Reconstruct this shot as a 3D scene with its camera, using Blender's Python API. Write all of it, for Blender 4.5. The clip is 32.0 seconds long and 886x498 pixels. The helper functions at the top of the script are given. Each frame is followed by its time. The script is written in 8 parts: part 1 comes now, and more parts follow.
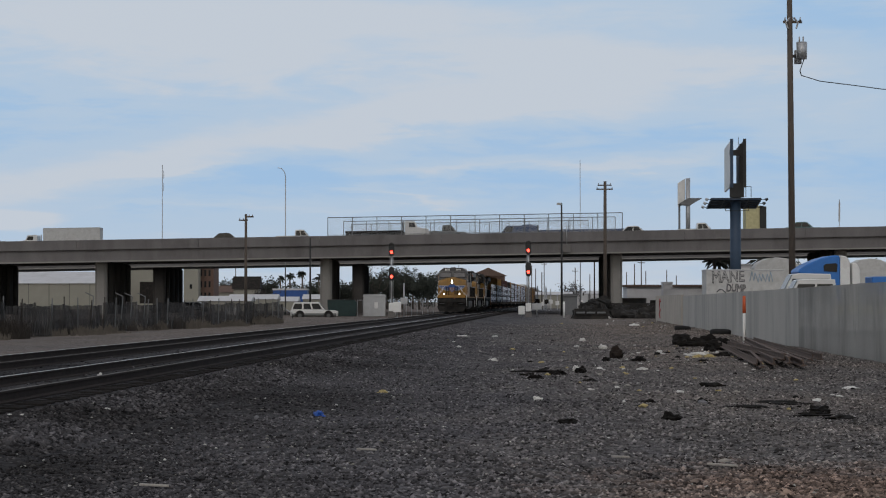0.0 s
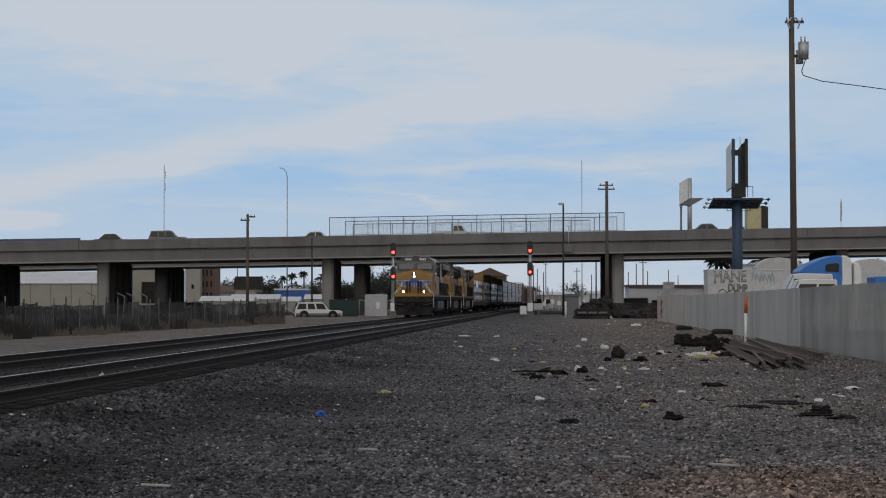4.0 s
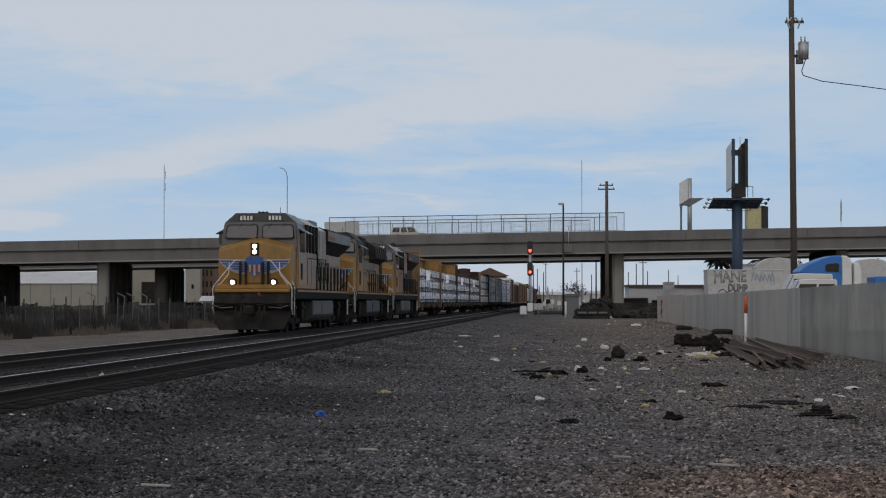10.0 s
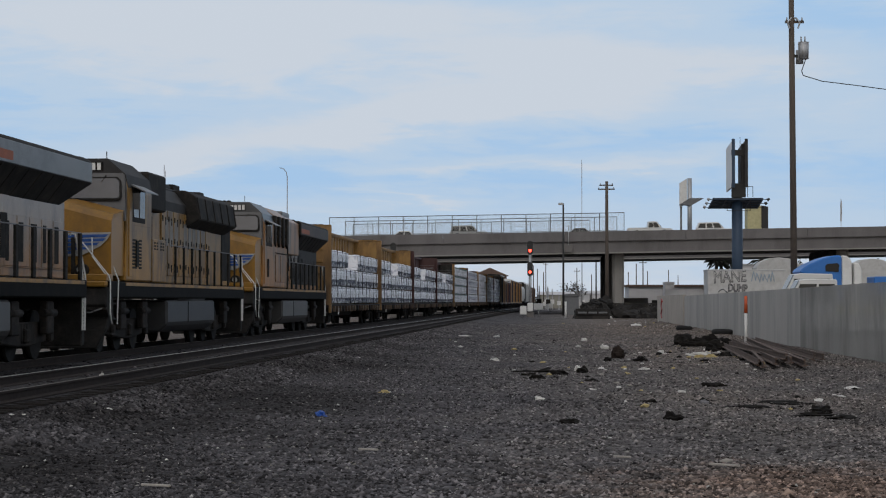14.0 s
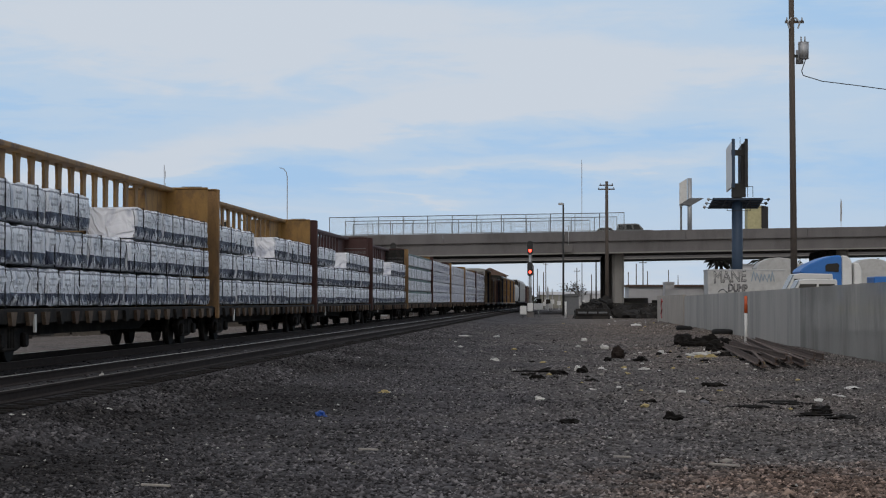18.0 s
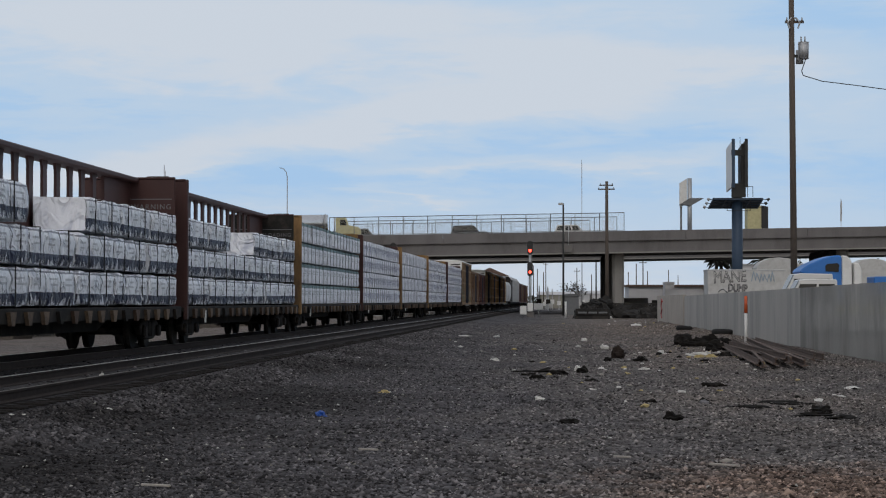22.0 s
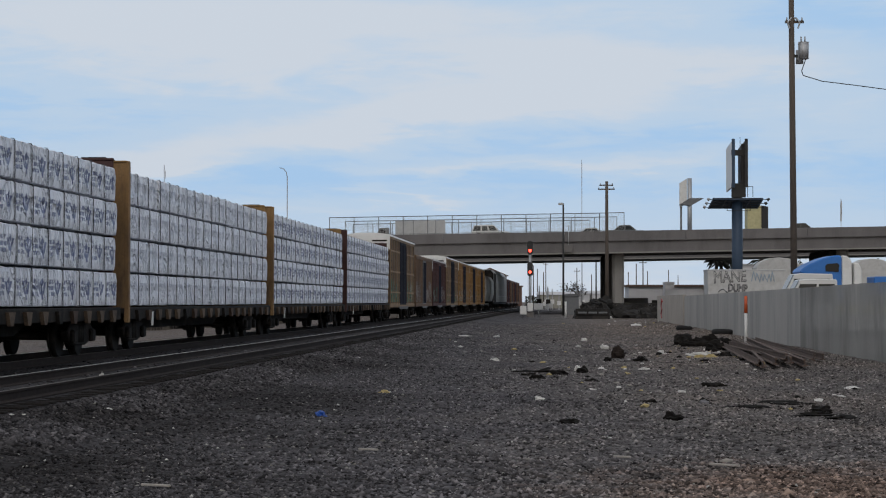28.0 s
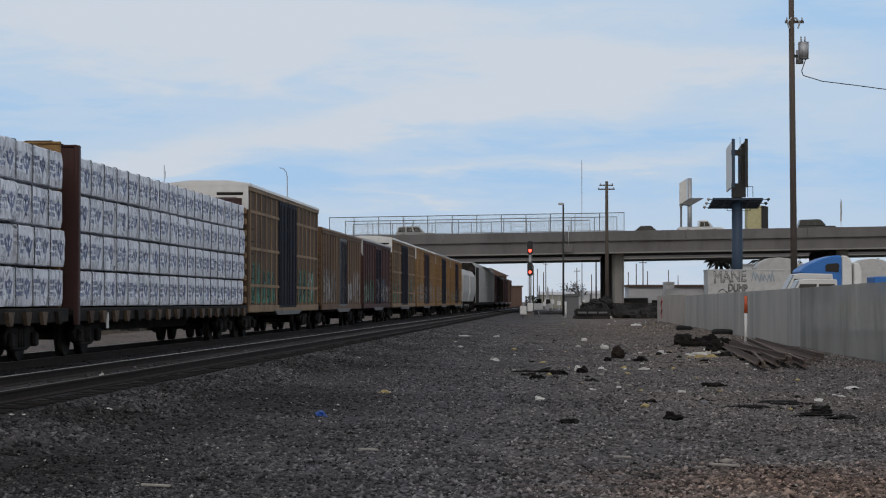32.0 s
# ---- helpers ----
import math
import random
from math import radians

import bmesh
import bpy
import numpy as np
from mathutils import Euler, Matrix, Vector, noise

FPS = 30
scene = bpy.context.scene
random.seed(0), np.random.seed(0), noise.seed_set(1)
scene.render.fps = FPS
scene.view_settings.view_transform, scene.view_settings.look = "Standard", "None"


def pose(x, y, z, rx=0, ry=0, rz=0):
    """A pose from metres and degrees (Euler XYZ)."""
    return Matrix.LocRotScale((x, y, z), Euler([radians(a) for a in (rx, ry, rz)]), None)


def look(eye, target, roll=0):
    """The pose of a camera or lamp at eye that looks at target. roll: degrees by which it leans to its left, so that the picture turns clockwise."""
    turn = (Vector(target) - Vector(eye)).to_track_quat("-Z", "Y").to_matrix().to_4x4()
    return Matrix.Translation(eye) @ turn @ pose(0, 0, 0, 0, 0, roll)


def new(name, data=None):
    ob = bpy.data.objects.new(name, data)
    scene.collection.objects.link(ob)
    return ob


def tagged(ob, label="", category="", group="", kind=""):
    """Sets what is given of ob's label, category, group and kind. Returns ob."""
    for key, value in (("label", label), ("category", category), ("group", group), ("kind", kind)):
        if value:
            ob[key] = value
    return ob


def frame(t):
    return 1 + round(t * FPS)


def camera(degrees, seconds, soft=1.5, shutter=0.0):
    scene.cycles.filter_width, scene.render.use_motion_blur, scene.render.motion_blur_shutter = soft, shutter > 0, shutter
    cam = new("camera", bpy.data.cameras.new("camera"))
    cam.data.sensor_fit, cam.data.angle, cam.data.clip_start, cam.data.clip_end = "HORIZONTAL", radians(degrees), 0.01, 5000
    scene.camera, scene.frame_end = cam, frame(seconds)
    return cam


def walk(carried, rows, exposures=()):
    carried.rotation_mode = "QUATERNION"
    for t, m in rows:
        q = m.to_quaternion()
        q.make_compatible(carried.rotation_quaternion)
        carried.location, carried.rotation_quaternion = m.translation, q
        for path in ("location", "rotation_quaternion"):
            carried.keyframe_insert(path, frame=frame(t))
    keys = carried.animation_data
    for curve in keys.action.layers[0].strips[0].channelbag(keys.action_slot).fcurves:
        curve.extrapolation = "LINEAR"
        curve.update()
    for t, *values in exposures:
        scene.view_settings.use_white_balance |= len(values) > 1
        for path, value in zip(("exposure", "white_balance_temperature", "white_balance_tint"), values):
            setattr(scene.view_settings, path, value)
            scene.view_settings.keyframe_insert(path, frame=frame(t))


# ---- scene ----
# ---- camera: a tripod beside the line, one small nudge of the head ----
EYE = (0.0, 0.0, 1.25)
cam = camera(23.93, 32.0, soft=1.1, shutter=0.12)
walk(cam, [(0, look(EYE, (0.081, 100, 3.737))), (3.4, look(EYE, (0.081, 100, 3.737))),
           (3.5, look(EYE, (0.0, 100, 3.737))), (32, look(EYE, (0.0, 100, 3.737)))],
     exposures=[(0, -0.12), (10.5, -0.12), (13.5, -0.02), (17, 0.0), (32, 0.02)])

def B():
    return bmesh.new()


# ---- light: a bright veil of high cloud, a weak wide sun from behind on the right ----
world = bpy.data.worlds.new("sky")
scene.world = world
world.use_nodes = True
wn = world.node_tree
sky = wn.nodes.new("ShaderNodeTexSky")
sky.sky_type = "NISHITA"
sky.sun_disc = False
sky.sun_elevation = radians(38)
sky.sun_rotation = radians(186)
sky.air_density = 1.0
sky.dust_density = 1.5
veil = wn.nodes.new("ShaderNodeMix")
veil.data_type = "RGBA"
veil.inputs["Factor"].default_value = 0.68
veil.inputs["B"].default_value = (3.9, 3.8, 3.7, 1)
wn.links.new(sky.outputs[0], veil.inputs["A"])
wn.links.new(veil.outputs["Result"], wn.nodes["Background"].inputs[0])
wn.nodes["Background"].inputs[1].default_value = 0.15
sun = new("sun", bpy.data.lights.new("sun", "SUN"))
sun.data.energy = 0.3
sun.data.angle = radians(25)
sun.data.color = (1.0, 0.93, 0.84)
sun.matrix_world = look((-6, -60, 54), (0, 0, 0))


def cloud_backdrop():
    """The far sky in front: long slanting veils of thin high cloud over pale blue."""
    m = bpy.data.materials.new("cloud_veil")
    m.use_nodes = True
    N, L = m.node_tree.nodes, m.node_tree.links
    N.remove(N["Principled BSDF"])
    em = N.new("ShaderNodeEmission")
    L.new(em.outputs[0], N["Material Output"].inputs[0])
    tc = N.new("ShaderNodeTexCoord")

    def op(o, a, c=None, d=None):
        n = N.new("ShaderNodeMath")
        n.operation = o
        for k, v in enumerate((a, c, d)):
            if isinstance(v, (int, float)):
                n.inputs[k].default_value = v
            elif v is not None:
                L.new(v, n.inputs[k])
        return n.outputs[0]

    def streaks(scale, loc, detail, rot, rough=0.52):
        mp = N.new("ShaderNodeMapping")
        mp.inputs["Scale"].default_value = scale
        mp.inputs["Location"].default_value = loc
        mp.inputs["Rotation"].default_value = (0, rot, 0)
        n = N.new("ShaderNodeTexNoise")
        n.inputs["Scale"].default_value = 1
        n.inputs["Detail"].default_value = detail
        n.inputs["Roughness"].default_value = rough
        n.inputs["Distortion"].default_value = 0.5
        L.new(tc.outputs["Object"], mp.inputs[0])
        L.new(mp.outputs[0], n.inputs[0])
        return n.outputs[0]
    sep = N.new("ShaderNodeSeparateXYZ")
    L.new(tc.outputs["Object"], sep.inputs[0])
    broad = streaks((0.0022, 0.001, 0.0085), (3.1, 0, 1.7), 6, 0.14)
    fine = streaks((0.006, 0.001, 0.034), (1.0, 0, 5.2), 6, 0.10, 0.58)
    wisp = streaks((0.014, 0.001, 0.070), (7.0, 0, 2.2), 5, 0.16, 0.6)
    # hundreds of metres across and up, bent a little by the broad noise
    X = op("MULTIPLY_ADD", op("SUBTRACT", fine, 0.5), 1.6, op("DIVIDE", sep.outputs[0], 100.0))
    Z = op("ADD", op("DIVIDE", sep.outputs[2], 100.0), op("ADD", op("MULTIPLY_ADD", broad, 1.0, -0.5), op("MULTIPLY_ADD", fine, 0.5, -0.25)))
    cover = op("ADD", op("MULTIPLY_ADD", broad, 1.1, -0.52), op("ADD", op("MULTIPLY_ADD", fine, 0.7, -0.35), op("MULTIPLY_ADD", wisp, 0.4, -0.2)))
    # veils: middle across, middle up, half length, half thickness, rise along it, amount
    for cx, cz, hl, ht, up, amt in ((-4.6, 3.95, 4.6, 0.75, 0.0, 0.85), (-1.6, 3.35, 4.0, 0.28, 0.10, 0.35), (-3.0, 2.25, 5.6, 0.34, 0.19, 0.75), (1.3, 2.75, 2.2, 0.38, 0.03, 0.75),
                                    (3.3, 3.45, 3.0, 0.30, -0.04, 0.7), (0.8, 4.1, 3.4, 0.3, 0.04, 0.5), (1.6, 1.92, 3.2, 0.10, 0.03, 0.6), (-6.1, 1.12, 0.8, 0.13, -0.03, 0.8),
                                    (-3.9, 1.88, 1.0, 0.07, 0.03, 0.45), (-0.3, 1.5, 0.9, 0.08, -0.1, 0.55), (5.2, 2.6, 1.4, 0.5, 0.0, 0.35), (-2.8, 1.36, 2.2, 0.06, 0.02, 0.3)):
        a = op("DIVIDE", op("SUBTRACT", X, cx), hl)
        b = op("DIVIDE", op("SUBTRACT", op("SUBTRACT", Z, cz), op("MULTIPLY", op("SUBTRACT", X, cx), up)), ht)
        g = op("EXPONENT", op("MULTIPLY", op("ADD", op("POWER", op("ABSOLUTE", a), 4.0), op("MULTIPLY", b, b)), -1.0))
        cover = op("MULTIPLY_ADD", g, amt, cover)
    low = N.new("ShaderNodeMapRange")
    low.inputs[1].default_value, low.inputs[2].default_value = 1.6, 0.5
    low.inputs[4].default_value = 0.62
    L.new(Z, low.inputs[0])
    cover = op("ADD", cover, low.outputs[0])
    ramp = N.new("ShaderNodeValToRGB")
    ramp.color_ramp.interpolation = "EASE"
    e = ramp.color_ramp.elements
    e[0].position, e[0].color = 0.0, (0.375, 0.560, 0.795, 1)
    e[1].position, e[1].color = 1.0, (0.585, 0.645, 0.725, 1)
    k = e.new(0.45)
    k.color = (0.475, 0.605, 0.760, 1)
    L.new(op("ADD", cover, 0.18), ramp.inputs[0])
    L.new(ramp.outputs[0], em.inputs[0])
    bm = B()
    rows = []
    for i in range(49):
        an = radians(-60 + 2.5 * i)
        rows.append([bm.verts.new((3000 * math.sin(an), 3000 * math.cos(an), z)) for z in (-60, 900)])
    for p, q in zip(rows, rows[1:]):
        bm.faces.new((p[0], p[1], q[1], q[0]))
    me = bpy.data.meshes.new("sky_backdrop")
    bm.to_mesh(me)
    bm.free()
    me.materials.append(m)
    tagged(new("sky_backdrop", me), "pale blue sky with streaks of thin cloud", "sky", kind="structure")


cloud_backdrop()

# ---- materials ----


def mat(name, base, rough=0.8, metal=0.0, var=0.22, scale=2.5, grain=30.0, bump=0.15, coat=0.0, stain=None, stain_amt=0.5, per=0.0, spec=0.4, stretch=(1, 1, 1), dist=0.02):
    """Painted or mineral surface: broad mottling, fine grain, relief and, where given, stains."""
    m = bpy.data.materials.new(name)
    m.use_nodes = True
    nt = m.node_tree
    N, L = nt.nodes, nt.links
    b = N["Principled BSDF"]
    tc = N.new("ShaderNodeTexCoord")
    mp = N.new("ShaderNodeMapping")
    mp.inputs["Scale"].default_value = stretch
    L.new(tc.outputs["Object"], mp.inputs[0])
    n1 = N.new("ShaderNodeTexNoise")
    n1.inputs["Scale"].default_value = scale
    n1.inputs["Detail"].default_value = 5
    n2 = N.new("ShaderNodeTexNoise")
    n2.inputs["Scale"].default_value = grain
    n2.inputs["Detail"].default_value = 3
    L.new(mp.outputs[0], n1.inputs[0])
    L.new(tc.outputs["Object"], n2.inputs[0])
    add = N.new("ShaderNodeMath")
    add.operation = "MULTIPLY_ADD"
    add.inputs[1].default_value = 0.45
    L.new(n2.outputs[0], add.inputs[0])
    mul = N.new("ShaderNodeMath")
    mul.operation = "MULTIPLY"
    mul.inputs[1].default_value = 0.55
    L.new(n1.outputs[0], mul.inputs[0])
    L.new(mul.outputs[0], add.inputs[2])
    last = add.outputs[0]
    if per:
        oi = N.new("ShaderNodeObjectInfo")
        pa = N.new("ShaderNodeMath")
        pa.operation = "MULTIPLY_ADD"
        pa.inputs[1].default_value = per
        L.new(oi.outputs["Random"], pa.inputs[0])
        sh = N.new("ShaderNodeMath")
        sh.operation = "SUBTRACT"
        sh.inputs[1].default_value = per / 2
        L.new(last, sh.inputs[0])
        L.new(sh.outputs[0], pa.inputs[2])
        last = pa.outputs[0]
    r = N.new("ShaderNodeMapRange")
    r.inputs[1].default_value, r.inputs[2].default_value = 0.3, 0.7
    L.new(last, r.inputs[0])
    mix = N.new("ShaderNodeMix")
    mix.data_type = "RGBA"
    mix.inputs["A"].default_value = (*[c * (1 - var) for c in base], 1)
    mix.inputs["B"].default_value = (*[min(0.92, c * (1 + var)) for c in base], 1)
    L.new(r.outputs[0], mix.inputs["Factor"])
    col = mix.outputs["Result"]
    if stain:
        n3 = N.new("ShaderNodeTexNoise")
        n3.inputs["Scale"].default_value = scale * 0.7
        n3.inputs["Detail"].default_value = 8
        n3.inputs["Roughness"].default_value = 0.7
        L.new(mp.outputs[0], n3.inputs[0])
        r3 = N.new("ShaderNodeMapRange")
        r3.inputs[1].default_value, r3.inputs[2].default_value = 0.48, 0.68
        r3.inputs[4].default_value = stain_amt
        L.new(n3.outputs[0], r3.inputs[0])
        mx = N.new("ShaderNodeMix")
        mx.data_type = "RGBA"
        mx.inputs["B"].default_value = (*stain, 1)
        L.new(col, mx.inputs["A"])
        L.new(r3.outputs[0], mx.inputs["Factor"])
        col = mx.outputs["Result"]
    L.new(col, b.inputs["Base Color"])
    b.inputs["Roughness"].default_value = rough
    b.inputs["Metallic"].default_value = metal
    b.inputs["Specular IOR Level"].default_value = spec
    b.inputs["Coat Weight"].default_value = coat
    b.inputs["Coat Roughness"].default_value = 0.25
    if bump:
        bp = N.new("ShaderNodeBump")
        bp.inputs["Strength"].default_value = bump
        bp.inputs["Distance"].default_value = dist
        L.new(last, bp.inputs["Height"])
        L.new(bp.outputs[0], b.inputs["Normal"])
    return m


def glow(name, colour, strength):
    m = bpy.data.materials.new(name)
    m.use_nodes = True
    b = m.node_tree.nodes["Principled BSDF"]
    b.inputs["Base Color"].default_value = (*colour, 1)
    b.inputs["Emission Color"].default_value = (*colour, 1)
    b.inputs["Emission Strength"].default_value = strength
    return m


CONCRETE = mat("concrete", (0.158, 0.150, 0.149), 0.9, var=0.24, scale=0.5, grain=9, stain=(0.088, 0.081, 0.079), stain_amt=0.6, stretch=(0.9, 1, 0.30))
CONCRETE_D = mat("concrete_pier", (0.17, 0.16, 0.152), 0.9, var=0.15, scale=0.5, grain=9, stain=(0.10, 0.093, 0.088), stain_amt=0.5, stretch=(1, 1, 0.4))
CONCRETE_L = mat("pale_concrete_edge", (0.27, 0.26, 0.245), 0.9, var=0.12, scale=0.5, grain=9)
ASPHALT = mat("asphalt", (0.06, 0.06, 0.06), 0.95, var=0.2)
FENCE = mat("dull_fence_steel", (0.16, 0.165, 0.17), 0.6, 0.3, var=0.15)
STEEL = mat("galvanised_steel", (0.42, 0.43, 0.44), 0.5, 0.6, var=0.12)
DARK = mat("black_grime", (0.020, 0.019, 0.018), 0.75, var=0.4, scale=3, stain=(0.060, 0.051, 0.044), stain_amt=0.6, spec=0.12)
SOOTROOF = mat("soot_black_roof_paint", (0.035, 0.034, 0.034), 0.7, var=0.3, scale=1.5, spec=0.2)
GRIME = mat("dark_grey_grime", (0.021, 0.0192, 0.018), 0.75, var=0.4, scale=3, stain=(0.068, 0.054, 0.044), stain_amt=0.65, spec=0.08)
RAIL = mat("rail_side_rust", (0.032, 0.025, 0.022), 0.8, 0.0, var=0.3, scale=6, spec=0.1)
# one pier concrete in a lit and a shaded copy, light put into the colour
PIERLIT = mat("lit_pier_concrete", (0.26, 0.25, 0.235), 0.9, var=0.15, scale=0.5, grain=9, stain=(0.17, 0.16, 0.15), stain_amt=0.5, stretch=(1, 1, 0.4))
PIERSHADE = mat("shaded_pier_concrete", (0.085, 0.08, 0.075), 0.95, var=0.2, scale=0.5, grain=9, stain=(0.05, 0.046, 0.042), stain_amt=0.6, stretch=(1, 1, 0.4), spec=0.1)
RAILDULL = mat("dull_rail_head", (0.15, 0.135, 0.12), 0.65, 0.3, var=0.25, scale=4, bump=0.05, spec=0.2)
RAILTOP = mat("polished_rail_head", (0.74, 0.70, 0.65), 0.42, 0.85, var=0.1, scale=4, bump=0.03)
TIE = mat("weathered_sleeper", (0.022, 0.020, 0.019), 0.95, var=0.35, scale=4, per=0.2, spec=0.03)
EMBLEMW = mat("grimy_white_emblem_paint", (0.34, 0.34, 0.33), 0.6, var=0.2, scale=3, stain=(0.20, 0.17, 0.13), stain_amt=0.6)
REDDULL = mat("dull_red_emblem_paint", (0.20, 0.05, 0.045), 0.6, var=0.25, scale=3)
YELLOW = mat("yellow_loco_paint", (0.285, 0.145, 0.02), 0.45, var=0.2, scale=1.3, coat=0.2, stain=(0.13, 0.075, 0.03), stain_amt=0.7, stretch=(1, 1, 0.45))


def sooty_side(name, paint, film, soot, film_amt, rough, coat=0.06, spec=0.22):
    """Old glossy paint with vertical soot streaks; a grey film, thicker upwards, paints both dust and sky sheen."""
    m = mat(name, paint, rough, var=0.3, scale=1.6, grain=22, coat=coat, spec=spec, stretch=(1, 1, 0.4))
    N, L = m.node_tree.nodes, m.node_tree.links
    b = N["Principled BSDF"]
    col = b.inputs["Base Color"].links[0].from_socket
    tc = N.new("ShaderNodeTexCoord")
    sp = N.new("ShaderNodeSeparateXYZ")
    L.new(tc.outputs["Object"], sp.inputs[0])
    up = N.new("ShaderNodeMapRange")
    up.inputs[1].default_value, up.inputs[2].default_value = 1.9, 3.5
    up.inputs[3].default_value, up.inputs[4].default_value = -0.25, 0.3
    L.new(sp.outputs[2], up.inputs[0])
    for k, (scale, stretch, lo, hi, colour, amt, lift) in enumerate(((0.9, (1, 1, 0.7), 0.34, 0.62, film, film_amt, True), (1.5, (1, 1.0, 0.42), 0.47, 0.62, soot, 0.65, False), (7.0, (1, 1, 0.6), 0.60, 0.70, tuple(min(0.5, 2.2 * v) for v in film), 0.5, False))):
        mp = N.new("ShaderNodeMapping")
        mp.inputs["Scale"].default_value = stretch
        mp.inputs["Location"].default_value = (k * 3.3, k * 7.1, 0)
        n = N.new("ShaderNodeTexNoise")
        n.inputs["Scale"].default_value = scale
        n.inputs["Detail"].default_value = 7
        n.inputs["Roughness"].default_value = 0.62
        L.new(tc.outputs["Object"], mp.inputs[0])
        L.new(mp.outputs[0], n.inputs[0])
        v = n.outputs[0]
        if lift:
            ad = N.new("ShaderNodeMath")
            L.new(v, ad.inputs[0])
            L.new(up.outputs[0], ad.inputs[1])
            v = ad.outputs[0]
        r = N.new("ShaderNodeMapRange")
        r.inputs[1].default_value, r.inputs[2].default_value, r.inputs[4].default_value = lo, hi, amt
        L.new(v, r.inputs[0])
        mx = N.new("ShaderNodeMix")
        mx.data_type = "RGBA"
        mx.inputs["B"].default_value = (*colour, 1)
        L.new(col, mx.inputs["A"])
        L.new(r.outputs[0], mx.inputs["Factor"])
        col = mx.outputs["Result"]
    L.new(col, b.inputs["Base Color"])
    return m


# lead engine: film made paler to paint the bright sheen on its side
SIDE = sooty_side("dusty_sheen_loco_side_paint", (0.33, 0.165, 0.055), (0.255, 0.190, 0.135), (0.034, 0.027, 0.023), 0.85, 0.32, 0.12, 0.4)
SIDE3 = sooty_side("rusty_loco_side_paint", (0.35, 0.160, 0.042), (0.23, 0.135, 0.070), (0.034, 0.026, 0.021), 0.7, 0.36)
YELSIDE = sooty_side("dirty_yellow_loco_side", (0.34, 0.18, 0.036), (0.19, 0.122, 0.050), (0.035, 0.03, 0.025), 0.6, 0.42)
FASCIA = mat("streaked_grey_fascia_paint", (0.14, 0.138, 0.135), 0.45, var=0.25, scale=1.4, coat=0.1, stain=(0.05, 0.045, 0.04), stain_amt=0.7, stretch=(1, 0.5, 1))
SOOTFASCIA = mat("soot_brown_fascia_paint", (0.045, 0.036, 0.031), 0.6, var=0.35, scale=1.4, stain=(0.09, 0.045, 0.03), stain_amt=0.6, stretch=(1, 0.5, 1))
SILLBLACK = mat("oily_black_sill", (0.008, 0.0078, 0.0075), 0.7, var=0.4, scale=2, stain=(0.018, 0.015, 0.012), stain_amt=0.5, spec=0.05)
PALELET = mat("flaking_pale_lettering", (0.20, 0.185, 0.165), 0.6, var=0.3, scale=3, stain=(0.10, 0.08, 0.06), stain_amt=0.9, stretch=(1, 1, 0.5))
FADEDORANGE = mat("faded_orange_stripe", (0.30, 0.075, 0.02), 0.6, var=0.25, scale=3)
LENS = mat("unlit_lens", (0.35, 0.35, 0.33), 0.2, bump=0)
SCREENGLASS = mat("dusty_windscreen_glass", (0.03, 0.034, 0.045), 0.08, var=0.3, scale=1.2, grain=3, bump=0, spec=0.3)
TANKD = mat("dark_tank_paint", (0.034, 0.034, 0.035), 0.5, var=0.25, stain=(0.03, 0.027, 0.025))
TANKG = mat("tank_grey", (0.060, 0.059, 0.058), 0.4, var=0.2, stain=(0.07, 0.06, 0.055))
RIM = mat("dull_wheel_rim", (0.10, 0.10, 0.10), 0.5, 0.4)
GREY = mat("grey_loco_paint", (0.058, 0.059, 0.062), 0.42, var=0.2, scale=1.5, coat=0.1, stain=(0.05, 0.047, 0.044), stain_amt=0.5, stretch=(1, 1, 0.5))
GLASS = mat("dark_window_glass", (0.014, 0.016, 0.018), 0.10, var=0.1, bump=0, spec=0.25)
WHITE = mat("white_paint", (0.72, 0.72, 0.70), 0.5, var=0.08, scale=2, stain=(0.45, 0.43, 0.40), stain_amt=0.4)
BLUE = mat("blue_paint", (0.03, 0.09, 0.30), 0.45, var=0.2)
RED = mat("red_paint", (0.42, 0.04, 0.03), 0.5, var=0.2)
LAMP = glow("lit_headlamp", (1.0, 0.86, 0.62), 5)
LAMP2 = glow("lit_ditch_lamp", (1.0, 0.9, 0.74), 4)
REDLAMP = glow("red_signal_lamp", (1.0, 0.05, 0.03), 7)
CBYEL = mat("faded_yellow_car_paint", (0.26, 0.148, 0.044), 0.6, var=0.25, scale=2.6, stain=(0.075, 0.042, 0.026), stain_amt=0.95, stretch=(1, 1, 0.5))
CBPOST = mat("weathered_tan_post_paint", (0.255, 0.150, 0.062), 0.7, var=0.3, scale=2.0, stain=(0.07, 0.045, 0.032), stain_amt=0.8, stretch=(1, 1, 0.3))
CBRED = mat("oxide_red_car_paint", (0.052, 0.020, 0.018), 0.6, var=0.25, scale=1.5, stain=(0.05, 0.025, 0.02), stain_amt=0.7, stretch=(1, 1, 0.4))

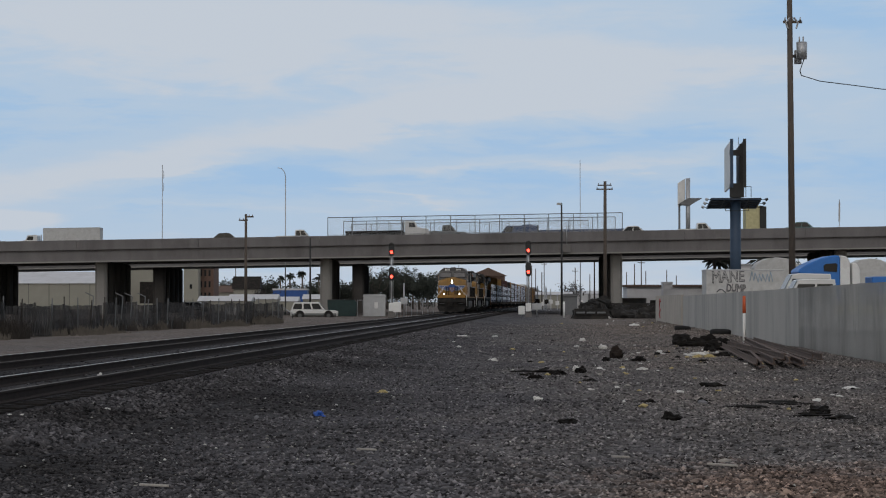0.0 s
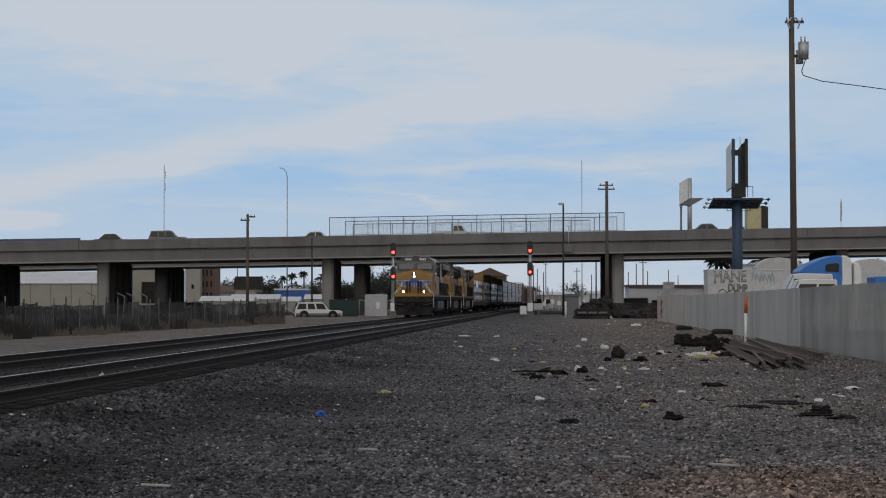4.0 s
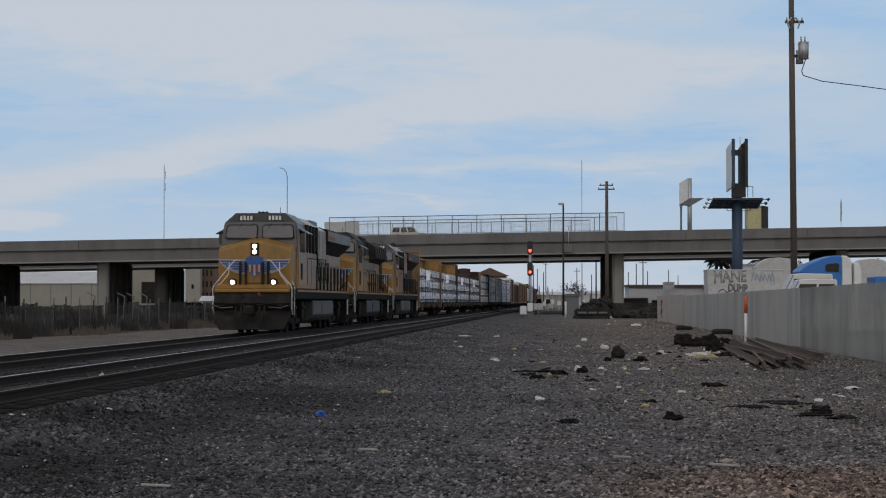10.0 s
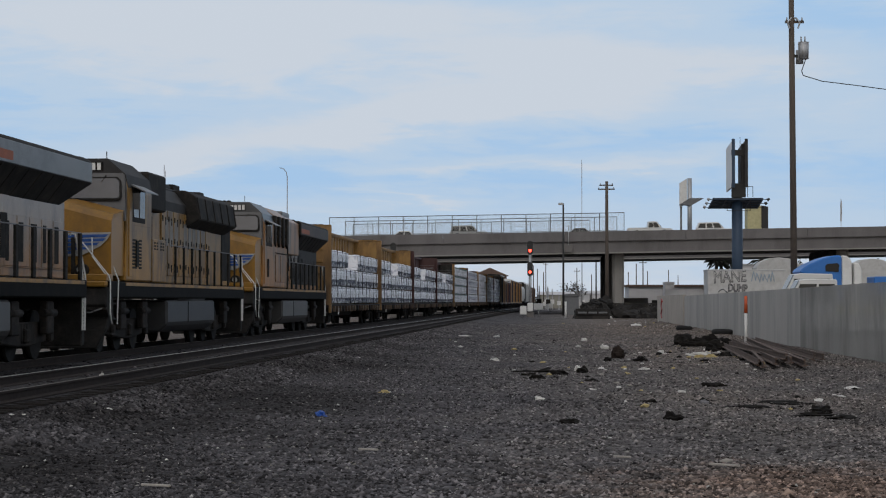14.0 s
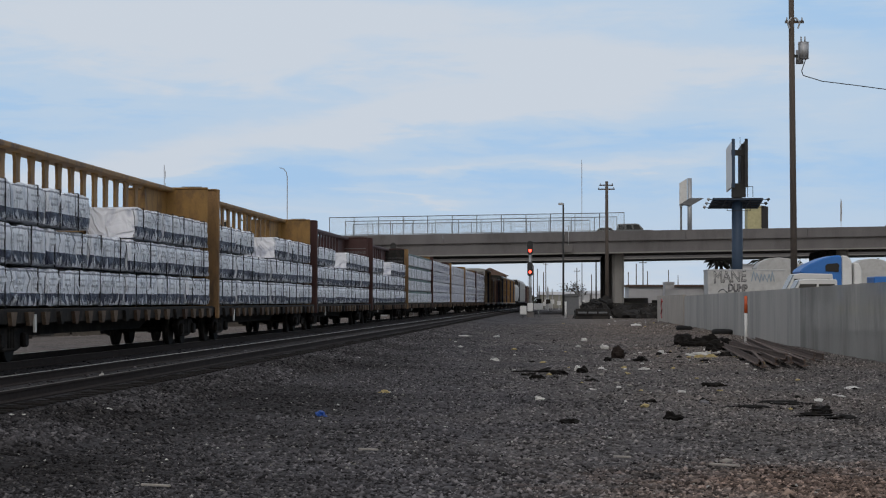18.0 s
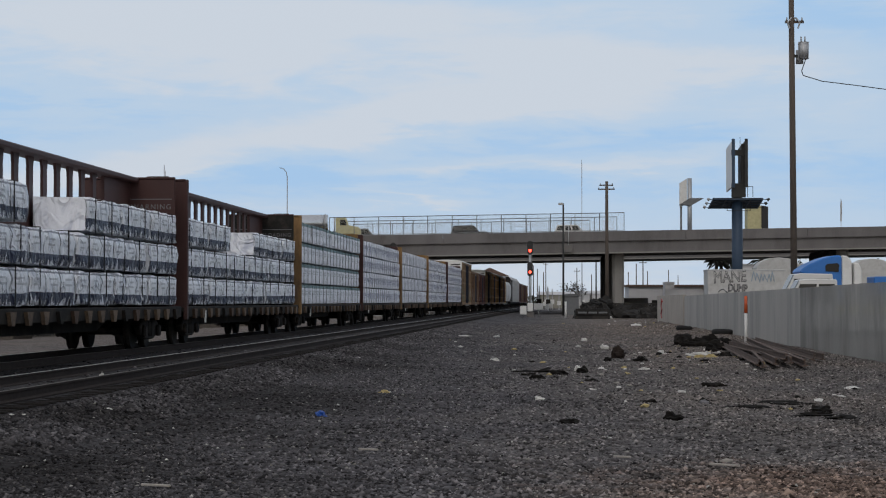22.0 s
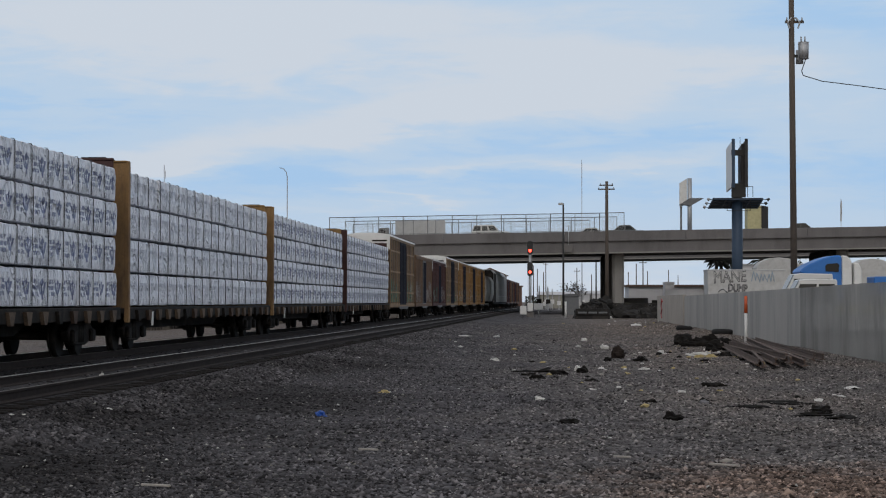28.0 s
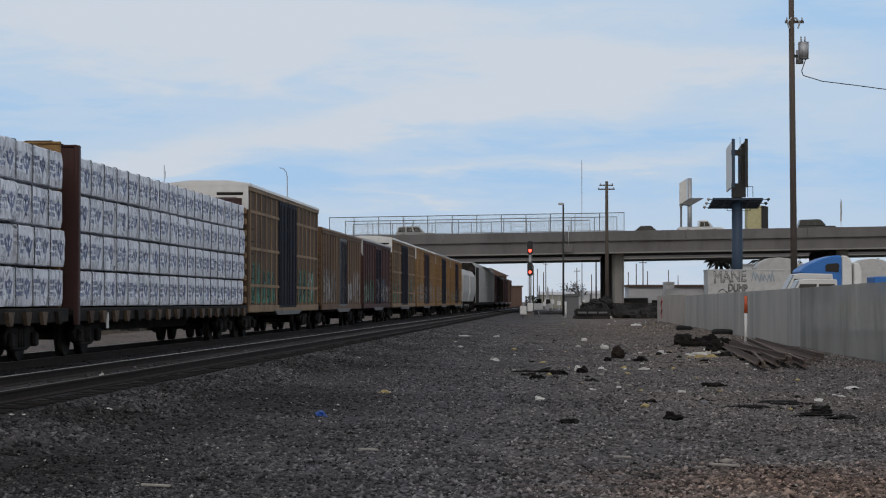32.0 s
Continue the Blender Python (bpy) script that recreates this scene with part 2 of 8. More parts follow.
# ---- mesh helpers ----


def box(bm, x0, x1, y0, y1, z0, z1, bev=0.0):
    vs = [bm.verts.new(p) for p in ((x0, y0, z0), (x1, y0, z0), (x1, y1, z0), (x0, y1, z0), (x0, y0, z1), (x1, y0, z1), (x1, y1, z1), (x0, y1, z1))]
    fs = [bm.faces.new([vs[i] for i in f]) for f in ((3, 2, 1, 0), (4, 5, 6, 7), (0, 1, 5, 4), (1, 2, 6, 5), (2, 3, 7, 6), (3, 0, 4, 7))]
    if bev:
        bmesh.ops.bevel(bm, geom=list({e for f in fs for e in f.edges}), offset=bev, segments=1, affect="EDGES")
    return bm


def prism(bm, prof, a0, a1, axis="y", bev=0.0):
    """A closed outline, pulled from a0 to a1 along an axis. Outline points are (x, z) for y, (y, z) for x, (x, y) for z."""
    def at(p, a):
        return {"y": (p[0], a, p[1]), "x": (a, p[0], p[1]), "z": (p[0], p[1], a)}[axis]
    A = [bm.verts.new(at(p, a0)) for p in prof]
    B = [bm.verts.new(at(p, a1)) for p in prof]
    n = len(prof)
    fs = [bm.faces.new(A), bm.faces.new(B[::-1])] + [bm.faces.new((A[i], B[i], B[(i + 1) % n], A[(i + 1) % n])) for i in range(n)]
    bmesh.ops.recalc_face_normals(bm, faces=fs)
    if bev:
        bmesh.ops.bevel(bm, geom=list({e for f in fs for e in f.edges}), offset=bev, segments=1, affect="EDGES")
    return bm


def rod(bm, a, b, r0, r1=None, n=8):
    """A round bar from a to b."""
    a, b = Vector(a), Vector(b)
    r1 = r0 if r1 is None else r1
    q = (b - a).to_track_quat("Z", "Y")
    A = [bm.verts.new(a + q @ Vector((r0 * math.cos(k * 2 * math.pi / n), r0 * math.sin(k * 2 * math.pi / n), 0))) for k in range(n)]
    B = [bm.verts.new(b + q @ Vector((r1 * math.cos(k * 2 * math.pi / n), r1 * math.sin(k * 2 * math.pi / n), 0))) for k in range(n)]
    bm.faces.new(A[::-1]), bm.faces.new(B)
    for k in range(n):
        f = bm.faces.new((A[k], A[(k + 1) % n], B[(k + 1) % n], B[k]))
        f.smooth = n > 6
    return bm


def pipe(bm, pts, r, n=6):
    for a, b in zip(pts, pts[1:]):
        rod(bm, a, b, r, n=n)
    return bm


def mesh_of(name, bm, material):
    me = bpy.data.meshes.new(name)
    bm.to_mesh(me)
    bm.free()
    me.materials.append(material)
    return me


def part(name, bm, material, parent, label=""):
    ob = new(name, mesh_of(name, bm, material) if isinstance(bm, bmesh.types.BMesh) else bm)
    ob.parent = parent
    if label:
        ob["label"] = label
    return ob


def thing(name, label, category, group="", m=None, kind=""):
    ob = new(name)
    tagged(ob, label, category, group, kind)
    if m is not None:
        ob.matrix_basis = m
    return ob


def solid(name, bm, material, label="", category="", group="", kind="", m=None):
    ob = new(name, mesh_of(name, bm, material) if isinstance(bm, bmesh.types.BMesh) else bm)
    tagged(ob, label, category, group, kind)
    if m is not None:
        ob.matrix_basis = m
    return ob


# ---- the line: both tracks run straight, 3.5 degrees to the right of the view ----
TAN = 0.0616
TURN = -math.degrees(math.atan(TAN))
MAIN, NEAR = 12.33, 8.65      # offsets of the tracks' centres from the eye
SPEED = 13.7


def on_track(y, d, z=0.0):
    return pose(y * TAN - d, y, z, 0, 0, TURN)


# ---- ground ----
GRAVEL = bpy.data.materials.new("dark_gravel")


def soil_colour(N, L, tc, noise_out, gain=1.0):
    """Dark ballast stone near the line, browner dirt towards the fence and beyond the tracks."""
    sp = N.new("ShaderNodeSeparateXYZ")
    L.new(tc.outputs["Object"], sp.inputs[0])
    u = N.new("ShaderNodeMath")
    u.operation = "MULTIPLY_ADD"
    u.inputs[1].default_value = -TAN
    L.new(sp.outputs[1], u.inputs[0])
    L.new(sp.outputs[0], u.inputs[2])
    mr = N.new("ShaderNodeMapRange")
    mr.inputs[1].default_value, mr.inputs[2].default_value = -5.5, 2.6
    mr.inputs[3].default_value, mr.inputs[4].default_value = 0.085, 0.68
    L.new(u.outputs[0], mr.inputs[0])
    left = N.new("ShaderNodeMapRange")
    left.inputs[1].default_value, left.inputs[2].default_value = -13.8, -16.5
    left.inputs[4].default_value = 0.6
    L.new(u.outputs[0], left.inputs[0])
    nz = N.new("ShaderNodeMath")
    nz.operation = "MULTIPLY_ADD"
    nz.inputs[1].default_value = 0.9
    nz.inputs[2].default_value = -0.45
    L.new(noise_out, nz.inputs[0])
    s1 = N.new("ShaderNodeMath")
    L.new(mr.outputs[0], s1.inputs[0])
    L.new(left.outputs[0], s1.inputs[1])
    s2 = N.new("ShaderNodeMath")
    L.new(s1.outputs[0], s2.inputs[0])
    L.new(nz.outputs[0], s2.inputs[1])
    # paler colour further along the yard
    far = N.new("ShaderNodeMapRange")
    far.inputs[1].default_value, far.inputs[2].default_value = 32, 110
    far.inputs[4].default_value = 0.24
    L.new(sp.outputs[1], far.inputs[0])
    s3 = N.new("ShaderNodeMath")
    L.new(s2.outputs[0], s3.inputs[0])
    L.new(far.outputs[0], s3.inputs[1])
    ramp = N.new("ShaderNodeValToRGB")
    e = ramp.color_ramp.elements
    e[0].position, e[0].color = 0.0, (0.030 * gain, 0.0285 * gain, 0.029 * gain, 1)
    e[1].position, e[1].color = 1.0, (0.178 * gain, 0.152 * gain, 0.134 * gain, 1)
    for p, c in ((0.35, (0.094, 0.091, 0.096)), (0.65, (0.136, 0.127, 0.123))):
        k = e.new(p)
        k.color = (*[v * gain for v in c], 1)
    L.new(s3.outputs[0], ramp.inputs[0])
    # oily black patches
    mp = N.new("ShaderNodeMapping")
    mp.inputs["Scale"].default_value = (0.5, 0.16, 1)
    oil = N.new("ShaderNodeTexNoise")
    oil.inputs["Scale"].default_value = 1.0
    oil.inputs["Detail"].default_value = 6
    oil.inputs["Roughness"].default_value = 0.7
    L.new(tc.outputs["Object"], mp.inputs[0])
    L.new(mp.outputs[0], oil.inputs[0])
    om = N.new("ShaderNodeMapRange")
    om.inputs[1].default_value, om.inputs[2].default_value = 0.47, 0.64
    om.inputs[4].default_value = 0.30
    L.new(oil.outputs[0], om.inputs[0])
    ox = N.new("ShaderNodeMix")
    ox.data_type = "RGBA"
    ox.inputs["B"].default_value = (0.028 * gain, 0.027 * gain, 0.027 * gain, 1)
    L.new(ramp.outputs[0], ox.inputs["A"])
    L.new(om.outputs[0], ox.inputs["Factor"])
    # bare reddish dirt showing through near the eye, on the fence side
    dm = N.new("ShaderNodeMapping")
    dm.inputs["Location"].default_value = (-3.75 / 2.6, -18.2 / 3.2, 0)
    dm.inputs["Scale"].default_value = (1 / 2.6, 1 / 3.2, 0)
    L.new(tc.outputs["Object"], dm.inputs[0])
    ln = N.new("ShaderNodeVectorMath")
    ln.operation = "LENGTH"
    L.new(dm.outputs[0], ln.inputs[0])
    dn = N.new("ShaderNodeTexNoise")
    dn.inputs["Scale"].default_value = 1.7
    dn.inputs["Detail"].default_value = 6
    dn.inputs["Roughness"].default_value = 0.7
    L.new(tc.outputs["Object"], dn.inputs[0])
    ds = N.new("ShaderNodeMath")
    ds.operation = "MULTIPLY_ADD"
    ds.inputs[1].default_value = 2.4
    L.new(dn.outputs[0], ds.inputs[0])
    L.new(ln.outputs["Value"], ds.inputs[2])
    dr = N.new("ShaderNodeMapRange")
    dr.inputs[1].default_value, dr.inputs[2].default_value = 2.35, 1.5
    dr.inputs[4].default_value = 0.55
    L.new(ds.outputs[0], dr.inputs[0])
    dx = N.new("ShaderNodeMix")
    dx.data_type = "RGBA"
    dx.inputs["B"].default_value = (0.195 * gain, 0.128 * gain, 0.092 * gain, 1)
    L.new(ox.outputs["Result"], dx.inputs["A"])
    L.new(dr.outputs[0], dx.inputs["Factor"])
    return dx.outputs["Result"]


def gravel_nodes():
    m = GRAVEL
    m.use_nodes = True
    N, L = m.node_tree.nodes, m.node_tree.links
    b = N["Principled BSDF"]
    tc = N.new("ShaderNodeTexCoord")
    big = N.new("ShaderNodeTexNoise")
    big.inputs["Scale"].default_value = 0.16
    big.inputs["Detail"].default_value = 7
    big.inputs["Roughness"].default_value = 0.65
    vor = N.new("ShaderNodeTexVoronoi")
    vor.inputs["Scale"].default_value = 16
    fine = N.new("ShaderNodeTexNoise")
    fine.inputs["Scale"].default_value = 9
    fine.inputs["Detail"].default_value = 6
    for n in (big, vor, fine):
        L.new(tc.outputs["Object"], n.inputs[0])
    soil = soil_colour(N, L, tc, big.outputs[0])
    gray = N.new("ShaderNodeMapRange")
    gray.inputs[3].default_value, gray.inputs[4].default_value = 0.35, 1.75
    L.new(vor.outputs["Color"], gray.inputs[0])
    mul = N.new("ShaderNodeMix")
    mul.data_type, mul.blend_type = "RGBA", "MULTIPLY"
    mul.inputs["Factor"].default_value = 1
    L.new(soil, mul.inputs["A"])
    L.new(gray.outputs[0], mul.inputs["B"])
    L.new(mul.outputs["Result"], b.inputs["Base Color"])
    b.inputs["Roughness"].default_value = 0.95
    b.inputs["Specular IOR Level"].default_value = 0.05
    s = N.new("ShaderNodeMath")
    L.new(vor.outputs["Distance"], s.inputs[0])
    L.new(fine.outputs[0], s.inputs[1])
    bp = N.new("ShaderNodeBump")
    bp.inputs["Strength"].default_value = 0.8
    bp.inputs["Distance"].default_value = 0.05
    L.new(s.outputs[0], bp.inputs["Height"])
    L.new(bp.outputs[0], b.inputs["Normal"])


gravel_nodes()


def ground_z(x, y):
    """Height of the yard beside the line: level, lifted to the ballast towards the tracks, a little uneven."""
    off = y * TAN - x            # distance left of the eye's line
    z = -0.40 + 0.05 * (noise.noise(Vector((x * 0.25, y * 0.25, 3))) + 0.5 * noise.noise(Vector((x * 0.9, y * 0.9, 7))))
    if off > 5.6:
        k = min(1, (off - 5.6) / 1.4)
        z = z * (1 - k) + k * (-0.21 if off < 7.8 else -0.168)
    if off > 14.2:
        k = min(1, (off - 14.2) / 1.6)
        z = z * (1 - k) + k * (-0.50 + 0.05 * noise.noise(Vector((x * 0.3, y * 0.3, 3))))
    return z


def build_ground():
    ys = [-400, -150, -60, -20, 0] + [8 + 0.5 * i for i in range(120)] + [68 + 2 * i for i in range(70)] + [210 + 10 * i for i in range(30)] + [520, 600, 800, 1200, 2000, 3400]
    us = [-2000, -900, -400, -200, -120, -80, -60, -45] + [-35 + i for i in range(18)] + [-17 + 0.35 * i for i in range(38)] + [-3.6 + 0.6 * i for i in range(45)] + [24, 28, 34, 42, 55, 75, 110, 200, 500, 1000, 2000]
    vs, fs = [], []
    for y in ys:
        for u in us:
            x = u + y * TAN
            vs.append((x, y, ground_z(x, y) if abs(u) < 60 and -60 < y < 520 else -0.45))
    w = len(us)
    for j in range(len(ys) - 1):
        for i in range(w - 1):
            a = j * w + i
            fs.append((a, a + 1, a + w + 1, a + w))
    me = bpy.data.meshes.new("ground")
    me.from_pydata(vs, [], fs)
    me.materials.append(GRAVEL)
    for p in me.polygons:
        p.use_smooth = True
    tagged(new("ground", me), "dark grey gravel yard strewn with litter", "ground", kind="structure")


build_ground()


def rail_profile(w=1.0):
    return [(-0.075, -0.17), (0.075, -0.17), (0.075, -0.155), (0.012, -0.13), (0.012, -0.045), (0.036, -0.035), (0.036, -0.004), (-0.036, -0.004), (-0.036, -0.035), (-0.012, -0.045), (-0.012, -0.13), (-0.075, -0.155)]


def build_track(d, name, label):
    t = thing(name, label, "railway track", "railway tracks", on_track(0, d))
    for sx in (-0.7525, 0.7525):
        bm = prism(B(), [(x + sx, z) for x, z in rail_profile()], -40, 900)
        r = part("rail", bm, RAIL, t, "rusty steel rail")
        bm = box(B(), sx - 0.024, sx + 0.020, -40, 900, -0.004, 0.0)
        part("rail_head", bm, RAILTOP if sx < 0 else RAILDULL, r, "polished running surface" if sx < 0 else "dull running surface")
    bm = B()
    box(bm, -1.3, 1.3, -0.115, 0.115, -0.34, -0.175, 0.012)
    me = mesh_of("sleeper", bm, TIE)
    for i in range(230):
        o = part("sleeper", me, None, t)
        o.location = (random.uniform(-0.03, 0.03), 14 + i * 0.53, random.uniform(-0.012, 0.004))
        o.rotation_euler = (0, 0, random.uniform(-0.012, 0.012))
    bm = B()
    for i in range(500):
        box(bm, -1.3, 1.3, 136 + i * 0.53 - 0.115, 136 + i * 0.53 + 0.115, -0.34, -0.175)
    tagged(part("sleeper_row", bm, TIE, t), kind="stuff")
    return t


build_track(MAIN, "railway_track", "main line track with rusty rails on dark ballast")
build_track(NEAR, "railway_track", "second track with polished rail heads on dark ballast")

# ---- overpass ----
SLOPE = 0.0172


def rise(x):
    """Height of the roadway's line above its middle: a steady climb between two level stretches."""
    return max(-150, min(150, x)) * SLOPE


def build_overpass():
    """Concrete road bridge, rising to the right, on rows of wall piers; a second deck stands behind it."""
    cuts = [-1100, -150] + [-150 + 15 * i for i in range(1, 20)] + [150, 1100]

    def up(bm):
        for v in bm.verts:
            v.co.z += rise(v.co.x)
        return bm

    def long_box(y0, y1, z0, z1):
        bm = B()
        for a, b in ((-1100, -150), (-150, 150), (150, 1100)):
            box(bm, a, b, y0, y1, z0, z1)
        return up(bm)

    def deck(name, y0, y1, top, label):
        o = thing(name, label, "overpass", "", kind="structure")
        part("girder", long_box(y0 + 0.35, y1 - 0.35, top - 2.62, top - 1.20), CONCRETE, o)
        part("girder_lip", long_box(y0 + 0.2, y0 + 0.345, top - 2.76, top - 2.60), CONCRETE_L, o)
        part("deck_slab", long_box(y0 + 0.31, y1 - 0.31, top - 1.20, top - 0.62), ASPHALT, o)
        for ya, yb in ((y0, y0 + 0.3), (y1 - 0.3, y1)):
            for a, b in zip(cuts, cuts[1:]):
                part("parapet_panel", up(box(B(), a + 0.012, b - 0.012, ya, yb, top - 1.24, top, 0.03)), CONCRETE, o)
        return o

    deck("overpass", 258.0, 284.0, 9.53, "grey concrete road overpass with solid parapets")
    deck("overpass", 299.0, 327.0, 9.53, "grey concrete road overpass running behind another")
    for x in (-128, -100, -57.56 , -42.47, -14.39, 21.87, 49.94, 84, 112, 140):
        p = thing("bridge_pier", "row of grey concrete columns under the overpass", "bridge pier", "overpass piers", kind="structure")
        for y in (260.6, 265.4, 270.2, 275.0, 279.8):
            # front columns coloured as lit, those behind as in the deck's shade
            part("column", box(B(), x - 0.72, x + 0.72, y, y + 1.6, -1, 6.95 + rise(x), 0.3), PIERLIT if y < 263 else PIERSHADE, p)
        part("web_wall", box(B(), x - 0.3, x + 0.3, 262.3, 281.4, -1, 6.8 + rise(x)), PIERSHADE, p)
    # second deck's piers take the shaded copy throughout
    for x in (-120, -80, -40.86, -12.04, 58.0, 90.0, 125.0):
        p = thing("bridge_pier", "row of grey concrete columns under the overpass", "bridge pier", "overpass piers", kind="structure")
        for y in (302.2, 307.2, 312.2, 317.2, 322.2):
            part("column", box(B(), x - 0.85, x + 0.85, y, y + 1.8, -1, 6.95 + rise(x), 0.3), PIERSHADE, p)
        part("web_wall", box(B(), x - 0.35, x + 0.35, 304.1, 322.1, -1, 6.8 + rise(x)), PIERSHADE, p)
    # mesh fences over the railway: near edge, median, far edge, second deck
    for y, xa, xb, h in ((258.15, -14.02, 22.38, 2.25), (271.0, -12.67, 22.56, 2.25), (283.85, -12.20, 19.96, 2.35), (299.2, -10.67, 21.50, 1.25)):
        f = thing("mesh_fence", "tall see-through wire mesh fence on the parapet", "fence", "overpass fences", kind="structure")
        n = 12
        for k in range(n + 1):
            x = xa + k * (xb - xa) / n
            part("post", rod(B(), (x, y, 9.45 + rise(x)), (x, y, 9.53 + h + rise(x)), 0.045, n=6), FENCE, f)
        for zz, r in ((h, 0.055), (0.08, 0.03)):
            part("rail", rod(B(), (xa, y, 9.53 + zz + rise(xa)), (xb, y, 9.53 + zz + rise(xb)), r, n=6), FENCE, f)
        bm = B()
        m = int((xb - xa) / 0.11)
        for k in range(m):
            x = xa + k * (xb - xa) / m
            rod(bm, (x, y, 9.53 + rise(x)), (x, y, 9.53 + h + rise(x)), 0.0045, n=3)
        for k in range(1, int(h / 0.11)):
            rod(bm, (xa, y, 9.53 + 0.11 * k + rise(xa)), (xb, y, 9.53 + 0.11 * k + rise(xb)), 0.0045, n=3)
        tagged(part("mesh_wires", bm, STEEL, f), kind="stuff")
    part_box = thing("junction_box", "small grey box and conduit fixed to the girder", "utility box", m=pose(15.40, 257.85, 0))
    part("case", box(B(), -0.55, 0.55, -0.25, 0.34, 7.25, 8.22, 0.03), CONCRETE_D, part_box)
    part("conduit", rod(B(), (0.1, 0.08, 8.15), (0.1, 0.08, 10.66), 0.05), STEEL, part_box)


build_overpass()

# ---- train ----
RUST = mat("rusty_steel", (0.085, 0.055, 0.04), 0.85, 0.2, var=0.35, scale=5, stain=(0.04, 0.03, 0.025))
PALESPRAY = mat("pale_spray_paint", (0.17, 0.17, 0.18), 0.7)


def wheelset(parent, y, r=0.46):
    bm = B()
    for sx in (-0.7525, 0.7525):
        rod(bm, (sx - 0.07, y, r), (sx + 0.07, y, r), r, n=16)
        rod(bm, (sx - 0.09, y, r), (sx - 0.06, y, r), r + 0.025, n=16)
    rod(bm, (-1.0, y, r), (1.0, y, r), 0.09)
    return part("wheelset", bm, DARK, parent, "steel wheels on an axle")


def truck(parent, y, axles, half, r=0.46):
    t = None
    for sx in (1, -1):
        bm = B()
        x0, x1 = sorted((sx * 0.92, sx * 1.1))
        prism(bm, [(y - half - 0.35, r + 0.1), (y - half - 0.1, r - 0.12), (y - 0.5, r - 0.22), (y + 0.5, r - 0.22), (y + half + 0.1, r - 0.12), (y + half + 0.35, r + 0.1), (y + half, r + 0.28), (y - half, r + 0.28)], x0, x1, "x", 0.03)
        t = part("side_frame", bm, GRIME, parent, "dark cast steel bogie frame")
        for k in (-0.2, 0, 0.2):
            part("spring", rod(B(), (sx * 1.06, y + k, r - 0.15), (sx * 1.06, y + k, r + 0.25), 0.07), DARK, t)
        for a in axles:
            part("axle_box", box(B(), *sorted((sx * 1.08, sx * 1.2)), y + a - 0.16, y + a + 0.16, r - 0.15, r + 0.15, 0.04), GRIME, t)
    for a in axles:
        wheelset(t, y + a, r)
    part("bolster", box(B(), -0.95, 0.95, y - 0.25, y + 0.25, r, r + 0.3, 0.03), DARK, parent)
    return t


def bar(parent, pts, r=0.02, material=None, name="handrail"):
    return part(name, pipe(B(), pts, r, 5), material or WHITE, parent)


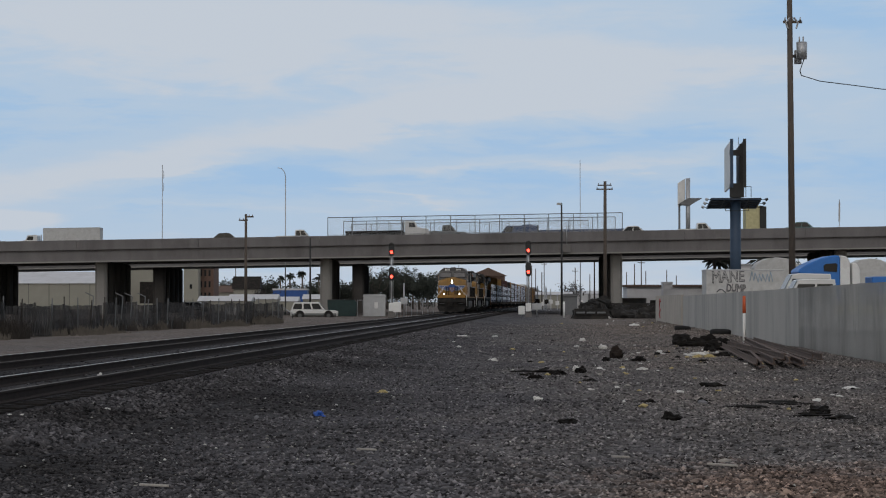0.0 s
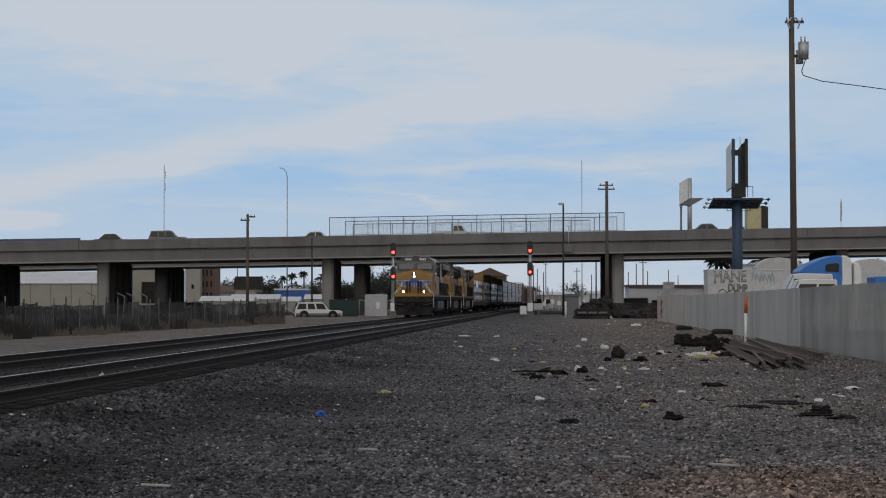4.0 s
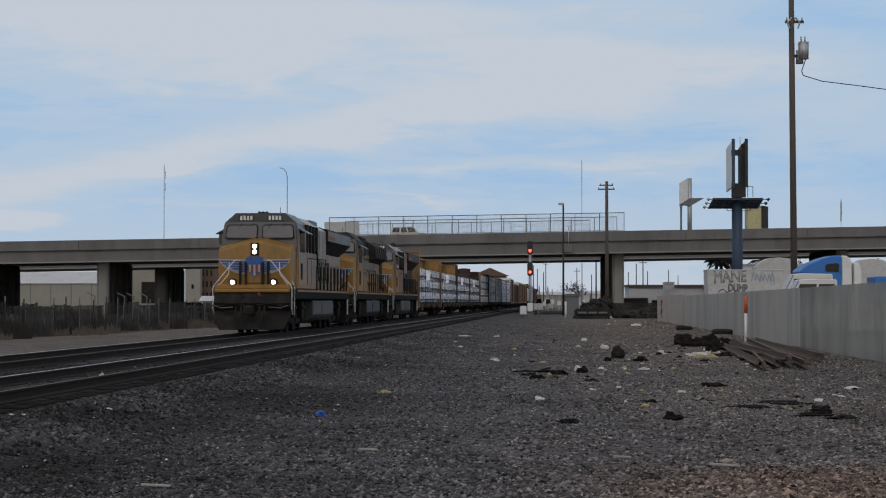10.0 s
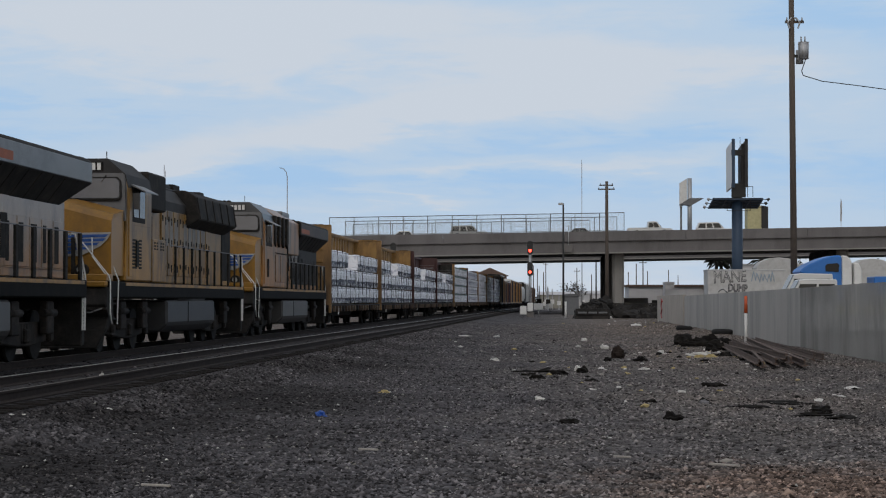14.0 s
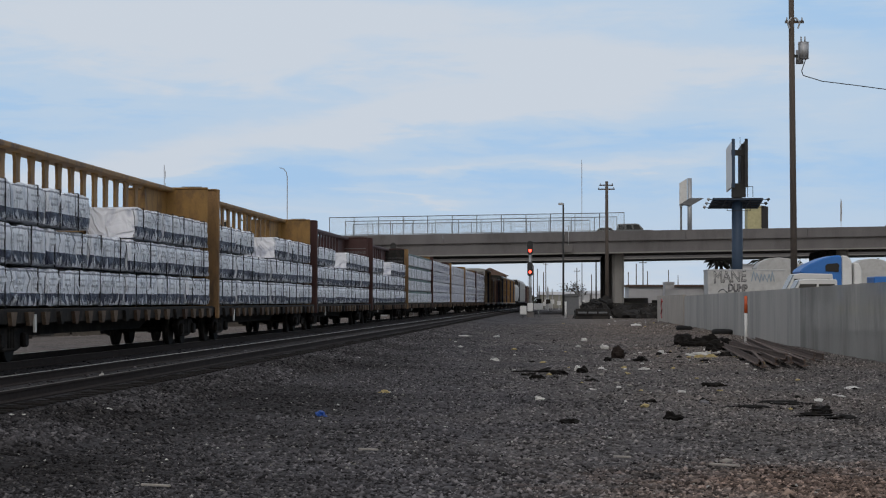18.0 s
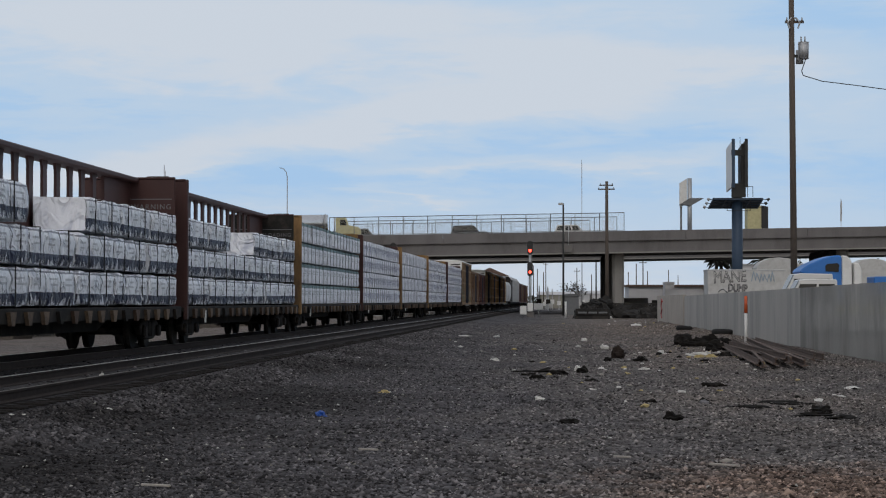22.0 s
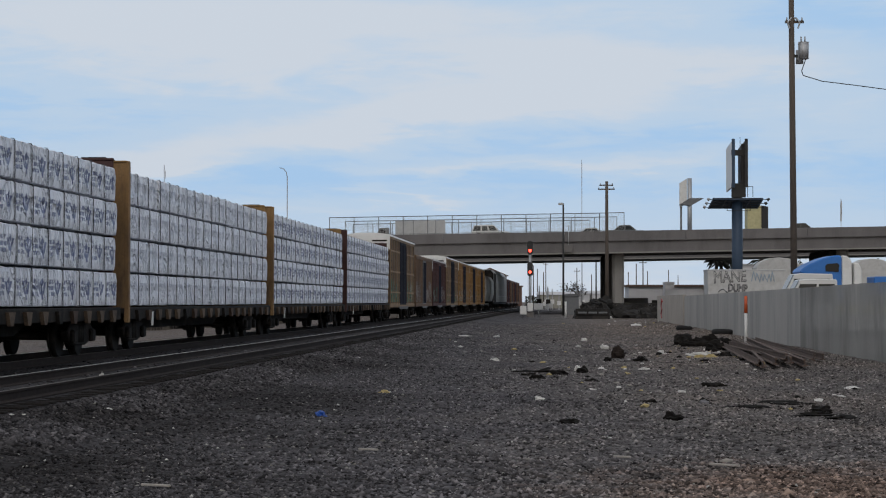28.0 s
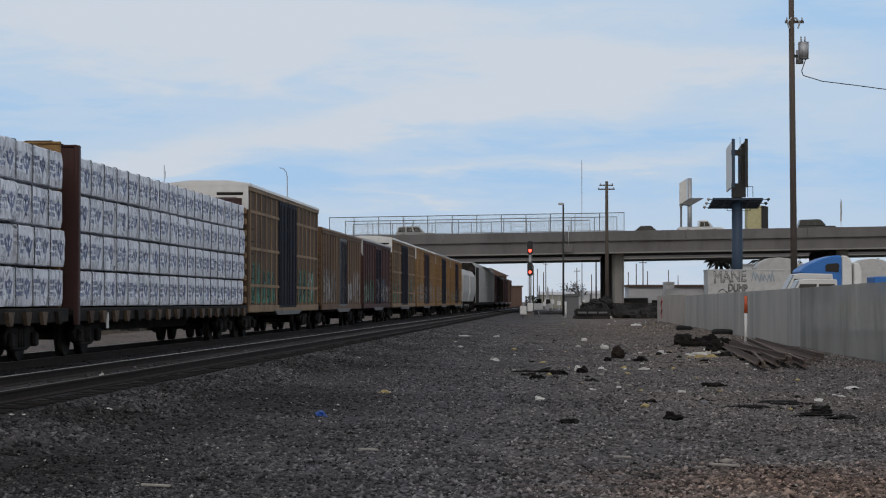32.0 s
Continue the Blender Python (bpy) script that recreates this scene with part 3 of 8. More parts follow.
def locomotive(name, label, body, flared, lit, length=22.3, fascia=None):
    o = thing(name, label, "locomotive", "diesel locomotives")
    L = length
    rear = SOOTROOF if fascia is SOOTFASCIA else body
    part("underframe", box(B(), -1.5, 1.5, 0.75, L - 0.75, 1.32, 1.72, 0.03), SILLBLACK, o)
    # front and rear pilots
    bm = prism(B(), [(0.6, 1.57), (0.45, 1.2), (0.42, 0.85), (0.15, 0.6), (0.05, 0.14), (0.4, 0.14), (1.2, 0.9), (1.2, 1.57)], -1.48, 1.48, "x", 0.03)
    for v in bm.verts:
        v.co.y += 0.28 * abs(v.co.x) ** 2 / 2.2 * (v.co.z < 0.9)
        if v.co.z < 0.3:
            v.co.x *= 0.86
    part("snow_plough", bm, DARK, o, "black steel snow plough")
    part("rear_pilot", box(B(), -1.4, 1.4, L - 0.85, L - 0.55, 0.25, 1.7, 0.03), DARK, o)
    bm = B()
    box(bm, -0.13, 0.13, -0.35, 0.6, 0.78, 1.02, 0.04)
    box(bm, -0.2, 0.2, -0.42, -0.18, 0.72, 1.08, 0.05)
    part("coupler", bm, DARK, o)
    for sx in (-1, 1):
        part("pilot_step", box(B(), *sorted((sx * 1.05, sx * 1.5)), 0.3, 0.7, 1.05, 1.1), GRIME, o)
        part("uncoupling_lever", pipe(B(), [(sx * 0.25, 0.1, 1.1), (sx * 0.9, 0.2, 1.18), (sx * 1.25, 0.25, 1.0)], 0.015, 5), GRIME, o)
        part("marker_lamp", rod(B(), (sx * 0.35, 0.42, 1.45), (sx * 0.35, 0.5, 1.45), 0.06, n=8), GRIME, o)
    for x in (-0.55, -0.35, 0.35, 0.55):
        part("brake_hose", pipe(B(), [(x, 0.12, 1.05), (x, -0.05, 0.7), (x * 0.9, 0.0, 0.35)], 0.03), DARK, o)
    # yellow step edge over the plough
    part("anticlimber", box(B(), -1.45, 1.45, 0.50, 1.1, 1.58, 1.72, 0.03), YELLOW, o)
    part("front_platform", box(B(), -1.45, 1.45, 0.6, 1.3, 1.72, 1.88, 0.02), YELLOW, o)
    # nose
    bm = B()
    for xa, xb in ((-1.50, -0.3), (-0.3, 0.3), (0.3, 1.50)):
        prism(bm, [(1.25, 1.86), (1.22, 2.6), (1.27, 3.44), (1.42, 3.60), (2.55, 3.74), (2.55, 1.86)], xa, xb, "x")
    bmesh.ops.remove_doubles(bm, verts=bm.verts[:], dist=0.001)
    for v in bm.verts:
        if v.co.z > 3:
            v.co.z -= 0.24 * max(0, abs(v.co.x) - 0.3)
        v.co.x *= 0.955
        if v.co.y < 1.3:
            v.co.x *= 0.99
    part("nose", bm, YELLOW, o, "yellow painted nose")
    part("nose_door", box(B(), -0.30, 0.30, 1.185, 1.26, 1.95, 2.95, 0.015), YELLOW, o)
    # cab
    bm = prism(B(), [(-1.5, 1.74), (1.5, 1.74), (1.5, 4.0), (1.42, 4.34), (0.98, 4.72), (-0.98, 4.72), (-1.42, 4.34), (-1.5, 4.0)], 2.5, 5.6)
    for v in bm.verts:
        if v.co.y < 3 and v.co.z > 3.5:
            v.co.y += 0.32 * (v.co.z - 3.5)
    bmesh.ops.bevel(bm, geom=bm.edges[:], offset=0.04, segments=1, affect="EDGES")
    part("cab", bm, body, o)
    bm = prism(B(), [(-1.506, 4.02), (1.506, 4.02), (1.428, 4.35), (0.985, 4.735), (-0.985, 4.735), (-1.428, 4.35)], 2.74, 5.61)
    part("cab_roof", bm, SOOTROOF if flared else GREY, o, "dark grey cab roof")
    bm = prism(B(), [(-1.48, 3.2), (1.48, 3.2), (1.48, 4.0), (1.41, 4.33), (0.97, 4.71), (-0.97, 4.71), (-1.41, 4.33), (-1.48, 4.0)], 2.46, 2.6)
    for v in bm.verts:
        v.co.y += 0.32 * max(0, v.co.z - 3.5)
    part("cab_front", bm, GREY, o, "grey painted windscreen surround")
    for sx in (-1, 1):
        bm = prism(B(), [(sx * 0.13, 3.79), (sx * 0.17, 3.75), (sx * 1.28, 3.75), (sx * 1.33, 3.80), (sx * 1.30, 4.16), (sx * 1.22, 4.24), (sx * 0.17, 4.24), (sx * 0.13, 4.2)], 2.40, 2.50)
        for v in bm.verts:
            v.co.y += 0.32 * max(0, v.co.z - 3.5)
        fr = prism(B(), [(sx * 0.09, 3.75), (sx * 0.15, 3.71), (sx * 1.31, 3.71), (sx * 1.37, 3.78), (sx * 1.34, 4.18), (sx * 1.25, 4.28), (sx * 0.15, 4.28), (sx * 0.09, 4.22)], 2.42, 2.52)
        for v in fr.verts:
            v.co.y += 0.32 * max(0, v.co.z - 3.5)
        part("windscreen_frame", fr, DARK, o, "black rubber windscreen surround")
        w = part("windscreen", bm, SCREENGLASS, o, "dark windscreen pane")
        bm = pipe(pipe(B(), [(sx * 0.35 + 0.1, 2.66, 4.32), (sx * 0.35 - 0.12, 2.58, 3.98)], 0.016, 5), [(sx * 0.85 + 0.12, 2.66, 4.32), (sx * 0.85 - 0.08, 2.58, 3.98)], 0.016, 5)
        part("wiper", bm, DARK, w)
        bm = box(B(), *sorted((sx * 0.24, sx * 0.90)), 2.74, 2.92, 4.40, 4.67, 0.02)
        nb = part("number_board", bm, DARK, o, "black number board with pale figures")
        bm = B()
        for k in range(4):
            x = sx * 0.57 + (k - 1.5) * 0.135
            box(bm, x - 0.045, x + 0.045, 2.728, 2.742, 4.455, 4.615)
            box(bm, x - 0.045, x + 0.045, 2.722, 2.742, 4.62, 4.63)
        part("number_bars", bm, WHITE, nb)
        # side windows, awning, doors
        bm = B()
        box(bm, *sorted((sx * 1.49, sx * 1.535)), 3.25, 3.85, 3.3, 4.0, 0.02)
        box(bm, *sorted((sx * 1.49, sx * 1.535)), 3.95, 4.6, 3.3, 4.0, 0.02)
        part("side_window", bm, GLASS, o, "dark cab side window")
        part("awning", prism(B(), [(sx * 1.5, 4.08), (sx * 1.85, 3.92), (sx * 1.85, 3.95), (sx * 1.5, 4.13)], 3.1, 4.7), FASCIA, o)
        part("cab_door", box(B(), *sorted((sx * 1.49, sx * 1.53)), 2.75, 3.1, 1.85, 3.9, 0.01), body, o)
        part("grab_slot", box(B(), *sorted((sx * 1.495, sx * 1.54)), 3.6, 3.85, 2.1, 2.75, 0.01), DARK, o)
        # emblem on the nose: shield and wings as plain shapes
        bm = B()
        for k in range(5):
            z = 2.80 - k * 0.098
            e = 1.36 - 0.02 * k - 0.045 * k * k
            prism(bm, [(sx * 0.3, z + 0.012), (sx * e, z + 0.03), (sx * (e - 0.06), z - 0.035), (sx * 0.3, z - 0.058)], 1.165, 1.19)
        part("wing_stripes", bm, BLUE, o, "blue wing shaped stripes")
        bm = prism(B(), [(sx * 0.28, 2.86), (sx * 1.42, 2.88), (sx * 1.34, 2.72), (sx * 1.18, 2.56), (sx * 0.95, 2.44), (sx * 0.70, 2.32), (sx * 0.28, 2.30)], 1.18, 1.20)
        part("wing_ground", bm, EMBLEMW, o)
        # ditch lamps
        bm = rod(box(B(), *sorted((sx * 0.68, sx * 0.92)), 0.78, 1.0, 1.85, 2.11, 0.03), (sx * 0.80, 0.74, 1.98), (sx * 0.80, 1.0, 1.98), 0.15, n=14)
        d = part("ditch_lamp", bm, DARK, o)
        part("lens", rod(B(), (sx * 0.80, 0.72, 1.98), (sx * 0.80, 0.745, 1.98), 0.088, n=14), LAMP2 if lit else LENS, d)
        # front handrails and steps
        bar(o, [(sx * 1.52, 0.9, 0.72), (sx * 1.54, 0.62, 0.95), (sx * 1.54, 0.62, 1.72), (sx * 1.50, 0.62, 1.85), (sx * 0.72, 0.66, 2.80), (sx * 0.6, 0.70, 2.84), (sx * 0.52, 0.9, 2.8)], 0.017)
        bar(o, [(sx * 1.50, 1.55, 0.7), (sx * 1.54, 1.5, 1.75), (sx * 1.25, 1.55, 2.45), (sx * 1.22, 1.55, 2.6)], 0.015)
        bar(o, [(sx * 1.40, 1.0, 0.85), (sx * 1.44, 0.98, 1.75), (sx * 1.0, 1.1, 2.3), (sx * 0.98, 1.12, 2.75)], 0.016)
        bm = B()
        for k in range(3):
            box(bm, *sorted((sx * 1.15, sx * 1.5)), 0.95, 1.5, 0.45 + 0.36 * k, 0.49 + 0.36 * k)
        part("steps", bm, DARK, o)
        for x in (0.28, 0.5):
            part("door_post", box(B(), *sorted((sx * x, sx * (x + 0.09))), 1.02, 1.12, 1.80, 2.76, 0.01), DARK, o)
        # panel lines and fittings on the cab side
        if flared:
            lk = part("locker", box(B(), *sorted((sx * 1.1, sx * 1.5)), 5.7, 7.5, 1.74, 2.86, 0.02), body, o)
            bm = B()
            for y in (5.95, 6.25, 6.75, 7.05):
                for z in (2.62, 2.7, 2.78):
                    box(bm, *sorted((sx * 1.5, sx * 1.508)), y, y + 0.16, z - 0.045, z)
            part("louvre", bm, DARK, lk)
            bm = B()
            for k in range(9):
                box(bm, *sorted((sx * 1.5, sx * 1.512)), 3.15, 3.75, 2.05 + k * 0.085, 2.10 + k * 0.085)
                box(bm, *sorted((sx * 1.5, sx * 1.512)), 4.0, 4.3, 2.05 + k * 0.085, 2.10 + k * 0.085)
            part("louvre", bm, DARK, o, "dark louvres under the cab window")
            part("filter_panel", box(B(), *sorted((sx * 1.08, sx * 1.2)), 5.7, 7.2, 2.0, 3.5, 0.02), RUST, o)
            for k, y in enumerate((9.2, 9.9, 10.6, 12.0, 12.7, 13.4, 14.1)):
                part("faded_letter", prism(B(), [(y, 2.75), (y + 0.42, 2.78), (y + 0.5, 3.1), (y + 0.4, 3.5), (y + 0.02, 3.46)], *sorted((sx * 1.134, sx * 1.142)), "x", 0.0), PALELET, o, "faded pale block on the hood side")
        else:
            for k in range(6):
                y = 9.0 + k * 0.95
                part("faded_letter", prism(B(), [(y, 2.55 + 0.1 * (k % 2)), (y + 0.5, 2.6), (y + 0.62, 3.0), (y + 0.5, 3.55), (y + 0.05, 3.5 - 0.1 * (k % 3))], *sorted((sx * 1.136, sx * 1.143)), "x"), PALELET, o, "flaking pale block on the hood side")
            part("locker_door", box(B(), *sorted((sx * 1.46, sx * 1.50)), 5.75, 6.9, 1.95, 2.95, 0.012), body, o)
            part("locker_door", box(B(), *sorted((sx * 1.46, sx * 1.50)), 7.0, 8.4, 1.95, 2.95, 0.012), body, o)
            part("grab_rail", pipe(B(), [(sx * 1.56, 5.3, 3.0), (sx * 1.56, 8.2, 3.0)], 0.02, 5), GRIME, o)
            part("cable_run", pipe(B(), [(sx * 1.5, 8.5, 4.1), (sx * 1.53, 8.7, 3.2), (sx * 1.5, 9.2, 2.4)], 0.03, 5), DARK, o)
        part("window_frame", box(B(), *sorted((sx * 1.485, sx * 1.515)), 3.15, 4.72, 3.2, 4.08, 0.01), DARK, o)
        part("mirror", box(B(), *sorted((sx * 1.55, sx * 1.72)), 3.05, 3.12, 3.5, 3.9, 0.01), GREY, o)
        # walkway rail along the hood
        bm = B()
        pipe(bm, [(sx * 1.48, 8.3, 2.75), (sx * 1.48, L - 1.2, 2.75)], 0.014, 5)
        part("walkway_rail", bm, PALESPRAY, o)
        for k in range(10):
            y = 9.0 + k * (L - 10.3) / 9
            part("stanchion", box(B(), *sorted((sx * 1.44, sx * 1.50)), y - (0.03 if flared else 0.10), y + (0.03 if flared else 0.10), 1.72, 2.75, 0.01), DARK, o)
        bar(o, [(sx * 1.45, L - 0.75, 0.6), (sx * 1.45, L - 0.7, 1.8), (sx * 1.4, L - 1.3, 2.75)], 0.022)
        bar(o, [(sx * 1.45, L - 0.95, 0.6), (sx * 1.45, L - 0.95, 1.8), (sx * 1.4, L - 1.5, 2.75)], 0.022)
        part("sill_stripe", box(B(), *sorted((sx * 1.49, sx * 1.512)), 2.5, L - 1.0, 1.62, 1.70), YELSIDE, o, "faded sill stripe")
        # louvred doors along the hood
        for k in range(9):
            y = 8.75 + k * 0.86
            part("hood_door", box(B(), *sorted((sx * 1.09, sx * 1.135)), y, y + 0.78, 1.95, 3.75, 0.012), body if flared or y < 12.4 else rear, o)
            bm = B()
            for z in (2.15, 2.85, 3.45):
                box(bm, *sorted((sx * 1.13, sx * 1.15)), y + 0.08, y + 0.20, z, z + 0.14)
                box(bm, *sorted((sx * 1.13, sx * 1.15)), y + 0.5, y + 0.58, z - 0.1, z + 0.1)
            part("latch", bm, DARK, o)
            if not flared and k % 4 != 2:
                part("door_slot", box(B(), *sorted((sx * 1.13, sx * 1.145)), y + 0.12, y + 0.12 + 0.2 + 0.13 * (k % 3), 2.1 + 0.1 * (k % 2), 3.3 - 0.15 * (k % 3), 0.005), DARK, o)
        if not flared:
            for k in range(5):
                y = L - 6.3 + k * 0.98
                part("hood_door", box(B(), *sorted((sx * 1.09, sx * 1.14)), y, y + 0.86, 1.95, 2.98, 0.012), rear, o)
                part("door_slot", box(B(), *sorted((sx * 1.13, sx * 1.15)), y + 0.1, y + 0.35 + 0.1 * (k % 3), 2.05, 2.85, 0.005), DARK, o)
        part("cab_side_band", box(B(), *sorted((sx * 1.47, sx * 1.506)), 2.85, 5.55, 3.12, 3.96, 0.01), body, o, "upper cab side")
        for k in range(0 if flared else 4):
            y = 5.25 + k * 1.06
            part("air_duct", prism(B(), [(y, 4.36), (y + 0.36, 4.36), (y + 0.36, 3.5), (y + 0.22, 3.22), (y - 0.02, 3.34)], *sorted((sx * 1.44, sx * 1.56)), "x", 0.015), DARK, o, "black bent air duct")
            if k:
                part("louvre_pane", box(B(), *sorted((sx * 1.46, sx * 1.482)), y - 0.58, y - 0.12, 3.66, 4.26, 0.01), GLASS if k == 1 else DARK, o)
    # headlight pair
    bm = box(B(), -0.16, 0.16, 1.17, 1.6, 3.02, 3.52, 0.03)
    h = part("headlight_housing", bm, DARK, o)
    for z in (3.16, 3.38):
        part("lens", rod(B(), (0, 1.15, z), (0, 1.18, z), 0.088, n=14), LAMP if lit else LENS, h)
    # shield
    bm = prism(B(), [(-0.34, 2.92), (-0.15, 3.0), (0, 2.95), (0.15, 3.0), (0.34, 2.92), (0.37, 2.52), (0, 2.16), (-0.37, 2.52)], 1.145, 1.19)
    sh = part("shield", bm, BLUE, o, "blue, white and red shield")
    for k in range(7):
        x = -0.27 + k * 0.09
        part("shield_stripe", box(B(), x - 0.04, x + 0.04, 1.135, 1.147, 2.24 + abs(x) * 0.8, 2.66), (REDDULL, EMBLEMW)[k % 2], sh)
    # long hood and radiators
    if flared:
        part("equipment_cab", prism(B(), [(-1.1, 1.74), (1.1, 1.74), (1.1, 4.05), (0.9, 4.45), (-0.9, 4.45), (-1.1, 4.05)], 5.6, 8.6, bev=0.02), body, o)
        part("filter_housing", box(B(), -1.38, 1.38, 5.75, 8.1, 3.62, 4.60, 0.05), DARK, o, "black filter housing behind the cab")
    else:
        part("equipment_cab", prism(B(), [(-1.47, 1.74), (1.47, 1.74), (1.47, 4.36), (1.0, 4.70), (-1.0, 4.70), (-1.47, 4.36)], 5.6, 9.2, bev=0.02), body, o)
        part("exhaust_stack", box(B(), -0.95, 0.95, 11.3, 13.4, 4.3, 4.78, 0.05), FASCIA, o, "smoke-stained exhaust casing")
        up = part("upper_casing", prism(B(), [(-1.45, 3.05), (1.45, 3.05), (1.45, 4.30), (1.05, 4.55), (-1.05, 4.55), (-1.45, 4.30)], 9.2, 12.52, bev=0.02), body, o, "streaked upper casing")
        for sx in (-1, 1):
            part("bleached_streak", prism(B(), [(9.35, 3.2), (10.0, 3.15), (10.3, 3.9), (10.1, 4.22), (9.45, 4.1)], *sorted((sx * 1.45, sx * 1.455)), "x"), PALELET, up, "bleached paint patch")
            part("rear_hood_panel", box(B(), *sorted((sx * 1.10, sx * 1.128)), 13.0, L - 1.35, 1.92, 3.45, 0.01), rear, o, "sooty rear hood panel")
    part("long_hood", prism(B(), [(-1.1, 1.74), (1.1, 1.74), (1.1, 4.0), (0.8, 4.38), (-0.8, 4.38), (-1.1, 4.0)], 8.6, L - 1.3, bev=0.02), body, o)
    part("hood_top", prism(B(), [(-1.12, 3.72), (1.12, 3.72), (1.12, 4.01), (0.81, 4.4), (-0.81, 4.4), (-1.12, 4.01)], 8.62, L - 1.32), SOOTROOF, o, "soot-blackened hood top")
    part("hood_roof", box(B(), -0.7, 0.7, 6.0, L - 1.6, 4.38, 4.5, 0.03), SOOTROOF, o)
    if flared:
        bm = prism(B(), [(-1.1, 3.35), (-1.52, 3.62), (-1.42, 4.28), (-1.1, 4.46), (1.1, 4.46), (1.42, 4.28), (1.52, 3.62), (1.1, 3.35)], 12.4, 19.1, bev=0.03)
        r = part("radiator", bm, DARK, o, "black flared radiator grilles")
        for sx in (-1, 1):
            for k in range(6):
                part("grille_frame", pipe(B(), [(sx * 1.53, 12.5 + k * 1.3, 3.64), (sx * 1.43, 12.5 + k * 1.3, 4.27)], 0.02, 4), GRIME, r)
        part("rear_hood_panel", box(B(), -1.12, 1.12, 18.6, L - 1.28, 1.9, 3.6, 0.02), DARK, o, "soot-black rear hood panel")
    else:
        ra, rb = 12.5, L - 0.5
        bm = prism(B(), [(-1.54, 3.86), (-1.54, 4.36), (-1.46, 4.44), (1.46, 4.44), (1.54, 4.36), (1.54, 3.86)], ra, rb, bev=0.02)
        r = part("radiator", bm, DARK, o, "dark overhanging radiator")
        bm = prism(B(), [(-1.08, 3.28), (-1.53, 3.88), (1.53, 3.88), (1.08, 3.28)], ra + 0.5, rb)
        for v in bm.verts:
            if v.co.z < 3.5 and v.co.y > 18:
                v.co.y -= 1.5
        part("radiator_core", bm, DARK, r, "black sloping radiator grille")
        for sx in (-1, 1):
            part("radiator_fascia", box(B(), *sorted((sx * 1.53, sx * 1.56)), ra + 0.04, rb - 0.04, 3.90, 4.34, 0.01), fascia, r)
            part("radiator_stripe", box(B(), *sorted((sx * 1.558, sx * 1.564)), ra + 0.1, ra + 2.6, 3.96, 4.14), FADEDORANGE, r)
            for k in range(7):
                y = ra + 0.9 + k * 1.0
                part("grille_bar", pipe(B(), [(sx * 1.09, y, 3.3), (sx * 1.525, y, 3.87)], 0.014, 4), GRIME, r)
    for k in range(9):
        y = 6.2 + k * 1.45
        part("roof_vent", box(B(), -0.55, 0.55, y, y + random.choice((0.5, 0.8, 1.0)), 4.49, 4.56 + 0.07 * (k % 3), 0.02), DARK if k % 2 else SOOTROOF, o)
    bm = B()
    for y in (9.0, 11.2, 13.0):
        rod(bm, (0, y, 4.5), (0, y, 4.62), 0.45, n=14)
    part("roof_fans", bm, DARK, o)
    bm = B()
    box(bm, -0.3, 0.3, 3.6, 4.3, 4.66, 4.78, 0.04)
    for x in (-0.15, 0.0, 0.15):
        rod(bm, (x, 3.3, 4.78), (x, 3.75, 4.8), 0.05, 0.03)
    rod(bm, (0.5, 4.8, 4.6), (0.5, 4.8, 5.05), 0.012)
    part("horn", bm, DARK, o)
    # fuel tank and trucks
    bm = prism(B(), [(-1.45, 1.28), (-1.45, 0.62), (-1.2, 0.40), (1.2, 0.40), (1.45, 0.62), (1.45, 1.28)], 8.0, 15.4, bev=0.06)
    ft = part("fuel_tank", bm, TANKD if flared else TANKG, o, "grey fuel tank")
    for sx in (-1, 1):
        part("tank_seam", box(B(), *sorted((sx * 1.44, sx * 1.462)), 11.0, 11.06, 0.66, 1.24), DARK, ft)
    part("sump", box(B(), -0.9, 0.9, 0.9, 1.6, 0.55, 1.3, 0.04), GRIME, o)
    part("drawbar_lamp", rod(B(), (0.28, 0.44, 1.52), (0.28, 0.52, 1.52), 0.06, n=10), REDDULL, o, "small red fitting")
    for sx in (-1, 1):
        part("grab_iron", pipe(B(), [(sx * 0.7, 0.30, 1.02), (sx * 1.15, 0.25, 0.98), (sx * 1.42, 0.28, 1.08)], 0.016, 5), PALESPRAY, o)
    if flared:
        part("air_tank", rod(B(), (1.25, 9.6, 1.36), (1.25, 13.8, 1.36), 0.2, n=12), GREY, o)
    for y in (4.6, L - 4.6):
        truck(o, y, (-1.95, 0, 1.95), 2.0, 0.53)
    bm = B()
    for sx in (-1, 1):
        for y in (3.2, 5.8, L - 6.0, L - 3.2):
            box(bm, *sorted((sx * 1.12, sx * 1.3)), y - 0.3, y + 0.3, 0.55, 1.25, 0.03)
            rod(bm, (sx * 1.25, y - 0.5, 1.0), (sx * 1.25, y + 0.5, 1.0), 0.09)
    part("brake_gear", bm, GRIME, o)
    return o


POCKET = mat("dusty_tan_steel", (0.125, 0.088, 0.060), 0.85, var=0.4, scale=5, stain=(0.04, 0.03, 0.025), stain_amt=0.8, per=0.2)


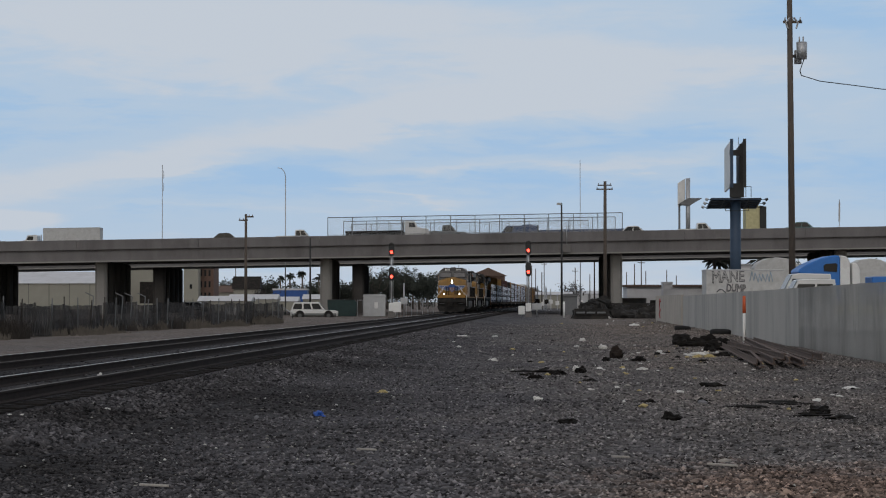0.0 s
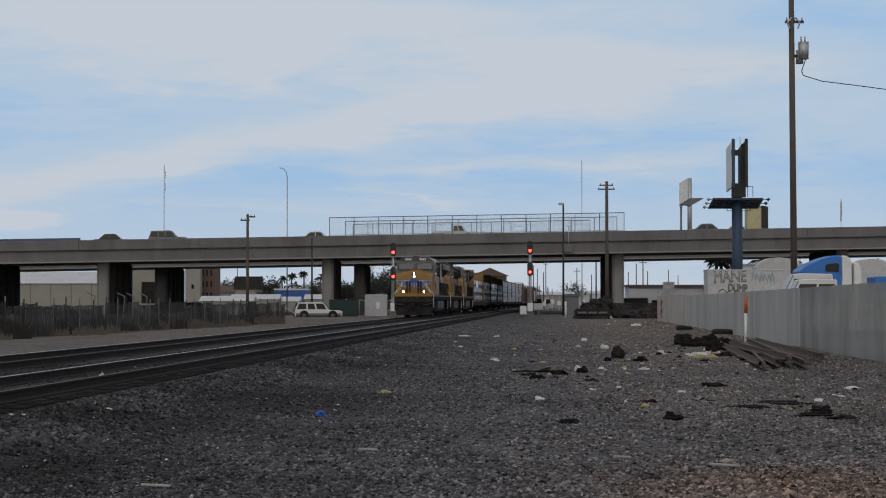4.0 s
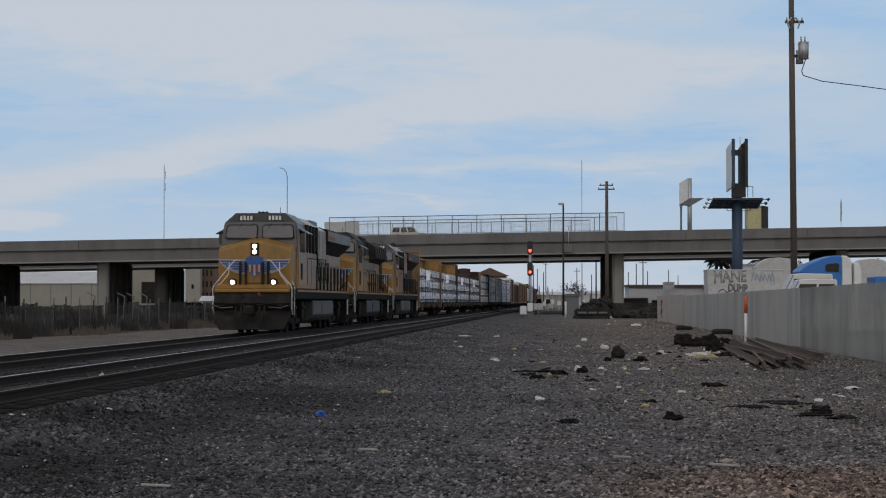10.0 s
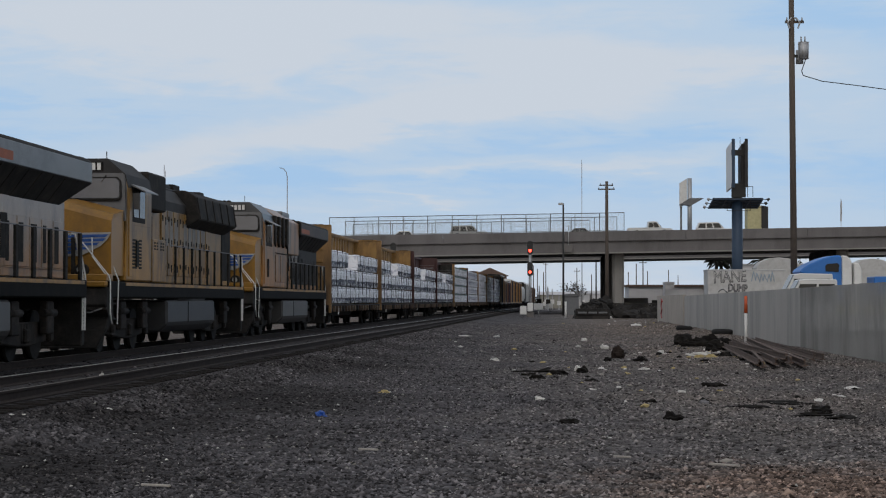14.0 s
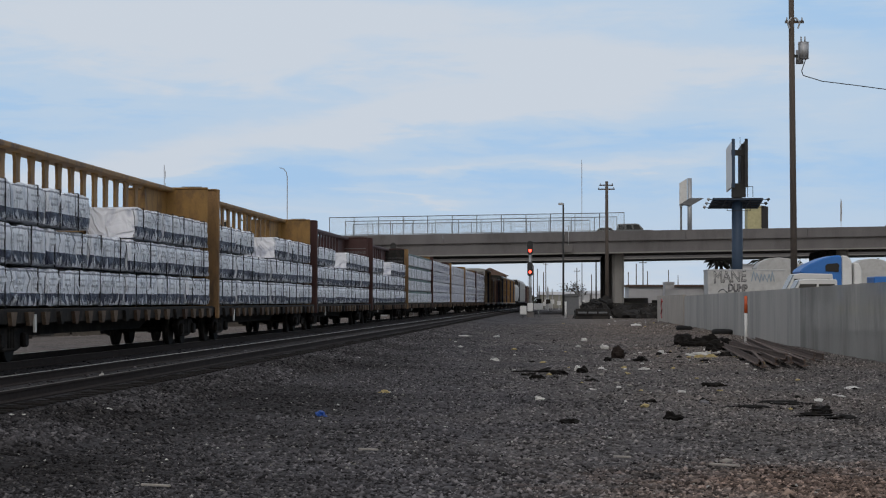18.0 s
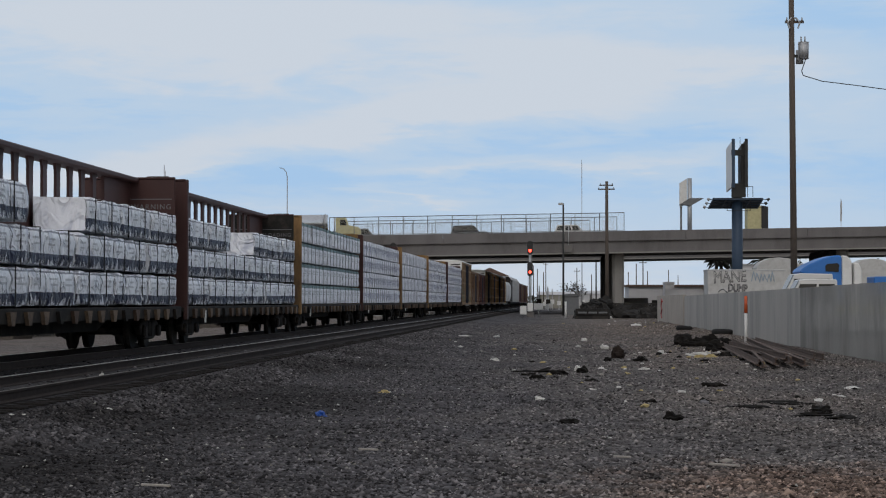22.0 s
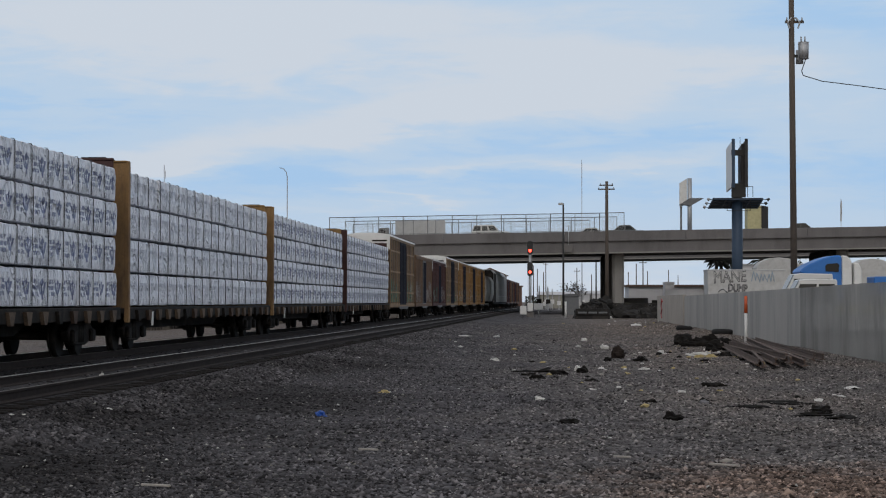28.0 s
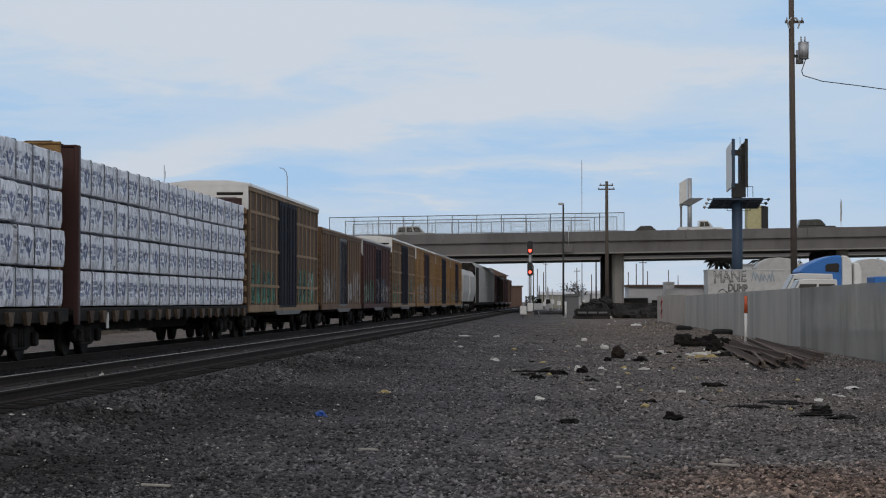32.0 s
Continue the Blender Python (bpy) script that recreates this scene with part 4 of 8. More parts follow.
def wrap(name, kind):
    """Printed plastic wrap: pale sheet with creases shaded in the colour, straps and plain printed shapes."""
    m = bpy.data.materials.new(name)
    m.use_nodes = True
    N, L = m.node_tree.nodes, m.node_tree.links
    b = N["Principled BSDF"]
    tc = N.new("ShaderNodeTexCoord")
    sp = N.new("ShaderNodeSeparateXYZ")
    L.new(tc.outputs["Object"], sp.inputs[0])
    oi = N.new("ShaderNodeObjectInfo")

    def op(o, a, c=None, d=None):
        n = N.new("ShaderNodeMath")
        n.operation = o
        for k, v in enumerate((a, c, d)):
            if v is None:
                continue
            if isinstance(v, (int, float)):
                n.inputs[k].default_value = v
            else:
                L.new(v, n.inputs[k])
        return n.outputs[0]
    cr = N.new("ShaderNodeTexNoise")
    cr.inputs["Scale"].default_value = 2.4
    cr.inputs["Detail"].default_value = 4
    cr.inputs["Distortion"].default_value = 0.6
    off = N.new("ShaderNodeVectorMath")
    off.operation = "ADD"
    sc = N.new("ShaderNodeCombineXYZ")
    L.new(op("MULTIPLY", oi.outputs["Random"], 31.0), sc.inputs[1])
    L.new(tc.outputs["Object"], off.inputs[0])
    L.new(sc.outputs[0], off.inputs[1])
    vm = N.new("ShaderNodeMapping")
    vm.inputs["Scale"].default_value = (1, 1.9, 0.8)
    L.new(off.outputs[0], vm.inputs[0])
    L.new(vm.outputs[0], cr.inputs[0])
    y, z = sp.outputs[1], sp.outputs[2]
    cell = 3.915 / 3
    u = op("SUBTRACT", op("FRACT", op("DIVIDE", y, cell)), 0.5)
    wob = op("MULTIPLY", op("SUBTRACT", cr.outputs[0], 0.5), 0.22)
    if kind == "navy":
        st = N.new("ShaderNodeTexNoise")
        st.inputs["Scale"].default_value = 1.0
        st.inputs["Detail"].default_value = 6
        st.inputs["Roughness"].default_value = 0.65
        mp = N.new("ShaderNodeMapping")
        mp.inputs["Scale"].default_value = (1, 7, 1.3)
        L.new(off.outputs[0], mp.inputs[0])
        L.new(mp.outputs[0], st.inputs[0])
        # navy band with a crisp upper edge; pale reflection streaks painted in towards the foot
        band = op("LESS_THAN", z, op("ADD", op("ADD", 0.30, op("MULTIPLY", oi.outputs["Random"], 0.06)), op("MULTIPLY", wob, 0.35)))
        glints = op("GREATER_THAN", op("ADD", st.outputs[0], op("MULTIPLY", op("SUBTRACT", 0.20, z), 0.75)), 0.555)
        ink_shade = op("MULTIPLY", band, op("SUBTRACT", 1.0, op("MULTIPLY", glints, 0.85)))
        seam = op("GREATER_THAN", op("ABSOLUTE", u), 0.480)
        ink_shade = op("MAXIMUM", ink_shade, op("MULTIPLY", seam, 0.8))
        edge = op("LESS_THAN", op("ABSOLUTE", op("SUBTRACT", op("ADD", z, op("MULTIPLY", wob, 0.3)), 0.765)), 0.02)
        ink_shade = op("MAXIMUM", ink_shade, op("MULTIPLY", edge, 0.75))
        bars = op("MULTIPLY", op("LESS_THAN", op("ABSOLUTE", op("SUBTRACT", op("ABSOLUTE", op("SUBTRACT", z, 0.56)), 0.06)), 0.022), op("LESS_THAN", op("ABSOLUTE", op("ADD", u, op("ADD", wob, 0.08))), 0.20))
        ink_shade = op("MAXIMUM", ink_shade, op("MULTIPLY", bars, op("MULTIPLY", st.outputs[0], 0.8)))
        sn = N.new("ShaderNodeSeparateXYZ")
        L.new(tc.outputs["Normal"], sn.inputs[0])
        ink_shade = op("MULTIPLY", ink_shade, op("GREATER_THAN", sn.outputs[0], 0.4))
        colour = (0.014, 0.019, 0.052)
    elif kind == "green":
        ink_shade = op("GREATER_THAN", op("ADD", z, op("MULTIPLY", wob, 0.4)), 0.69)
        txt = op("MULTIPLY", op("LESS_THAN", op("ABSOLUTE", op("SUBTRACT", op("ABSOLUTE", op("SUBTRACT", z, 0.5)), 0.05)), 0.02), op("LESS_THAN", op("ABSOLUTE", u), 0.2))
        ink_shade = op("MAXIMUM", op("MULTIPLY", ink_shade, 0.92), op("MULTIPLY", txt, 0.5))
        colour = (0.035, 0.125, 0.115)
    else:
        # a sprig with two curved leaves and a bud, beside three lines of blurred small print
        v = op("ADD", op("SUBTRACT", z, 0.42), op("MULTIPLY", wob, 0.35))
        um = op("ADD", op("MULTIPLY", u, cell), op("MULTIPLY", wob, 0.35))
        du = op("ABSOLUTE", op("SUBTRACT", um, 0.26))
        stem = op("MULTIPLY", op("LESS_THAN", du, 0.045), op("LESS_THAN", op("ABSOLUTE", op("ADD", v, 0.10)), 0.13))
        rise_ = op("POWER", op("MAXIMUM", op("ADD", v, 0.13), 0.0001), 0.5)
        leaf = op("MULTIPLY", op("LESS_THAN", op("ABSOLUTE", op("SUBTRACT", du, op("MULTIPLY", rise_, 0.42))), 0.062), op("LESS_THAN", op("ABSOLUTE", v), 0.125))
        bud = op("LESS_THAN", op("ADD", op("MULTIPLY", du, 0.75), op("ABSOLUTE", op("SUBTRACT", v, 0.12))), 0.10)
        pr = N.new("ShaderNodeTexNoise")
        pr.inputs["Scale"].default_value = 1.0
        pr.inputs["Detail"].default_value = 2
        pm = N.new("ShaderNodeMapping")
        pm.inputs["Scale"].default_value = (1, 11, 5)
        L.new(off.outputs[0], pm.inputs[0])
        L.new(pm.outputs[0], pr.inputs[0])
        lines = op("MULTIPLY", op("LESS_THAN", op("ABSOLUTE", op("SUBTRACT", op("FRACT", op("DIVIDE", op("ADD", v, 0.18), 0.13)), 0.5)), 0.33), op("LESS_THAN", op("ABSOLUTE", op("SUBTRACT", v, 0.02)), 0.195))
        lines = op("MULTIPLY", lines, op("LESS_THAN", op("ABSOLUTE", op("ADD", um, 0.26)), 0.25))
        lines = op("MULTIPLY", lines, op("GREATER_THAN", pr.outputs[0], 0.46))
        ink_shade = op("MAXIMUM", op("MULTIPLY", op("MAXIMUM", stem, op("MAXIMUM", leaf, bud)), 0.85), op("MULTIPLY", lines, 0.75))
        ink_shade = op("MULTIPLY", ink_shade, {"blue": 1.0, "plain": 0.2}[kind])
        colour = (0.035, 0.060, 0.22)
    # hollows of the crumpled sheet get a greyer colour, as crease shade
    sm = N.new("ShaderNodeMapRange")
    sm.inputs[1].default_value, sm.inputs[2].default_value = 0.33, 0.46
    L.new(cr.outputs[0], sm.inputs[0])
    basec = N.new("ShaderNodeMix")
    basec.data_type = "RGBA"
    basec.inputs["A"].default_value = (0.52, 0.55, 0.64, 1) if kind == "navy" else (0.80, 0.83, 0.91, 1)
    basec.inputs["B"].default_value = (0.86, 0.88, 0.93, 1) if kind == "navy" else (0.89, 0.91, 0.98, 1)
    L.new(sm.outputs[0], basec.inputs["Factor"])
    fold = N.new("ShaderNodeTexNoise")
    fold.inputs["Scale"].default_value = 1.3
    fold.inputs["Detail"].default_value = 2
    fold.inputs["Distortion"].default_value = 1.2
    L.new(vm.outputs[0], fold.inputs[0])
    # fold shade drawn as thin dark lines, mixed in along with the print
    line = op("LESS_THAN", op("ABSOLUTE", op("SUBTRACT", fold.outputs[0], 0.5)), 0.008 if kind == "navy" else 0.006)
    sn = N.new("ShaderNodeSeparateXYZ")
    L.new(tc.outputs["Normal"], sn.inputs[0])
    side = op("GREATER_THAN", sn.outputs[0], 0.4)
    ink_shade = op("MAXIMUM", ink_shade, op("MULTIPLY", op("MULTIPLY", line, side), 0.75 if kind == "navy" else 0.5))
    if kind != "navy":
        # thin dark seams and a line of small print
        small = op("MULTIPLY", op("LESS_THAN", op("ABSOLUTE", op("SUBTRACT", z, 0.58)), 0.042), op("LESS_THAN", op("ABSOLUTE", op("ADD", u, 0.1)), 0.26))
        small = op("MULTIPLY", small, op("GREATER_THAN", op("FRACT", op("MULTIPLY", y, 9.0)), 0.4))
        ink_shade = op("MAXIMUM", ink_shade, op("MULTIPLY", op("MULTIPLY", small, 0.36 if kind == "plain" else 0.12), side))
    mx = N.new("ShaderNodeMix")
    mx.data_type = "RGBA"
    mx.inputs["B"].default_value = (*colour, 1)
    L.new(basec.outputs["Result"], mx.inputs["A"])
    L.new(ink_shade, mx.inputs["Factor"])
    dk = N.new("ShaderNodeMix")
    dk.data_type = "RGBA"
    dk.inputs["B"].default_value = (0.03, 0.03, 0.036, 1)
    L.new(mx.outputs["Result"], dk.inputs["A"])
    L.new(op("MULTIPLY", op("MULTIPLY", op("GREATER_THAN", op("ABSOLUTE", op("ADD", u, op("MULTIPLY", wob, 0.12))), 0.472 if kind == "navy" else 0.478), side), 0.8 if kind == "navy" else 0.45), dk.inputs["Factor"])
    L.new(dk.outputs["Result"], b.inputs["Base Color"])
    b.inputs["Roughness"].default_value = 0.42
    bp = N.new("ShaderNodeBump")
    bp.inputs["Strength"].default_value = 1.0
    bp.inputs["Distance"].default_value = 0.11 if kind == "navy" else 0.14
    ridge = op("MAXIMUM", op("SUBTRACT", 1.0, op("MULTIPLY", op("ABSOLUTE", op("SUBTRACT", fold.outputs[0], 0.5)), 14.0)), 0.0)
    L.new(op("ADD", op("MULTIPLY", cr.outputs[0], 1.0 if kind == "navy" else 0.5), op("MULTIPLY", ridge, 0.35 if kind == "navy" else 0.5)), bp.inputs["Height"])
    L.new(bp.outputs[0], b.inputs["Normal"])
    return m


WRAPS = {k: wrap("wrap_" + k, k) for k in ("navy", "green", "blue", "plain")}
STRAPGREY = mat("dark_grey_strap", (0.055, 0.055, 0.062), 0.6)
STRAP = mat("black_strap", (0.02, 0.02, 0.022), 0.6)
BUNDLES = {}


def bundle_mesh(kind, ln, h, seed):
    """A wrapped stack of boards: a soft, slightly bulging block."""
    key = (kind, round(ln, 2), round(h, 2), seed)
    if key in BUNDLES:
        return BUNDLES[key]
    rnd = random.Random(seed)
    bm = B()
    cells = 3 if kind == "navy" else 5
    n = cells * 5
    ring = []
    for i in range(n + 1):
        c = (i % 5) / 5
        yy = ln * i / n
        groove = 0.045 if i % 5 == 0 else 0.008 if i % 5 in (1, 4) else 0.0
        tight = 1.0 if kind == "navy" else 0.35
        groove *= tight
        gap = 0.063 if kind == "navy" else 0.048
        row = []
        for x, z in ((0, gap), (1.215 + 0.03 * (1 - tight), gap), (1.25, gap + 0.02), (1.265, h * 0.25), (1.255, h * 0.5), (1.268, h * 0.75), (1.252, h - 0.025), (1.23 - 0.03 * tight, h - 0.006), (0, h - 0.006)):
            jx = tight * rnd.uniform(-0.04, 0.03) if x > 0.5 else 0
            dz = tight * (rnd.uniform(-0.045, 0.02) - 0.8 * groove if z > 0.6 * h else rnd.uniform(-0.015, 0.01)) if x > 0 else 0
            row.append(bm.verts.new((x - groove * (x > 0) + jx, yy + rnd.uniform(-0.03, 0.03) * (0 < i < n), z + dz)))
        ring.append(row)
    for a, b in zip(ring, ring[1:]):
        for k in range(9):
            f = bm.faces.new((a[k], a[(k + 1) % 9], b[(k + 1) % 9], b[k]))
            f.smooth = kind == "navy" and k in (2, 3, 4, 5)
    bm.faces.new(ring[0][::-1]), bm.faces.new(ring[-1])
    bmesh.ops.recalc_face_normals(bm, faces=bm.faces[:])
    BUNDLES[key] = mesh_of("wrapped_pack", bm, WRAPS[kind])
    return BUNDLES[key]


def strap_mesh(h):
    if ("s", h) not in BUNDLES:
        BUNDLES[("s", h)] = mesh_of("strap", box(box(B(), 1.245, 1.272, -0.007, 0.007, 0.02, h), 0.3, 1.26, -0.007, 0.007, h - 0.01, h + 0.008), STRAP)
    return BUNDLES[("s", h)]


def bite_mesh(h):
    if ("b", h) not in BUNDLES:
        BUNDLES[("b", h)] = mesh_of("strap", prism(B(), [(1.18, h + 0.010), (1.25, h + 0.006), (1.274, h - 0.04), (1.276, 0.3 * h), (1.272, 0.05), (1.262, 0.05), (1.262, h - 0.05), (1.24, h - 0.01), (1.18, h)], -0.013, 0.013), STRAPGREY)
    return BUNDLES[("b", h)]


def centre_beam_car(name, label, paint, kind, tiers, seed, words="", face=None):
    """Centre-beam flat car and its load; returns both things."""
    o = thing(name, label, "freight car", "centre-beam flat cars")
    L = 24.55
    rnd = random.Random(seed)
    part("deck", box(B(), -1.42, 1.42, 0.28, L - 0.3, 0.93, 1.07, 0.02), GRIME, o)
    part("centre_sill", prism(B(), [(3.9, 0.95), (6.0, 0.5), (L - 6.0, 0.5), (L - 3.9, 0.95)], -0.4, 0.4, "x"), DARK, o)
    for sx in (-1, 1):
        part("side_sill", box(B(), *sorted((sx * 1.40, sx * 1.48)), 0.28, L - 0.3, 0.80, 1.10, 0.015), GRIME, o)
        for k in range(18):
            y = 1.3 + k * (L - 2.6) / 17
            part("stake_pocket", prism(B(), [(y - 0.24, 1.03), (y + 0.24, 1.03), (y + 0.10, 0.76), (y - 0.10, 0.76)], *sorted((sx * 1.48, sx * 1.56)), "x"), (POCKET, RUST, POCKET, POCKET, GRIME)[(k * 7 + seed) % 5], o)
        part("lading_tie", box(B(), *sorted((sx * 1.49, sx * 1.53)), 3.0, 3.12, 0.62, 0.98), WHITE, o)
    for y0, y1, hw in ((0.28, 0.40, 1.43), (L - 0.36, L - 0.30, 1.30)):
        b = part("bulkhead", box(B(), -hw, hw, y0, y1, 1.07, 4.64, 0.02), face if face and y0 > 1 else CBPOST if paint is CBYEL and y0 < 1 else paint, o, "end bulkhead of painted steel")
        for x in (-hw, hw) if y0 < 1 else ():
            part("corner_post", box(B(), x - 0.06, x + 0.06, y0 - 0.01, y1 + 0.06, 0.72, 4.68, 0.02), CBPOST if paint is CBYEL else paint, b)
        if y0 < 1:
            for k in range(6):
                part("bulkhead_rib", box(B(), -1.1, 1.1, y0 - 0.06, y0, 1.3 + k * 0.56, 1.42 + k * 0.56, 0.015), paint, b)
        part("top_cap", box(B(), -hw, hw, y0 - 0.03, y1 + 0.03, 4.64, 4.69, 0.01), paint, b)
        part("grab_iron", pipe(B(), [(0.5, y0 + 0.1, 4.6), (0.5, y0 + 0.1, 4.71), (1.1, y0 + 0.1, 4.71), (1.1, y0 + 0.1, 4.6)], 0.012, 5), GRIME, b)
        if words and y0 > 1:
            tx = bpy.data.curves.new("lettering", "FONT")
            tx.body, tx.size, tx.align_x, tx.extrude, tx.space_character = words, 0.20, "RIGHT", 0.004, 1.25
            tx.materials.append(PALESPRAY)
            t = part("lettering", tx, None, b)
            t.matrix_basis = pose(1.2, y0 - 0.012, 3.80, 90, 0, 0)
            part("text_bar", box(B(), -1.2, 1.22, y0 - 0.012, y0 - 0.002, 4.07, 4.09), PALESPRAY, b)
    bm = box(B(), -0.30, 0.30, 0.40, L - 0.36, 4.54, 4.67, 0.03)
    part("top_chord", bm, paint, o)
    # gusset plates beside the bulkheads, posts between
    for y0, y1 in ((0.4, 3.6), (L - 3.6, L - 0.36)):
        part("gusset", box(B(), -0.05, 0.05, y0, y1, 3.3, 4.55), paint, o)
    n = 15
    for k in range(n):
        y = 3.4 + k * (L - 6.8) / (n - 1)
        part("beam_post", prism(B(), [(y - 0.18, 1.1), (y + 0.18, 1.1), (y + 0.18, 4.3), (y + 0.26, 4.55), (y - 0.26, 4.55), (y - 0.18, 4.3)], -0.035, 0.035, "x"), paint, o)
    part("beam_web", box(B(), -0.03, 0.03, 1.0, L - 1.0, 1.07, 3.35), paint, o)
    for y in (2.75, L - 2.75):
        truck(o, y, (-0.9, 0.9), 0.95)
    bm = B()
    for y in (0, L):
        box(bm, -0.12, 0.12, y - 0.4, y + 0.9, 0.72, 0.95, 0.04)
    part("coupler", bm, DARK, o)
    # load
    ld = thing("lumber_load", {"navy": "white and navy wrapped lumber bundles stacked three high", "green": "white wrapped lumber bundles with a green band", "blue": "white wrapped lumber bundles with blue printed marks", "plain": "pale wrapped lumber bundles with faint print"}[kind], "lumber", "lumber loads")
    cols = 6
    ln = (L - 0.86) / cols
    h = 0.842 if tiers == 3 else 0.836
    for sx in (1, -1):
        for c in range(cols):
            top = tiers
            for k in range(top):
                kd = kind
                if kind == "navy" and k == 2 and c == 2:
                    continue
                me = bundle_mesh(kd, ln - 0.03, h, rnd.randrange(5) + 10 * tiers)
                b = part("wrapped_pack", me, None, ld)
                y = 0.45 + c * ln
                b.matrix_basis = pose(0.16 + rnd.uniform(-0.045, 0.02), y, 1.09 + k * (h + 0.004)) if sx > 0 else pose(-0.16, y + ln - 0.03, 1.09 + k * (h + 0.004), 0, 0, 180)
                if kind == "navy" and k == 2 and c > 2:
                    b.scale.y = 0.9
                    b.location.y = 0.45 + 12.9 + (c - 3) * 3.56 + (0 if sx > 0 else 3.53)
                if sx > 0 and kind == "navy":
                    for q in range(2):
                        s = part("strap", strap_mesh(h), None, b)
                        s.location = (0, 0.95 + q * 2.0 + rnd.uniform(-0.3, 0.3), 0)
                elif sx > 0:
                    for q in range(3):
                        s = part("strap", bite_mesh(h), None, b)
                        s.location = (0, 0.03 + q * 1.305 + rnd.uniform(-0.015, 0.03), 0)
    return o, ld


def tag_patch(rnd, x, y0, w, z0, h):
    """A flat sprayed area with a lumpy outline, like a row of swollen letters."""
    bm = B()
    n = 26
    top, foot = [], []
    for i in range(n + 1):
        t = i / n
        lump_ = abs(math.sin(t * math.pi * rnd.choice((3, 3, 4)))) ** 0.5
        top.append((y0 + w * t, z0 + h * (0.45 + 0.5 * lump_ * rnd.uniform(0.85, 1.0)) * min(1, 6 * t + 0.3, 6 * (1 - t) + 0.3)))
        foot.append((y0 + w * t, z0 + rnd.uniform(0, 0.07)))
    A = [[bm.verts.new((xx, y, z)) for y, z in row] for row in (foot, top) for xx in (x - 0.004, x)]
    for i in range(n):
        bm.faces.new((A[1][i], A[1][i + 1], A[3][i + 1], A[3][i]))
        bm.faces.new((A[0][i + 1], A[0][i], A[2][i], A[2][i + 1]))
    return bm


def tag_line(rnd, x, y0, w, z0, h):
    """One unbroken looping stroke, as from a spray can."""
    bm = B()
    loops = max(3, int(w / 0.5))
    ph, k = rnd.uniform(0, 6), rnd.uniform(1.6, 2.6)
    pts = []
    n = loops * 12
    for i in range(n + 1):
        t = i / n
        a = 2 * math.pi * loops * t
        pts.append(Vector((x, y0 + w * t + 0.16 * math.cos(a + ph), z0 + h * (0.5 + 0.36 * math.sin(a) + 0.12 * math.sin(k * a + ph)))))
    wd = rnd.uniform(0.04, 0.07)
    prev = None
    for i, p in enumerate(pts):
        d = (pts[min(n, i + 1)] - pts[max(0, i - 1)]).normalized()
        s = Vector((0, -d.z, d.y)) * wd
        cur = (bm.verts.new(p + s), bm.verts.new(p - s))
        if prev:
            bm.faces.new((prev[0], prev[1], cur[1], cur[0]))
        prev = cur
    return bm


